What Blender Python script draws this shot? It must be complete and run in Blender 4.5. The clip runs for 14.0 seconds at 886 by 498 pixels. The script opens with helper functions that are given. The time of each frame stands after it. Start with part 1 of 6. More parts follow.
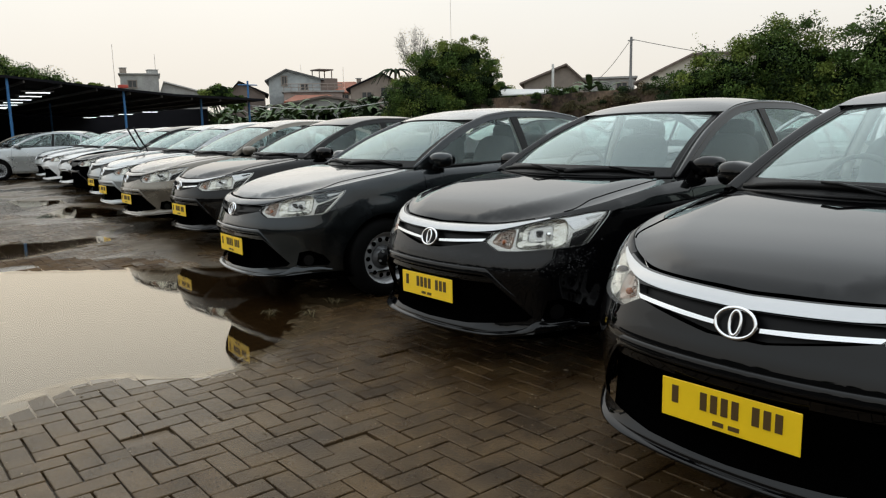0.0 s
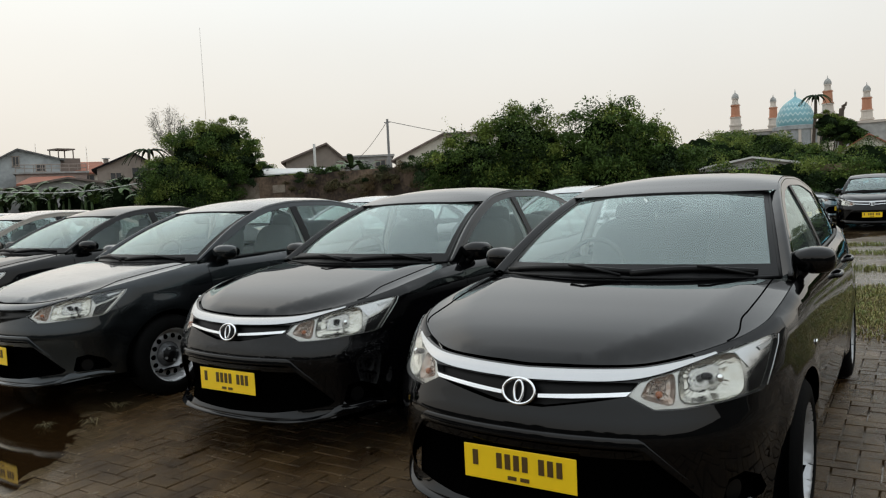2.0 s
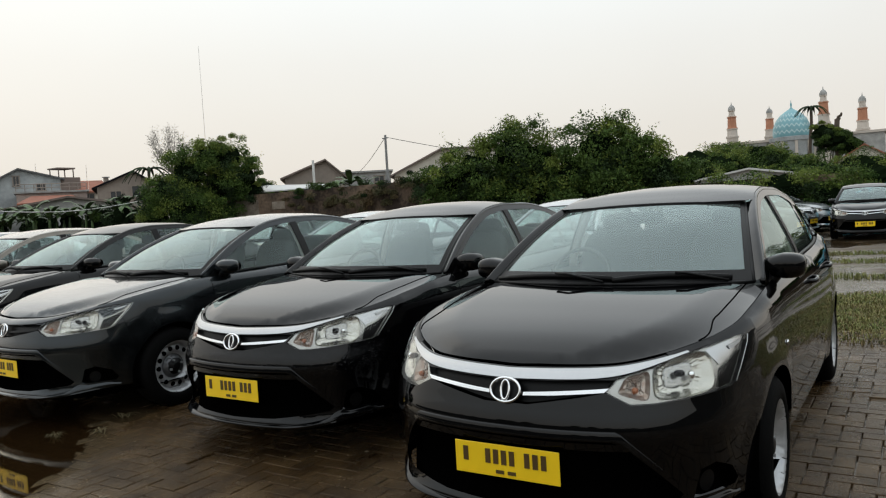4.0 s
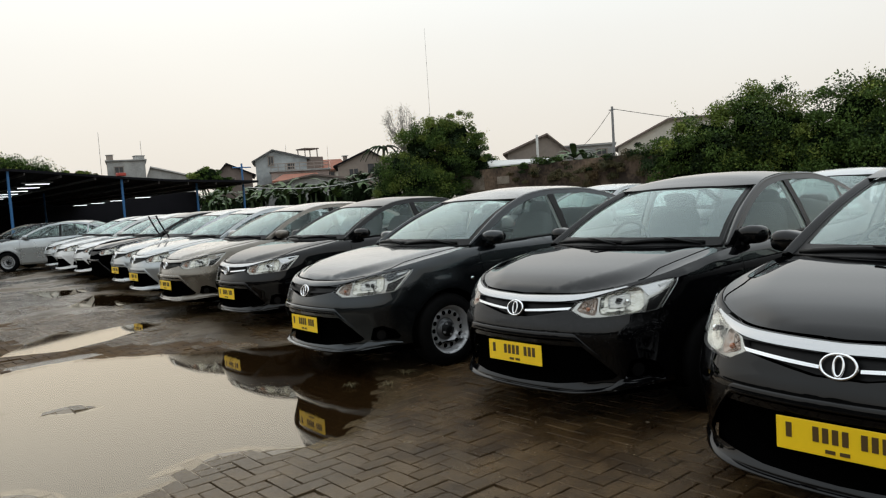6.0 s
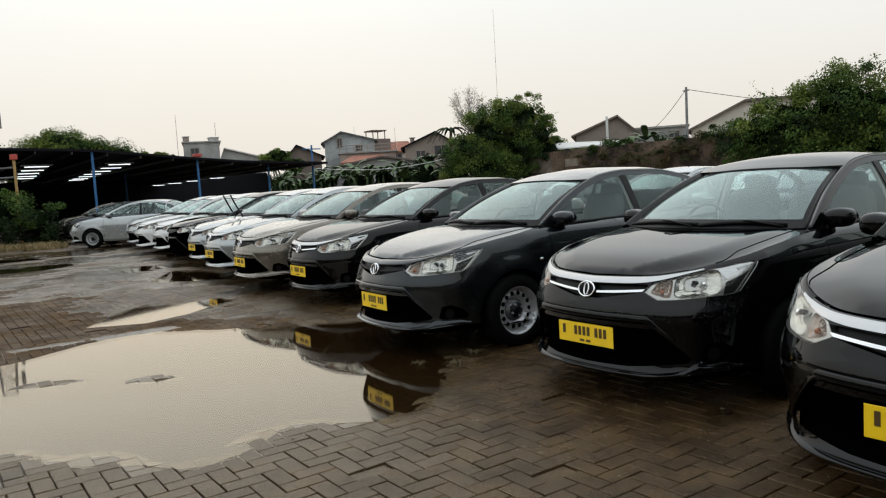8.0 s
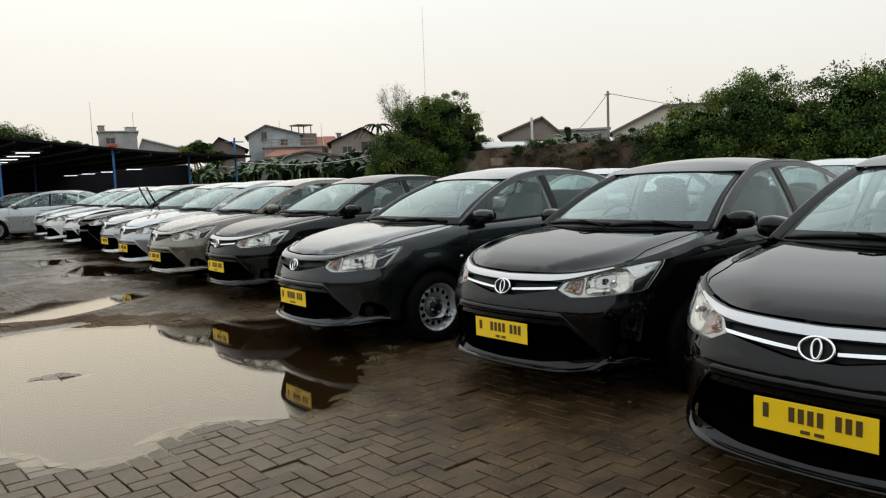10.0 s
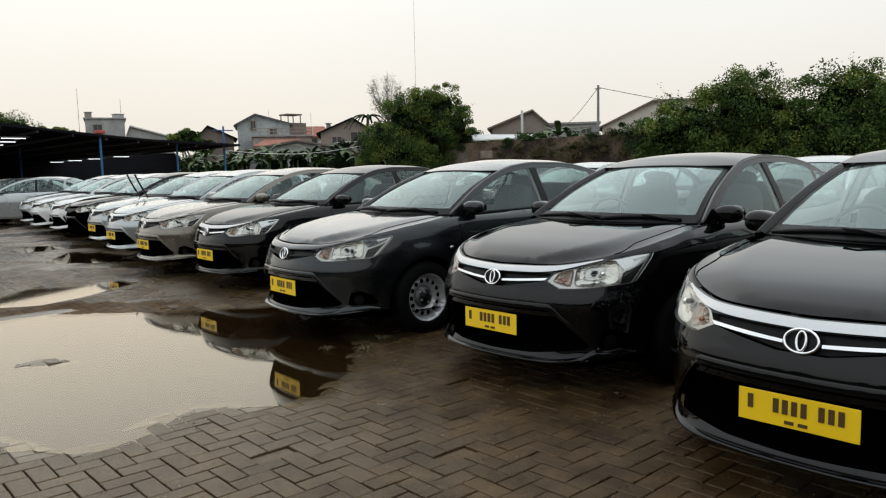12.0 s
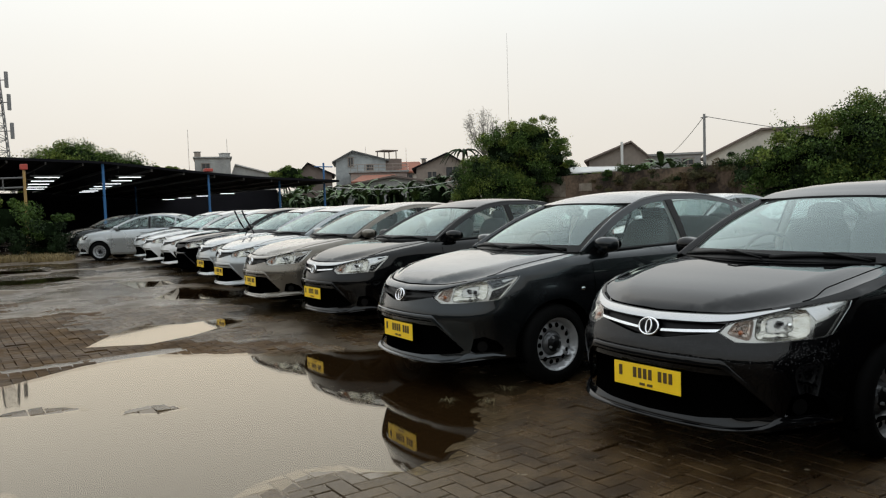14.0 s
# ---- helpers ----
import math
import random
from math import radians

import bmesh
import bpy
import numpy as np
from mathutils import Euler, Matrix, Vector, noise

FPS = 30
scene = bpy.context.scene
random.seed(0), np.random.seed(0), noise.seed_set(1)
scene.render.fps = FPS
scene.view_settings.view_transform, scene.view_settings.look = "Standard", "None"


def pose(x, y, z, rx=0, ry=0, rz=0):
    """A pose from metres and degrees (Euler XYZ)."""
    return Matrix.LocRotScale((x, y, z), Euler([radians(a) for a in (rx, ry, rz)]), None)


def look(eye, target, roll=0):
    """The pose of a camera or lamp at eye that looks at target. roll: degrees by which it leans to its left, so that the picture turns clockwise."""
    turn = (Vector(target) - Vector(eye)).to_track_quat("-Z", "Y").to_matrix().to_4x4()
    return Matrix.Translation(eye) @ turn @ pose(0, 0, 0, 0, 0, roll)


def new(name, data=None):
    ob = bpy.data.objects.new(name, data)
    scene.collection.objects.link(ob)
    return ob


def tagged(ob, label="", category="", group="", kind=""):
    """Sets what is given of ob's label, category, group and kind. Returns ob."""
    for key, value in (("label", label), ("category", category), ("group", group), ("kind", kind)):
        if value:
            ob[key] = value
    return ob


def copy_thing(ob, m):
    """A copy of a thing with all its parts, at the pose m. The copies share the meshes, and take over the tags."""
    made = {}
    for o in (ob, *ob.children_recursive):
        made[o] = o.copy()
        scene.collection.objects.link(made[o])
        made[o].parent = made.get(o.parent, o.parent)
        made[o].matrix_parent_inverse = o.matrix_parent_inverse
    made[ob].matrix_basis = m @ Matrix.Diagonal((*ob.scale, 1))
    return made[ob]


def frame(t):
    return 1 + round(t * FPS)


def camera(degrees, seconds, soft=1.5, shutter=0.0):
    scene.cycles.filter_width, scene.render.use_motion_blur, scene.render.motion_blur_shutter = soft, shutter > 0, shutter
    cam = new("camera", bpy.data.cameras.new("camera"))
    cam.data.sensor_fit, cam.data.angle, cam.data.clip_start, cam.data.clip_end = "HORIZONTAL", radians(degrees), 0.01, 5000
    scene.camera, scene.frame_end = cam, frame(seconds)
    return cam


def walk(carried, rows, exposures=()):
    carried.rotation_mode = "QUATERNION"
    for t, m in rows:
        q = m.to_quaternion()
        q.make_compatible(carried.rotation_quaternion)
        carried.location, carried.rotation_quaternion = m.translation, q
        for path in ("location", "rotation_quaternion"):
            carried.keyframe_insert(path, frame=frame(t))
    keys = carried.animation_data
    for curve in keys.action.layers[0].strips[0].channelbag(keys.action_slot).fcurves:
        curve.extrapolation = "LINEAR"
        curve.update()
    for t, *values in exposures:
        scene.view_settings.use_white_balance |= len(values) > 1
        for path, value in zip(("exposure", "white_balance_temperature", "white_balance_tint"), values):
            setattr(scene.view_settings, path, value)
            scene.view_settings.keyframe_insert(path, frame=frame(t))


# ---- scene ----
cam = camera(62.0, 14.0, soft=1.2)
PATH = [
    (0, (1.362, 0.958, 1.218), (-0.174, 2.198, 0.896), -1.2),
    (0.5, (1.289, 0.859, 1.261), (-0.159, 2.208, 0.972), -1.1),
    (1, (1.282, 0.753, 1.3), (-0.044, 2.232, 1.064), -1.5),
    (1.5, (1.346, 0.705, 1.344), (0.157, 2.305, 1.176), -2.1),
    (2, (1.457, 0.652, 1.336), (0.374, 2.327, 1.193), -2.7),
    (2.2, (1.513, 0.621, 1.329), (0.465, 2.318, 1.186), -3.0),
    (4.3, (1.589, 0.499, 1.326), (0.489, 2.167, 1.228), -3.7),
    (4.5, (1.575, 0.487, 1.322), (0.422, 2.117, 1.205), -3.7),
    (5, (1.516, 0.424, 1.32), (0.23, 1.95, 1.191), -3.5),
    (5.5, (1.411, 0.288, 1.345), (-0.009, 1.691, 1.217), -4.3),
    (6, (1.353, 0.212, 1.328), (-0.166, 1.506, 1.192), -3.7),
    (6.5, (1.34, 0.192, 1.317), (-0.235, 1.416, 1.173), -3.1),
    (7, (1.342, 0.196, 1.322), (-0.254, 1.391, 1.171), -3.0),
    (7.5, (1.335, 0.174, 1.313), (-0.286, 1.336, 1.156), -3.0),
    (8, (1.329, 0.189, 1.308), (-0.298, 1.34, 1.136), -3.3),
    (8.5, (1.336, 0.192, 1.305), (-0.268, 1.372, 1.121), -3.6),
    (9, (1.366, 0.218, 1.312), (-0.178, 1.477, 1.134), -3.8),
    (11.5, (1.382, 0.189, 1.291), (-0.1, 1.516, 1.092), -1.3),
    (12, (1.384, 0.186, 1.296), (-0.097, 1.514, 1.085), -1.3),
    (12.5, (1.322, 0.19, 1.277), (-0.173, 1.497, 1.04), -1.4),
    (13, (1.203, 0.239, 1.271), (-0.338, 1.496, 1.06), -1.8),
    (13.5, (1.0, 0.324, 1.295), (-0.603, 1.51, 1.147), -1.9),
    (14, (0.813, 0.321, 1.301), (-0.826, 1.461, 1.188), -1.8),
]
walk(cam, [(t, look(eye, target, roll)) for t, eye, target, roll in PATH], [(0.0, -0.34), (2.0, -0.45), (5.5, -0.42), (9.0, -0.40), (12.5, -0.36), (14.0, -0.46)])

# ---- world, sun ----
world = bpy.data.worlds.new("overcast_sky")
scene.world = world
world.use_nodes = True
wn, wl = world.node_tree.nodes, world.node_tree.links
wn.clear()
sky = wn.new("ShaderNodeTexSky")
sky.sky_type = "NISHITA"
sky.sun_disc = False
sky.sun_elevation, sky.sun_rotation = radians(38), radians(-70)
sky.air_density, sky.dust_density = 2.0, 6.0
sky_s = wn.new("ShaderNodeVectorMath")
sky_s.operation = "SCALE"
sky_s.inputs["Scale"].default_value = 0.10
wl.new(sky.outputs[0], sky_s.inputs[0])
sep = wn.new("ShaderNodeSeparateXYZ")
tc = wn.new("ShaderNodeTexCoord")
wl.new(tc.outputs["Generated"], sep.inputs[0])
ramp = wn.new("ShaderNodeValToRGB")
ramp.color_ramp.elements[0].position, ramp.color_ramp.elements[0].color = 0.0, (1.16, 1.085, 0.96, 1)
ramp.color_ramp.elements[1].position, ramp.color_ramp.elements[1].color = 1.0, (1.56, 1.70, 1.79, 1)
for at, col in ((0.10, (1.19, 1.15, 1.07, 1)), (0.20, (1.255, 1.255, 1.21, 1)), (0.36, (1.41, 1.50, 1.53, 1)), (0.6, (1.56, 1.69, 1.77, 1))):
    ramp.color_ramp.elements.new(at).color = col
wl.new(sep.outputs["Z"], ramp.inputs[0])
cloud = wn.new("ShaderNodeTexNoise")
cloud.inputs["Scale"].default_value = 2.2
cloud.inputs["Detail"].default_value = 4
wl.new(tc.outputs["Generated"], cloud.inputs["Vector"])
side = wn.new("ShaderNodeValToRGB")
side.color_ramp.interpolation = "B_SPLINE"
side.color_ramp.elements[0].position, side.color_ramp.elements[0].color = 0.0, (1.30, 1.30, 1.30, 1)
side.color_ramp.elements[1].position, side.color_ramp.elements[1].color = 1.0, (0.95, 0.95, 0.95, 1)
for at, v in ((0.06, 1.24), (0.16, 1.03), (0.29, 1.04), (0.40, 1.50), (0.54, 1.46), (0.75, 1.15)):
    side.color_ramp.elements.new(at).color = (v, v, v, 1)
half = wn.new("ShaderNodeMath")
half.operation = "MULTIPLY_ADD"
half.inputs[1].default_value, half.inputs[2].default_value = 0.5, 0.5
wl.new(sep.outputs["X"], half.inputs[0])
wl.new(half.outputs[0], side.inputs[0])
cl = wn.new("ShaderNodeMapRange")
cl.inputs["To Min"].default_value, cl.inputs["To Max"].default_value = 0.94, 1.05
wl.new(cloud.outputs[0], cl.inputs[0])
cmul = wn.new("ShaderNodeVectorMath")
cmul.operation = "SCALE"
wl.new(ramp.outputs[0], cmul.inputs[0])
both = wn.new("ShaderNodeMath")
both.operation = "MULTIPLY"
wl.new(cl.outputs[0], both.inputs[0])
wl.new(side.outputs[0], both.inputs[1])
wl.new(both.outputs[0], cmul.inputs["Scale"])
mix = wn.new("ShaderNodeMix")
mix.data_type = "RGBA"
mix.inputs[0].default_value = 0.93
wl.new(sky_s.outputs[0], mix.inputs[6])
wl.new(cmul.outputs[0], mix.inputs[7])
bg = wn.new("ShaderNodeBackground")
bg.inputs["Strength"].default_value = 1.0
wl.new(mix.outputs[2], bg.inputs[0])
wo = wn.new("ShaderNodeOutputWorld")
wl.new(bg.outputs[0], wo.inputs[0])

sun = new("sun", bpy.data.lights.new("sun", "SUN"))
sun.data.energy, sun.data.angle, sun.data.color = 0.5, radians(120), (1.0, 0.95, 0.88)
sun.matrix_world = look((-20, 10, 30), (0, 0, 0))


# ---- materials ----
def material(name, col, rough=0.5, metal=0.0, var=0.15, scale=3.0, bump=0.0, bump_scale=40.0, coat=0.0, spec=0.5, rvar=0.0, col2=None, rand=0.0, fine=25.0, cut=(0.45, 0.95)):
    m = bpy.data.materials.new(name)
    m.use_nodes = True
    n, l = m.node_tree.nodes, m.node_tree.links
    b = n["Principled BSDF"]
    b.inputs["Roughness"].default_value = rough
    b.inputs["Metallic"].default_value = metal
    b.inputs["Coat Weight"].default_value = coat
    b.inputs["Coat Roughness"].default_value = 0.03
    b.inputs["Specular IOR Level"].default_value = spec
    geom = n.new("ShaderNodeNewGeometry")
    c2 = col2 or tuple(c * (1 - var) for c in col)
    if var > 0 or col2:
        n1 = n.new("ShaderNodeTexNoise")
        n1.inputs["Scale"].default_value = scale
        n1.inputs["Detail"].default_value = 5
        l.new(geom.outputs["Position"], n1.inputs["Vector"])
        n2 = n.new("ShaderNodeTexNoise")
        n2.inputs["Scale"].default_value = scale * fine / 3
        n2.inputs["Detail"].default_value = 3
        l.new(geom.outputs["Position"], n2.inputs["Vector"])
        ad = n.new("ShaderNodeMath")
        ad.operation = "MULTIPLY_ADD"
        ad.inputs[1].default_value = 0.4
        l.new(n2.outputs[0], ad.inputs[0])
        l.new(n1.outputs[0], ad.inputs[2])
        rp = n.new("ShaderNodeMapRange")
        rp.inputs["From Min"].default_value, rp.inputs["From Max"].default_value = cut
        l.new(ad.outputs[0], rp.inputs[0])
        mx = n.new("ShaderNodeMix")
        mx.data_type = "RGBA"
        mx.inputs[6].default_value = (*col, 1)
        mx.inputs[7].default_value = (*c2, 1)
        l.new(rp.outputs[0], mx.inputs[0])
        out = mx.outputs[2]
        if rand > 0:
            oi = n.new("ShaderNodeObjectInfo")
            hs = n.new("ShaderNodeHueSaturation")
            ad2 = n.new("ShaderNodeMath")
            ad2.operation = "ADD"
            l.new(oi.outputs["Random"], ad2.inputs[0])
            l.new(geom.outputs["Random Per Island"], ad2.inputs[1])
            fr = n.new("ShaderNodeMath")
            fr.operation = "FRACT"
            l.new(ad2.outputs[0], fr.inputs[0])
            vr = n.new("ShaderNodeMapRange")
            vr.inputs["To Min"].default_value, vr.inputs["To Max"].default_value = 1 - rand, 1 + rand
            l.new(fr.outputs[0], vr.inputs[0])
            l.new(vr.outputs[0], hs.inputs["Value"])
            l.new(out, hs.inputs["Color"])
            out = hs.outputs[0]
        l.new(out, b.inputs["Base Color"])
        if rvar > 0:
            rr = n.new("ShaderNodeMapRange")
            rr.inputs["To Min"].default_value, rr.inputs["To Max"].default_value = max(rough - rvar, 0.02), min(rough + rvar, 1)
            l.new(rp.outputs[0], rr.inputs[0])
            l.new(rr.outputs[0], b.inputs["Roughness"])
    else:
        b.inputs["Base Color"].default_value = (*col, 1)
    if bump > 0:
        nb = n.new("ShaderNodeTexNoise")
        nb.inputs["Scale"].default_value = bump_scale
        nb.inputs["Detail"].default_value = 4
        l.new(geom.outputs["Position"], nb.inputs["Vector"])
        bp = n.new("ShaderNodeBump")
        bp.inputs["Strength"].default_value = bump
        bp.inputs["Distance"].default_value = 0.02
        l.new(nb.outputs[0], bp.inputs["Height"])
        l.new(bp.outputs[0], b.inputs["Normal"])
    return m


def paint(name, col, metal=0.0, rough=0.3):
    """Car paint: clear coat over the colour, a light film of dust and dried drops."""
    m = material(name, col, rough, metal, var=0.12, scale=1.5, coat=1.0, rvar=0.08, spec=0.0, col2=tuple(c * 0.8 + 0.0003 for c in col))
    n, l = m.node_tree.nodes, m.node_tree.links
    b = n["Principled BSDF"]
    nz = n.new("ShaderNodeTexNoise")
    nz.inputs["Scale"].default_value = 6
    nz.inputs["Detail"].default_value = 6
    geom = n.new("ShaderNodeNewGeometry")
    l.new(geom.outputs["Position"], nz.inputs["Vector"])
    mr = n.new("ShaderNodeMapRange")
    mr.inputs["From Min"].default_value, mr.inputs["From Max"].default_value = 0.35, 0.75
    mr.inputs["To Min"].default_value, mr.inputs["To Max"].default_value = 0.008, 0.05
    b.inputs["Coat IOR"].default_value = 1.385
    l.new(nz.outputs[0], mr.inputs[0])
    l.new(mr.outputs[0], b.inputs["Coat Roughness"])
    return m


def pane(name, tint, rough=0.02, ior=1.75, dust=0.0, gloss=(0.84, 1.0, 1.0)):
    m = bpy.data.materials.new(name)
    m.use_nodes = True
    n, l = m.node_tree.nodes, m.node_tree.links
    n.clear()
    tr, gl, fr, mx, out = (n.new(k) for k in ("ShaderNodeBsdfTransparent", "ShaderNodeBsdfGlossy", "ShaderNodeLayerWeight", "ShaderNodeMixShader", "ShaderNodeOutputMaterial"))
    tr.inputs[0].default_value = (*tint, 1)
    gl.inputs["Roughness"].default_value = rough
    gl.inputs["Color"].default_value = (*gloss, 1)
    # a thin pane reflects alike from both sides
    f0 = ((ior - 1) / (ior + 1)) ** 2
    fr.inputs["Blend"].default_value = 0.5
    pw, ma = n.new("ShaderNodeMath"), n.new("ShaderNodeMath")
    pw.operation, ma.operation = "POWER", "MULTIPLY_ADD"
    pw.inputs[1].default_value = 5.0
    ma.inputs[1].default_value, ma.inputs[2].default_value = 1 - f0, f0
    l.new(fr.outputs["Facing"], pw.inputs[0])
    l.new(pw.outputs[0], ma.inputs[0])
    l.new(ma.outputs[0], mx.inputs[0])
    l.new(tr.outputs[0], mx.inputs[1])
    l.new(gl.outputs[0], mx.inputs[2])
    last = mx
    if dust > 0:
        df, m2, nz, mr, pos = (n.new(k) for k in ("ShaderNodeBsdfDiffuse", "ShaderNodeMixShader", "ShaderNodeTexNoise", "ShaderNodeMapRange", "ShaderNodeNewGeometry"))
        df.inputs[0].default_value = (0.62, 0.68, 0.65, 1)
        nz.inputs["Scale"].default_value = 4
        nz.inputs["Detail"].default_value = 5
        mr.inputs["To Min"].default_value, mr.inputs["To Max"].default_value = dust * 0.6, dust * 1.4
        l.new(pos.outputs["Position"], nz.inputs["Vector"])
        l.new(nz.outputs[0], mr.inputs[0])
        l.new(mr.outputs[0], m2.inputs[0])
        l.new(mx.outputs[0], m2.inputs[1])
        # the film scatters light to both sides
        ts, m3 = n.new("ShaderNodeBsdfTranslucent"), n.new("ShaderNodeMixShader")
        ts.inputs[0].default_value = (0.80, 0.88, 0.86, 1)
        m3.inputs[0].default_value = 0.55
        l.new(df.outputs[0], m3.inputs[1])
        l.new(ts.outputs[0], m3.inputs[2])
        l.new(m3.outputs[0], m2.inputs[2])
        last = m2
    l.new(last.outputs[0], out.inputs[0])
    return m


def glow(name, col, strength):
    m = bpy.data.materials.new(name)
    m.use_nodes = True
    b = m.node_tree.nodes["Principled BSDF"]
    b.inputs["Base Color"].default_value = (*col, 1)
    b.inputs["Emission Color"].default_value = (*col, 1)
    b.inputs["Emission Strength"].default_value = strength
    return m


BLACK = paint("black_paint", (0.0014, 0.0014, 0.0017))
DGREY = paint("dark_grey_paint", (0.021, 0.025, 0.0275), 0.85, 0.22)
BRONZE = paint("bronze_grey_paint", (0.19, 0.172, 0.145), 0.8, 0.28)
SILVER = paint("silver_paint", (0.43, 0.455, 0.465), 0.75, 0.3)
WHITE = paint("white_paint", (0.72, 0.72, 0.71))
TEAL = paint("teal_blue_paint", (0.10, 0.35, 0.45))
CHROME = material("chrome", (0.80, 0.81, 0.82), 0.12, 1.0, var=0.05)
SATIN = material("satin_silver", (0.47, 0.475, 0.48), 0.20, 1.0, var=0.06)
PLASTIC = material("black_plastic", (0.003, 0.003, 0.0033), 0.42, var=0.2, scale=8, spec=0.18)
# near-black: the shade in gaps, recesses and wheel wells is in this colour
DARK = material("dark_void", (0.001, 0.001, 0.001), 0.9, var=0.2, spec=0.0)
RUBBER = material("tyre_rubber", (0.004, 0.004, 0.004), 0.8, var=0.3, scale=10, bump=0.15, spec=0.05)
STEEL = material("painted_steel_wheel", (0.47, 0.48, 0.49), 0.34, 0.5, var=0.2, scale=12)
STEEL_D = material("shaded_wheel_middle", (0.16, 0.165, 0.17), 0.4, 0.5, var=0.35, scale=14)
REFLECTOR = material("lamp_reflector", (0.50, 0.495, 0.45), 0.20, 1.0, var=0.15, scale=25, bump=0.12, bump_scale=40)
BEZEL = material("lamp_bezel", (0.42, 0.42, 0.40), 0.24, 0.85, var=0.12, scale=20, bump=0.10, bump_scale=30)
AMBER = material("amber_bulb", (0.30, 0.10, 0.04), 0.25, var=0.1)
AMBER_LENS = material("amber_lamp_lens", (0.24, 0.14, 0.09), 0.2, 0.6, var=0.5, scale=45, col2=(0.46, 0.43, 0.39))
RED_LENS = material("red_lens", (0.35, 0.02, 0.02), 0.1, var=0.1)
LINING = material("pale_headliner", (0.55, 0.54, 0.51), 0.9, var=0.12)
TRIM = material("grey_door_lining", (0.22, 0.22, 0.21), 0.8, var=0.15)
FABRIC = material("seat_fabric", (0.075, 0.078, 0.08), 0.9, var=0.2, scale=9, bump=0.1)
DASH = material("dashboard_plastic", (0.05, 0.05, 0.048), 0.7, var=0.15)
PLATE_Y = material("plate_yellow", (0.98, 0.645, 0.012), 0.4, var=0.08, scale=6)
PLATE_INK = material("plate_ink", (0.085, 0.048, 0.012), 0.5, var=0.1)
GLASS = pane("window_glass", (0.90, 0.97, 0.95), rough=0.0, ior=2.25, dust=0.10)
SIDE_GLASS = pane("side_window_glass", (0.86, 0.93, 0.91), dust=0.045, ior=1.52)
LENS = pane("lamp_lens", (0.99, 0.99, 0.98), ior=1.35, gloss=(1, 1, 1))


# ---- mesh helpers ----
def mesh_object(name, verts, faces, mat, parent=None, smooth=True, normals=None, label=""):
    me = bpy.data.meshes.new(name)
    me.from_pydata([tuple(v) for v in verts], [], faces)
    me.materials.append(mat)
    if smooth:
        me.polygons.foreach_set("use_smooth", [True] * len(me.polygons))
    if normals is not None:
        me.normals_split_custom_set_from_vertices([tuple(v) for v in normals])
    ob = new(name, me)
    if parent:
        ob.parent = parent
    if label:
        ob["label"] = label
    return ob


def part(name, bm, mat, parent=None, label="", smooth=False):
    me = bpy.data.meshes.new(name)
    bm.to_mesh(me)
    bm.free()
    me.materials.append(mat)
    if smooth:
        me.polygons.foreach_set("use_smooth", [True] * len(me.polygons))
    ob = new(name, me)
    if parent:
        ob.parent = parent
    if label:
        ob["label"] = label
    return ob


def empty(name, label, category, group="", kind=""):
    return tagged(new(name), label, category, group, kind)


def add_box(bm, c, s, rot=None, bevel=0.0, seg=2):
    r = bmesh.ops.create_cube(bm, size=1.0)
    m = Matrix.Translation(c) @ (rot.to_4x4() if rot is not None else Matrix.Identity(4)) @ Matrix.Diagonal((*s, 1))
    vs = r["verts"]
    for v in vs:
        v.co = m @ v.co
    if bevel > 0:
        es = list({ed for v in vs for ed in v.link_edges})
        bmesh.ops.bevel(bm, geom=es, offset=bevel, segments=seg, affect="EDGES", profile=0.5)
    return vs


def add_rod(bm, a, b, r1, r2=None, seg=10, caps=True):
    a, b = Vector(a), Vector(b)
    d = b - a
    res = bmesh.ops.create_cone(bm, cap_ends=caps, segments=seg, radius1=r1, radius2=r1 if r2 is None else r2, depth=d.length)
    m = Matrix.Translation((a + b) / 2) @ d.to_track_quat("Z", "Y").to_matrix().to_4x4()
    for v in res["verts"]:
        v.co = m @ v.co


def box(name, c, s, mat, parent=None, bevel=0.0, label="", rot=None):
    bm = bmesh.new()
    add_box(bm, c, s, rot, bevel)
    return part(name, bm, mat, parent, label)


def lathe(profile, axis_pt, seg=28, axis="x", close=False):
    """Verts and faces of a profile of (along, radius) turned round an axis."""
    vs, fs = [], []
    for al, r in profile:
        for k in range(seg):
            a = 2 * math.pi * k / seg
            p = (al, r * math.cos(a), r * math.sin(a)) if axis == "x" else (r * math.cos(a), r * math.sin(a), al)
            vs.append((axis_pt[0] + p[0], axis_pt[1] + p[1], axis_pt[2] + p[2]))
    for i in range(len(profile) - 1):
        for k in range(seg):
            k2 = (k + 1) % seg
            fs.append((i * seg + k, i * seg + k2, (i + 1) * seg + k2, (i + 1) * seg + k))
    return vs, fs


def inside(poly, x, y):
    c = False
    for i in range(len(poly)):
        x1, y1 = poly[i]
        x2, y2 = poly[i - 1]
        if (y1 > y) != (y2 > y) and x < (x2 - x1) * (y - y1) / (y2 - y1) + x1:
            c = not c
    return c


def dense(poly, step):
    out = []
    for i in range(len(poly)):
        a, b = Vector(poly[i]), Vector(poly[(i + 1) % len(poly)])
        k = max(1, int((b - a).length / step))
        out += [a.lerp(b, j / k) for j in range(k)]
    return out


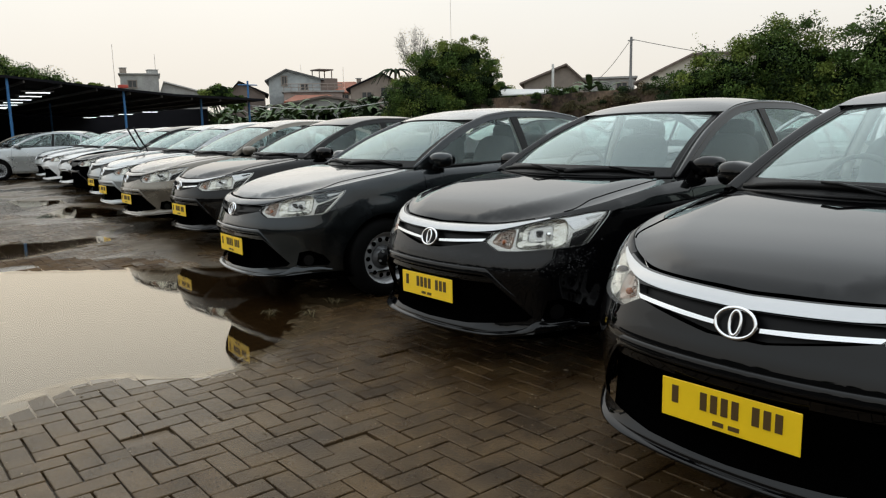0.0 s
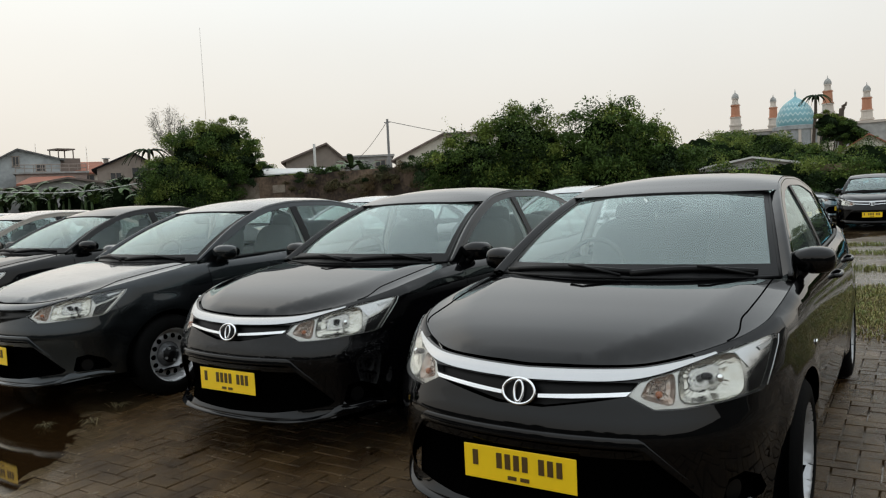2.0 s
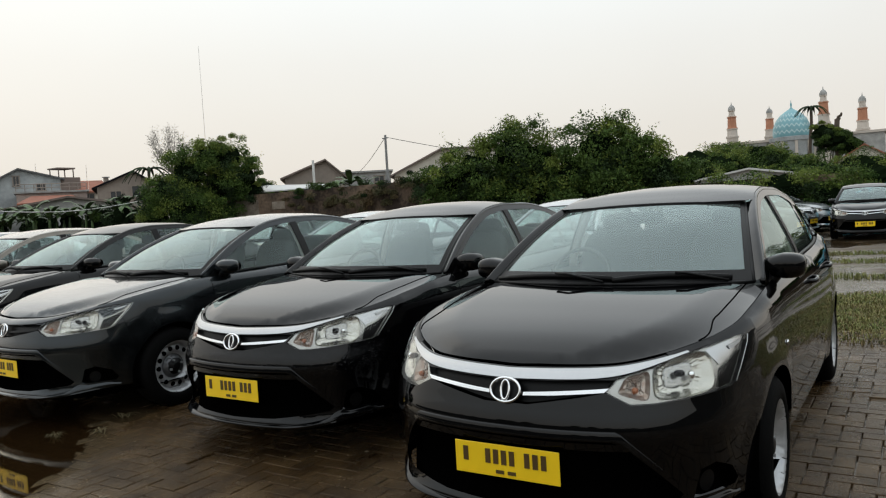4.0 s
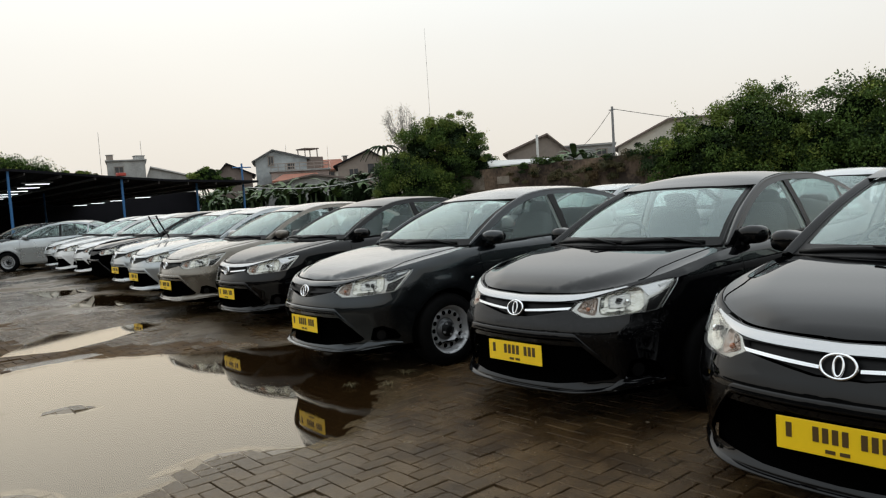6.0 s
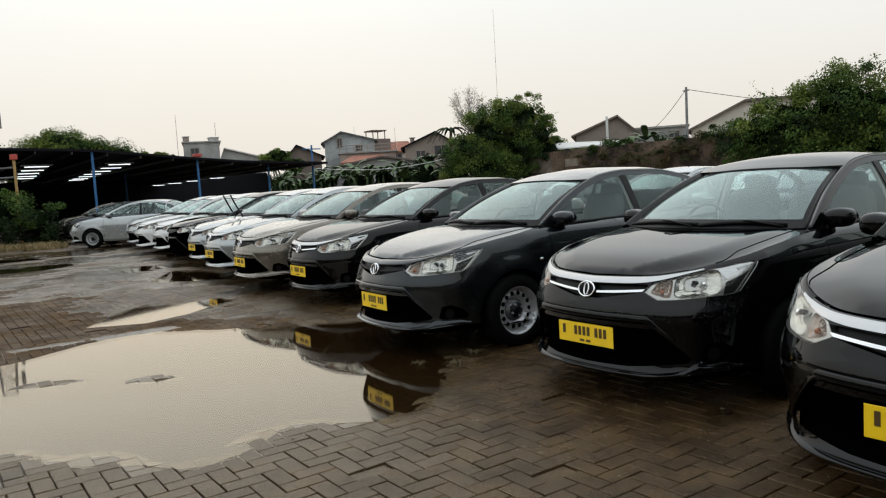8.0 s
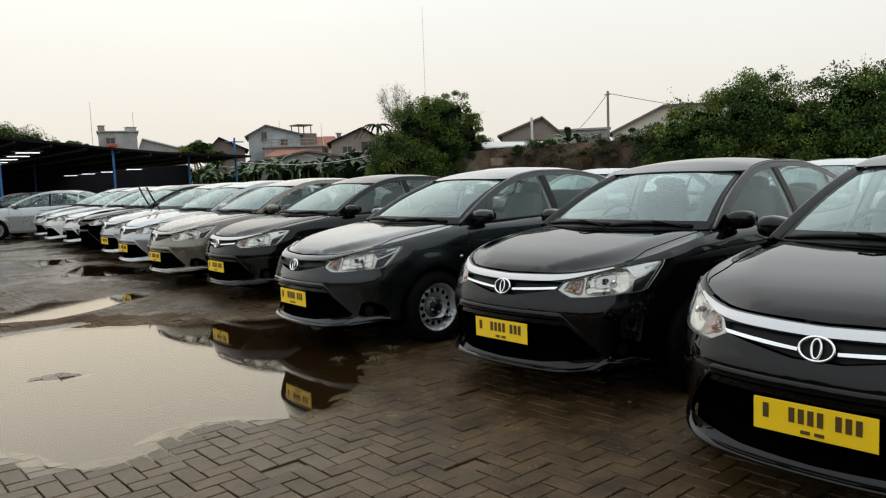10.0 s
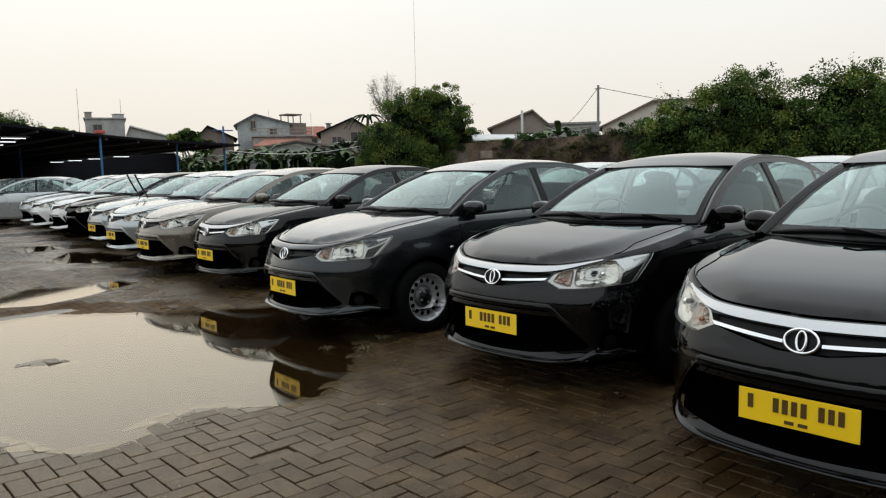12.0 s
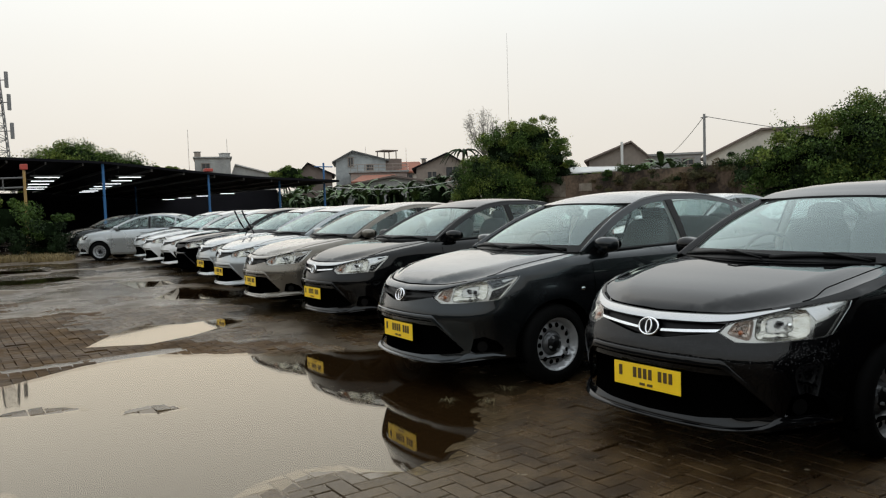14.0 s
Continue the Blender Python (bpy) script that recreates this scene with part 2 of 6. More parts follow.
def triangulated(outline, holes, step):
    """A sheet over the outline in the plane, with holes, as points and triangles."""
    from mathutils import geometry
    loops = [dense(outline, step)] + [dense(h, step) for h in holes]
    pts, eds = [], []
    for lp in loops:
        s = len(pts)
        pts += lp
        eds += [(s + i, s + (i + 1) % len(lp)) for i in range(len(lp))]
    xs, ys = [p[0] for p in outline], [p[1] for p in outline]
    kd = np.array([(p[0], p[1]) for p in pts])
    for i in range(int((max(xs) - min(xs)) / step) + 1):
        for j in range(int((max(ys) - min(ys)) / step) + 1):
            x, y = min(xs) + (i + 0.5 + 0.013 * (j % 2)) * step, min(ys) + (j + 0.5) * step
            if not inside(outline, x, y) or any(inside(h, x, y) for h in holes):
                continue
            if np.min(np.abs(kd - (x, y)).sum(1)) < 0.45 * step:
                continue
            pts.append(Vector((x, y)))
    v, _, f, *_ = geometry.delaunay_2d_cdt(pts, eds, [], 0, 1e-6)
    keep = []
    for t in f:
        cx, cy = sum(v[i][0] for i in t) / 3, sum(v[i][1] for i in t) / 3
        if inside(outline, cx, cy) and not any(inside(h, cx, cy) for h in holes):
            keep.append(tuple(t))
    used = sorted({i for t in keep for i in t})
    at = {i: k for k, i in enumerate(used)}
    return [(v[i][0], v[i][1]) for i in used], [tuple(at[i] for i in t) for t in keep]


def skin(name, fn, outline, holes, mat, parent, step=0.04, label="", flip=False):
    """A sheet of the plane laid on the surface fn(a, b), with that surface's own normals."""
    p2, tris = triangulated(outline, holes, step)
    co, no = [], []
    h = 0.004
    for a, b in p2:
        p = Vector(fn(a, b))
        da, db = Vector(fn(a + h, b)) - Vector(fn(a - h, b)), Vector(fn(a, b + h)) - Vector(fn(a, b - h))
        nn = da.cross(db)
        nn = -nn if flip else nn
        co.append(p)
        no.append(nn.normalized() if nn.length > 1e-9 else Vector((0, 0, 1)))
    if flip:
        tris = [t[::-1] for t in tris]
    return mesh_object(name, co, tris, mat, parent, True, no, label)


def curve_fn(keys):
    """A smooth line through (t, value) pairs (monotone cubic)."""
    t = np.array([k[0] for k in keys], float)
    v = np.array([k[1] for k in keys], float)
    d = np.diff(v) / np.diff(t)
    m = np.zeros(len(t))
    m[0], m[-1] = d[0], d[-1]
    for i in range(1, len(t) - 1):
        m[i] = 0 if d[i - 1] * d[i] <= 0 else 2 * d[i - 1] * d[i] / (d[i - 1] + d[i])

    def f(x):
        x = min(max(x, t[0]), t[-1])
        i = min(int(np.searchsorted(t, x, "right")) - 1, len(t) - 2)
        i = max(i, 0)
        hh = t[i + 1] - t[i]
        s = (x - t[i]) / hh
        return float((1 + 2 * s) * (1 - s) ** 2 * v[i] + s * (1 - s) ** 2 * hh * m[i] + s * s * (3 - 2 * s) * v[i + 1] + s * s * (s - 1) * hh * m[i + 1])

    return f


def smooth01(a, b, x):
    s = min(max((x - a) / (b - a), 0), 1)
    return s * s * (3 - 2 * s)


def grid_sheet(name, fn, nu, nv, mat, parent, flip=False, label=""):
    """A sheet over the unit square."""
    vs, no, fs = [], [], []
    h = 1e-3
    for j in range(nv + 1):
        for i in range(nu + 1):
            a, b = i / nu, j / nv
            vs.append(Vector(fn(a, b)))
            a1, a0, b1, b0 = min(a + h, 1), max(a - h, 0), min(b + h, 1), max(b - h, 0)
            n = (Vector(fn(a1, b)) - Vector(fn(a0, b))).cross(Vector(fn(a, b1)) - Vector(fn(a, b0)))
            no.append((-n if flip else n).normalized() if n.length > 1e-12 else Vector((0, 0, 1)))
    for j in range(nv):
        for i in range(nu):
            q = j * (nu + 1) + i
            t = (q, q + 1, q + nu + 2, q + nu + 1)
            fs.append(t[::-1] if flip else t)
    return mesh_object(name, vs, fs, mat, parent, True, no, label)


def swept(name, pts, r, mat, parent, seg=8, label="", flat=1.0):
    """A tube along points."""
    vs, fs = [], []
    pts = [Vector(p) for p in pts]
    for i, p in enumerate(pts):
        d = (pts[min(i + 1, len(pts) - 1)] - pts[max(i - 1, 0)]).normalized()
        s = d.cross(Vector((0, 0, 1)))
        s = s.normalized() if s.length > 1e-4 else Vector((1, 0, 0))
        u = s.cross(d)
        rr = r[i] if isinstance(r, (list, tuple)) else r
        for k in range(seg):
            a = 2 * math.pi * k / seg
            vs.append(p + s * rr * math.cos(a) + u * rr * flat * math.sin(a))
    n = len(pts)
    for i in range(n - 1):
        for k in range(seg):
            k2 = (k + 1) % seg
            fs.append((i * seg + k, i * seg + k2, (i + 1) * seg + k2, (i + 1) * seg + k))
    fs += [tuple(range(seg))[::-1], tuple((n - 1) * seg + k for k in range(seg))]
    return mesh_object(name, vs, fs, mat, parent, True, None, label)


# ---- the sedan: x to its left, y from the nose to the tail, z up ----
PLAN = [(0, 0), (0.2, 0.010), (0.4, 0.050), (0.54, 0.115), (0.65, 0.215), (0.73, 0.35), (0.78, 0.52), (0.808, 0.72), (0.828, 1.0), (0.838, 1.4), (0.845, 2.1),
        (0.845, 2.8), (0.835, 3.4), (0.80, 3.85), (0.75, 4.06), (0.65, 4.19), (0.45, 4.27), (0, 4.30)]
FRONT_WHEEL, REAR_WHEEL, WHEEL_Z, ARCH = 0.88, 3.36, 0.292, 0.335


def plan_line():
    pts = [(-PLAN[1][0], PLAN[1][1])] + PLAN + [(-PLAN[-2][0], PLAN[-2][1])]
    out = []
    for i in range(1, len(pts) - 2):
        p0, p1, p2, p3 = (np.array(pts[i + k], float) for k in (-1, 0, 1, 2))
        for s in np.linspace(0, 1, 24, endpoint=False):
            out.append(0.5 * (2 * p1 + (p2 - p0) * s + (2 * p0 - 5 * p1 + 4 * p2 - p3) * s * s + (3 * p1 - p0 - 3 * p2 + p3) * s ** 3))
    out.append(np.array(PLAN[-1], float))
    return np.array(out)


PL = plan_line()
ARC = np.r_[0, np.cumsum(np.hypot(*np.diff(PL, axis=0).T))]
ALL = float(ARC[-1])
TAN = np.gradient(PL, ARC, axis=0)
TAN /= np.hypot(*TAN.T)[:, None]


def u_at_y(y):
    k = (PL[:, 0] > 0.3) | (PL[:, 1] < 4.3)
    return float(np.interp(y, PL[k][:, 1], ARC[k]))


zt = curve_fn([(0, 0.744), (0.4, 0.756), (0.7, 0.785), (0.9, 0.815), (1.1, 0.848), (1.3, 0.878), (u_at_y(1.24), 0.925), (u_at_y(2.1), 0.945), (u_at_y(3.1), 0.965), (u_at_y(3.8), 1.0), (ALL, 1.01)])
p_front = curve_fn([(0.15, 0.09), (0.19, 0.03), (0.215, 0.004), (0.245, 0.018), (0.27, 0.03), (0.38, 0.020), (0.48, 0.006), (0.53, 0.002), (0.57, 0.010), (0.62, 0.028), (0.68, 0.050), (0.73, 0.078), (0.80, 0.13)])
p_side = curve_fn([(0.15, 0.10), (0.19, 0.055), (0.25, 0.03), (0.32, 0.022), (0.45, 0.010), (0.56, 0.0), (0.66, 0.0), (0.75, 0.010), (0.84, 0.028), (0.92, 0.052), (1.04, 0.09)])
p_rear = curve_fn([(0.15, 0.10), (0.25, 0.02), (0.45, 0.0), (0.7, 0.025), (0.95, 0.05), (1.05, 0.08)])


def body(u, z, off=0.0):
    """The car's skin at the arc length u from the middle of the nose and the height z; off: so far inside."""
    s, a = (1 if u >= 0 else -1), min(abs(u), ALL)
    x, y = np.interp(a, ARC, PL[:, 0]), np.interp(a, ARC, PL[:, 1])
    tx, ty = np.interp(a, ARC, TAN[:, 0]), np.interp(a, ARC, TAN[:, 1])
    wf, wr = 1 - smooth01(0.5, 1.2, a), smooth01(u_at_y(3.6), ALL - 0.5, a)
    ins = wf * p_front(z) + wr * p_rear(z) + max(0, 1 - wf - wr) * p_side(z)
    r, top = 0.045, zt(a)
    if z > top - r:
        q = min((z - (top - r)) / r, 1.0)
        ins += 0.04 * (1 - math.sqrt(max(1 - q * q, 0)))
    # flared wheel arches
    for wy in (FRONT_WHEEL, REAR_WHEEL):
        d = math.hypot(y - wy, z - WHEEL_Z)
        if d < 0.5:
            ins -= 0.012 * (1 - smooth01(ARCH, ARCH + 0.12, d))
    ins += off
    return Vector((s * (x - ty * ins), y + tx * ins, z))


def edge_top(u, off=0.0):
    return body(u, zt(abs(u)) - 0.0005, off)


TE = np.array([edge_top(a) for a in np.linspace(0, u_at_y(1.5), 90)])
HY = float(TE[0][1])
hood_mid = curve_fn([(HY - 0.05, 0.70), (HY, 0.7435), (HY + 0.018, 0.765), (HY + 0.05, 0.788), (0.32, 0.842), (0.6, 0.893), (0.85, 0.928), (1.0, 0.943), (1.5, 0.965)])


def hood_at(x, y):
    xe, ze = np.interp(y, TE[:, 1], TE[:, 0]), np.interp(y, TE[:, 1], TE[:, 2])
    q = min(abs(x) / max(xe, 0.02), 1.0)
    # a raised middle with a shoulder that falls to the flank
    qc = 0.58 + 0.16 * y
    f = 1 - 0.28 * q * q - 0.72 * smooth01(qc, 1.0, q)
    return Vector((x, y, ze + (hood_mid(y) - ze) * f))


rail_z = curve_fn([(1.16, 0.92), (1.4, 1.055), (1.65, 1.185), (1.88, 1.277), (2.1, 1.335), (2.4, 1.362), (2.75, 1.358), (3.1, 1.308), (3.4, 1.215), (3.7, 1.09), (3.9, 1.02), (4.1, 1.01)])
roof_mid = curve_fn([(1.7, 1.27), (1.80, 1.305), (1.95, 1.345), (2.15, 1.388), (2.45, 1.410), (2.8, 1.403), (3.2, 1.356), (3.6, 1.24)])


def side_at(y, z):
    t = max((z - 0.94) / 0.42, -0.1)
    base = 0.738 - 0.05 * smooth01(3.1, 4.1, y)
    return base - 0.185 * (abs(t) ** 1.2 if t > 0 else 0) - 0.0 * y


def side_pt(s):
    return lambda y, z: Vector((s * side_at(y, z), y, z))


def rail(y, s=1):
    z = rail_z(y)
    return Vector((s * side_at(y, z), y, z))


def shield(a, b):
    """The windscreen: a across, b up."""
    x = 2 * a - 1
    low = Vector((x * 0.685, 0.99 + 0.23 * abs(x) ** 2.2, 0.946 - 0.012 * x * x))
    high = Vector((x * 0.53, 1.80 + 0.12 * abs(x) ** 2.2, 1.305 - 0.022 * abs(x) ** 2.2))
    p = low.lerp(high, b)
    k = 0.03 * math.sin(math.pi * b)
    return p + Vector((0, -k * 0.5, k * 0.85))


def rear_shield(a, b):
    x = 2 * a - 1
    low = Vector((x * 0.62, 3.93 - 0.10 * x * x, 1.035 - 0.02 * x * x))
    high = Vector((x * 0.53, 3.22 - 0.06 * x * x, 1.343 - 0.045 * x * x))
    p = low.lerp(high, b)
    k = 0.03 * math.sin(math.pi * b)
    return p + Vector((0, k * 0.5, k * 0.85))


def roof_at(a, b):
    x = 2 * a - 1
    f, r = shield(a, 1.0), rear_shield(a, 1.0)
    y = f.y + (r.y - f.y) * b
    xe = side_at(y, rail_z(y)) - 0.012
    y0 = y
    zr = rail_z(y) + 0.012
    z = zr + (roof_mid(y) - zr) * (1 - abs(x) ** 2.4)
    w = smooth01(0, 0.12, b) * (1 - smooth01(0.9, 1.0, b))
    return Vector((x * (abs(f.x) * (1 - w) + xe * w) if 0 else x * xe, y0, z))


HEADLIGHT = [(0.387, 0.672), (0.436, 0.718), (0.55, 0.745), (0.663, 0.764), (0.87, 0.798), (1.0, 0.811), (1.08, 0.816), (1.11, 0.812), (1.09, 0.785), (0.955, 0.662), (0.925, 0.652), (0.80, 0.645), (0.695, 0.638), (0.58, 0.631), (0.481, 0.630)]
GRILLE = [(-0.395, 0.672), (-0.30, 0.655), (-0.09, 0.622), (0.09, 0.622), (0.30, 0.655), (0.395, 0.672), (0.48, 0.712), (0.36, 0.712), (0.2, 0.706), (0, 0.702), (-0.2, 0.706), (-0.36, 0.712), (-0.48, 0.712)]
MOUTH = [(-0.64, 0.285), (-0.3, 0.250), (0, 0.243), (0.3, 0.250), (0.64, 0.285), (0.67, 0.305), (0.47, 0.492), (0.38, 0.515), (0.2, 0.523), (0, 0.525), (-0.2, 0.523), (-0.38, 0.515), (-0.47, 0.492), (-0.67, 0.305)]
FOG = [(0.715, 0.285), (0.95, 0.285), (0.97, 0.305), (0.92, 0.36), (0.82, 0.398), (0.745, 0.385)]


def mirrored(poly):
    return [(-a, b) for a, b in poly][::-1]


def arch_hole(wy, r=ARCH):
    uc = u_at_y(wy)
    return [(uc + r * math.cos(t), WHEEL_Z + r * math.sin(t)) for t in np.linspace(-0.05, math.pi + 0.05, 26)] + [(uc - r, 0.05), (uc + r, 0.05)]


def band(lo, hi, us):
    """A closed outline from the lower and upper edges along us."""
    return [(u, lo(u)) for u in us] + [(u, hi(u)) for u in reversed(us)]


UD1, UD2, UD3 = u_at_y(1.25), u_at_y(2.38), u_at_y(3.24)
UF = 1.09
GAP = 0.0025


def wheel(parent, s, wy, steel=True):
    """One wheel: tyre, drum-like rim with its ring of holes, hub cap and nuts. s: 1 the car's left."""
    hub = new("wheel")
    hub.parent = parent
    hub.location = (s * 0.735, wy, WHEEL_Z)
    if s < 0:
        hub.rotation_euler = (0, 0, math.pi)
    w = 0.0925
    prof = [(-w, 0.19), (-w - 0.004, 0.222), (-w + 0.004, 0.265), (-w + 0.022, 0.287), (-0.04, 0.292), (0.04, 0.292), (w - 0.022, 0.287), (w - 0.004, 0.265), (w + 0.005, 0.225), (w, 0.196), (w - 0.02, 0.186)]
    vs, fs = lathe(prof, (0, 0, 0), 40)
    mesh_object("tyre", vs, fs, RUBBER, hub)
    dish = curve_fn([(0.0, 0.050), (0.062, 0.048), (0.085, 0.012), (0.105, 0.022), (0.122, 0.044), (0.150, 0.040), (0.162, 0.020), (0.170, 0.034), (0.187, 0.086), (0.195, 0.090)])
    ring = [(0.195 * math.cos(t), 0.195 * math.sin(t)) for t in np.linspace(0, 2 * math.pi, 44, endpoint=False)]
    holes = []
    for k in range(14):
        a = 2 * math.pi * k / 14
        cx, cy = 0.136 * math.cos(a), 0.136 * math.sin(a)
        holes.append([(cx + 0.0185 * math.cos(t), cy + 0.0185 * math.sin(t)) for t in np.linspace(0, 2 * math.pi, 10, endpoint=False)])
    middle = [(0.092 * math.cos(t), 0.092 * math.sin(t)) for t in np.linspace(0, 2 * math.pi, 28, endpoint=False)]
    holes.append(middle)
    bore = [(0.028 * math.cos(t), 0.028 * math.sin(t)) for t in np.linspace(0, 2 * math.pi, 12, endpoint=False)]
    # darker grey paints in the dish's shade and the dark bolt area
    skin("rim_middle", lambda a, b: Vector((dish(math.hypot(a, b)), a, b)), middle, [bore], STEEL_D, hub, 0.018, "rim middle in darker grey for the shade in its dish")
    skin("rim", lambda a, b: Vector((dish(math.hypot(a, b)), a, b)), ring, holes, STEEL, hub, 0.016, "silver-painted steel rim with round holes")
    vs, fs = lathe([(0.0, 0.18), (-0.088, 0.195), (-0.088, 0.02)], (0, 0, 0), 24)
    mesh_object("brake_drum", vs, fs, DARK, hub)
    vs, fs = lathe([(0.030, 0.066), (0.052, 0.060), (0.056, 0.038), (0.066, 0.033), (0.070, 0.024), (0.070, 0.0)], (0, 0, 0), 16)
    mesh_object("hub_cap", vs, fs, PLASTIC, hub)
    for k in range(4):
        a = 2 * math.pi * k / 4 + 0.4
        bm = bmesh.new()
        add_rod(bm, (0.040, 0.052 * math.cos(a), 0.05 * math.sin(a)), (0.068, 0.05 * math.cos(a), 0.05 * math.sin(a)), 0.009, seg=6)
        part("wheel_nut", bm, STEEL, hub)
    return hub


def rounded(name, c, s, mat, parent, p=4.0, label="", n=14, bend=None):
    """A soft block: a superellipsoid of the half sizes s."""
    vs, fs = [], []
    f = lambda v: math.copysign(abs(v) ** (2 / p), v)
    for j in range(n + 1):
        th = -math.pi / 2 + math.pi * j / n
        for i in range(2 * n):
            ph = math.pi * i / n
            v = Vector((s[0] * f(math.cos(th)) * f(math.cos(ph)), s[1] * f(math.cos(th)) * f(math.sin(ph)), s[2] * f(math.sin(th))))
            if bend:
                v = bend(v)
            vs.append(Vector(c) + v)
    for j in range(n):
        for i in range(2 * n):
            i2 = (i + 1) % (2 * n)
            fs.append((j * 2 * n + i, j * 2 * n + i2, (j + 1) * 2 * n + i2, (j + 1) * 2 * n + i))
    return mesh_object(name, vs, fs, mat, parent, True, None, label)


def seat(name, parent, x, y, w):
    st = new(name)
    st.parent = parent
    rounded("cushion", (x, y, 0.50), (w / 2, 0.25, 0.09), FABRIC, st, 4)
    lean = lambda v: Vector((v.x * (1 - 0.12 * (v.z + 0.3)), v.y + 0.28 * (v.z + 0.3), v.z))
    rounded("backrest", (x, y + 0.22, 0.84), (w / 2, 0.075, 0.32), FABRIC, st, 4, bend=lean)
    return st


def sedan():
    """One four-door sedan of the row; returns its root."""
    root = new("sedan")
    P = BLACK
    near = lambda off: (lambda u, z: body(u, z, off))
    # bumper: from arch to arch, under hood, grille and lamps
    us = list(np.linspace(-UF, UF, 70))
    low = lambda u: 0.185 + 0.05 * smooth01(0.3, 0.85, abs(u))

    seam = curve_fn([(0.68, zt(0.68) - 0.004), (0.72, 0.74), (1.0, 0.755), (1.03, 0.69), (UF, 0.50)])

    def top_bumper(u):
        return zt(abs(u)) - 0.004 if abs(u) < 0.68 else seam(abs(u))

    outline = band(low, top_bumper, us)
    skin("front_bumper", near(0), outline, [HEADLIGHT, mirrored(HEADLIGHT), GRILLE, MOUTH, FOG, mirrored(FOG), arch_hole(FRONT_WHEEL), mirrored(arch_hole(FRONT_WHEEL))], P, root, 0.033)
    # near-black sheet behind the skin, for the shade in gaps and openings
    ins = [(u, 0.17) for u in np.linspace(-ALL, ALL, 60)] + [(u, zt(abs(u)) - 0.03) for u in np.linspace(ALL, -ALL, 60)]
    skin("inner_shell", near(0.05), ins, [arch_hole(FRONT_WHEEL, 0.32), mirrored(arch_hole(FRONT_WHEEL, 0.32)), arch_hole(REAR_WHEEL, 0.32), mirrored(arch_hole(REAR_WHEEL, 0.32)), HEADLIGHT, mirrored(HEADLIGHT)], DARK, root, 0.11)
    # lower lip: a ledge that thickens into a fin at the mouth's corners
    def lip(a, b):
        u = (2 * a - 1) * 0.98
        fin = math.exp(-((abs(u) - 0.70) / 0.05) ** 2)
        z0 = low(u) + 0.004
        z1 = z0 + 0.034 + 0.034 * fin + 0.012 * smooth01(0.72, 0.8, abs(u)) - 0.022 * smooth01(0.88, 0.98, abs(u))
        off = float(np.interp(b, (0, 0.2, 0.42, 0.7, 1), (0.004, -0.012, -0.015, -0.005, 0.014)))
        off *= 1 - 0.45 * smooth01(0.5, 0.66, abs(u)) if off < 0 else 1
        return body(u, z0 + (z1 - z0) * b, off)

    # a creased ridge over the mouth that runs down along its sides
    def ridge(a, b):
        u = (2 * a - 1) * 0.70
        k = max(abs(u) - 0.43, 0.0)
        z0, amp, hh = 0.510 - 0.86 * k, 1 - smooth01(0.46, 0.62, abs(u)), 0.042 - 0.06 * k
        off = float(np.interp(b, (0, 0.12, 0.30, 0.86, 1), (0.020, -0.009, -0.011, -0.006, 0.022)))
        dz = float(np.interp(b, (0, 0.16, 0.34, 1), (0.004, 0.0, 0.010, hh)))
        return body(u, z0 + dz, off * amp if off < 0 else off)

    grid_sheet("bumper_ridge", ridge, 70, 9, P, root)
    grid_sheet("bumper_lip", lip, 80, 8, P, root)
    # upper grille: slats, chrome or dark trim, badge
    skin("grille_backing", near(0.03), GRILLE, [], PLASTIC, root, 0.04)
    skin("grille_slat", near(0.008), band(lambda u: 0.652 + 0.08 * abs(u) - 0.004, lambda u: 0.652 + 0.08 * abs(u) + 0.004, list(np.linspace(-0.40, 0.40, 30))), [], PLASTIC, root, 0.03)
    th = lambda u: 0.031 * (1 - smooth01(0.28, 0.80, abs(u)) * 0.85)
    trim = skin("grille_trim", near(-0.007), band(lambda u: zt(abs(u)) - 0.006 - th(u), lambda u: zt(abs(u)) - 0.006, list(np.linspace(-0.78, 0.78, 56))), [], SATIN, root, 0.02)
    trims = [trim]
    for s in (-1, 1):
        o = [(s * 0.072, 0.652), (s * 0.20, 0.659), (s * 0.385, 0.673), (s * 0.405, 0.687), (s * 0.28, 0.678), (s * 0.072, 0.664)]
        trims.append(skin("grille_bar", near(-0.004), o if s > 0 else o[::-1], [], CHROME, root, 0.02))
    badge = new("badge")
    badge.parent = root
    c = body(0, 0.668, -0.012)
    for rx, rz in ((0.062, 0.042), (0.017, 0.034)):
        vs, fs = [], []
        for k in range(28):
            a = 2 * math.pi * k / 28
            for m in range(8):
                q = 2 * math.pi * m / 8
                rr = 0.006 * math.cos(q)
                vs.append((c.x + (rx + rr) * math.cos(a), c.y - 0.006 * math.sin(q) + 0.3 * (rz * math.sin(a)), c.z + (rz + rr) * math.sin(a)))
        for k in range(28):
            for m in range(8):
                fs.append((k * 8 + m, k * 8 + (m + 1) % 8, ((k + 1) % 28) * 8 + (m + 1) % 8, ((k + 1) % 28) * 8 + m))
        mesh_object("badge_ring", vs, fs, CHROME, badge)
    skin("badge_back", near(0.0), [(0.06 * math.cos(t), 0.668 + 0.042 * math.sin(t)) for t in np.linspace(0, 2 * math.pi, 24, endpoint=False)], [], PLASTIC, badge, 0.03)
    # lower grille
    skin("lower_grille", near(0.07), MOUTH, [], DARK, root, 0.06)
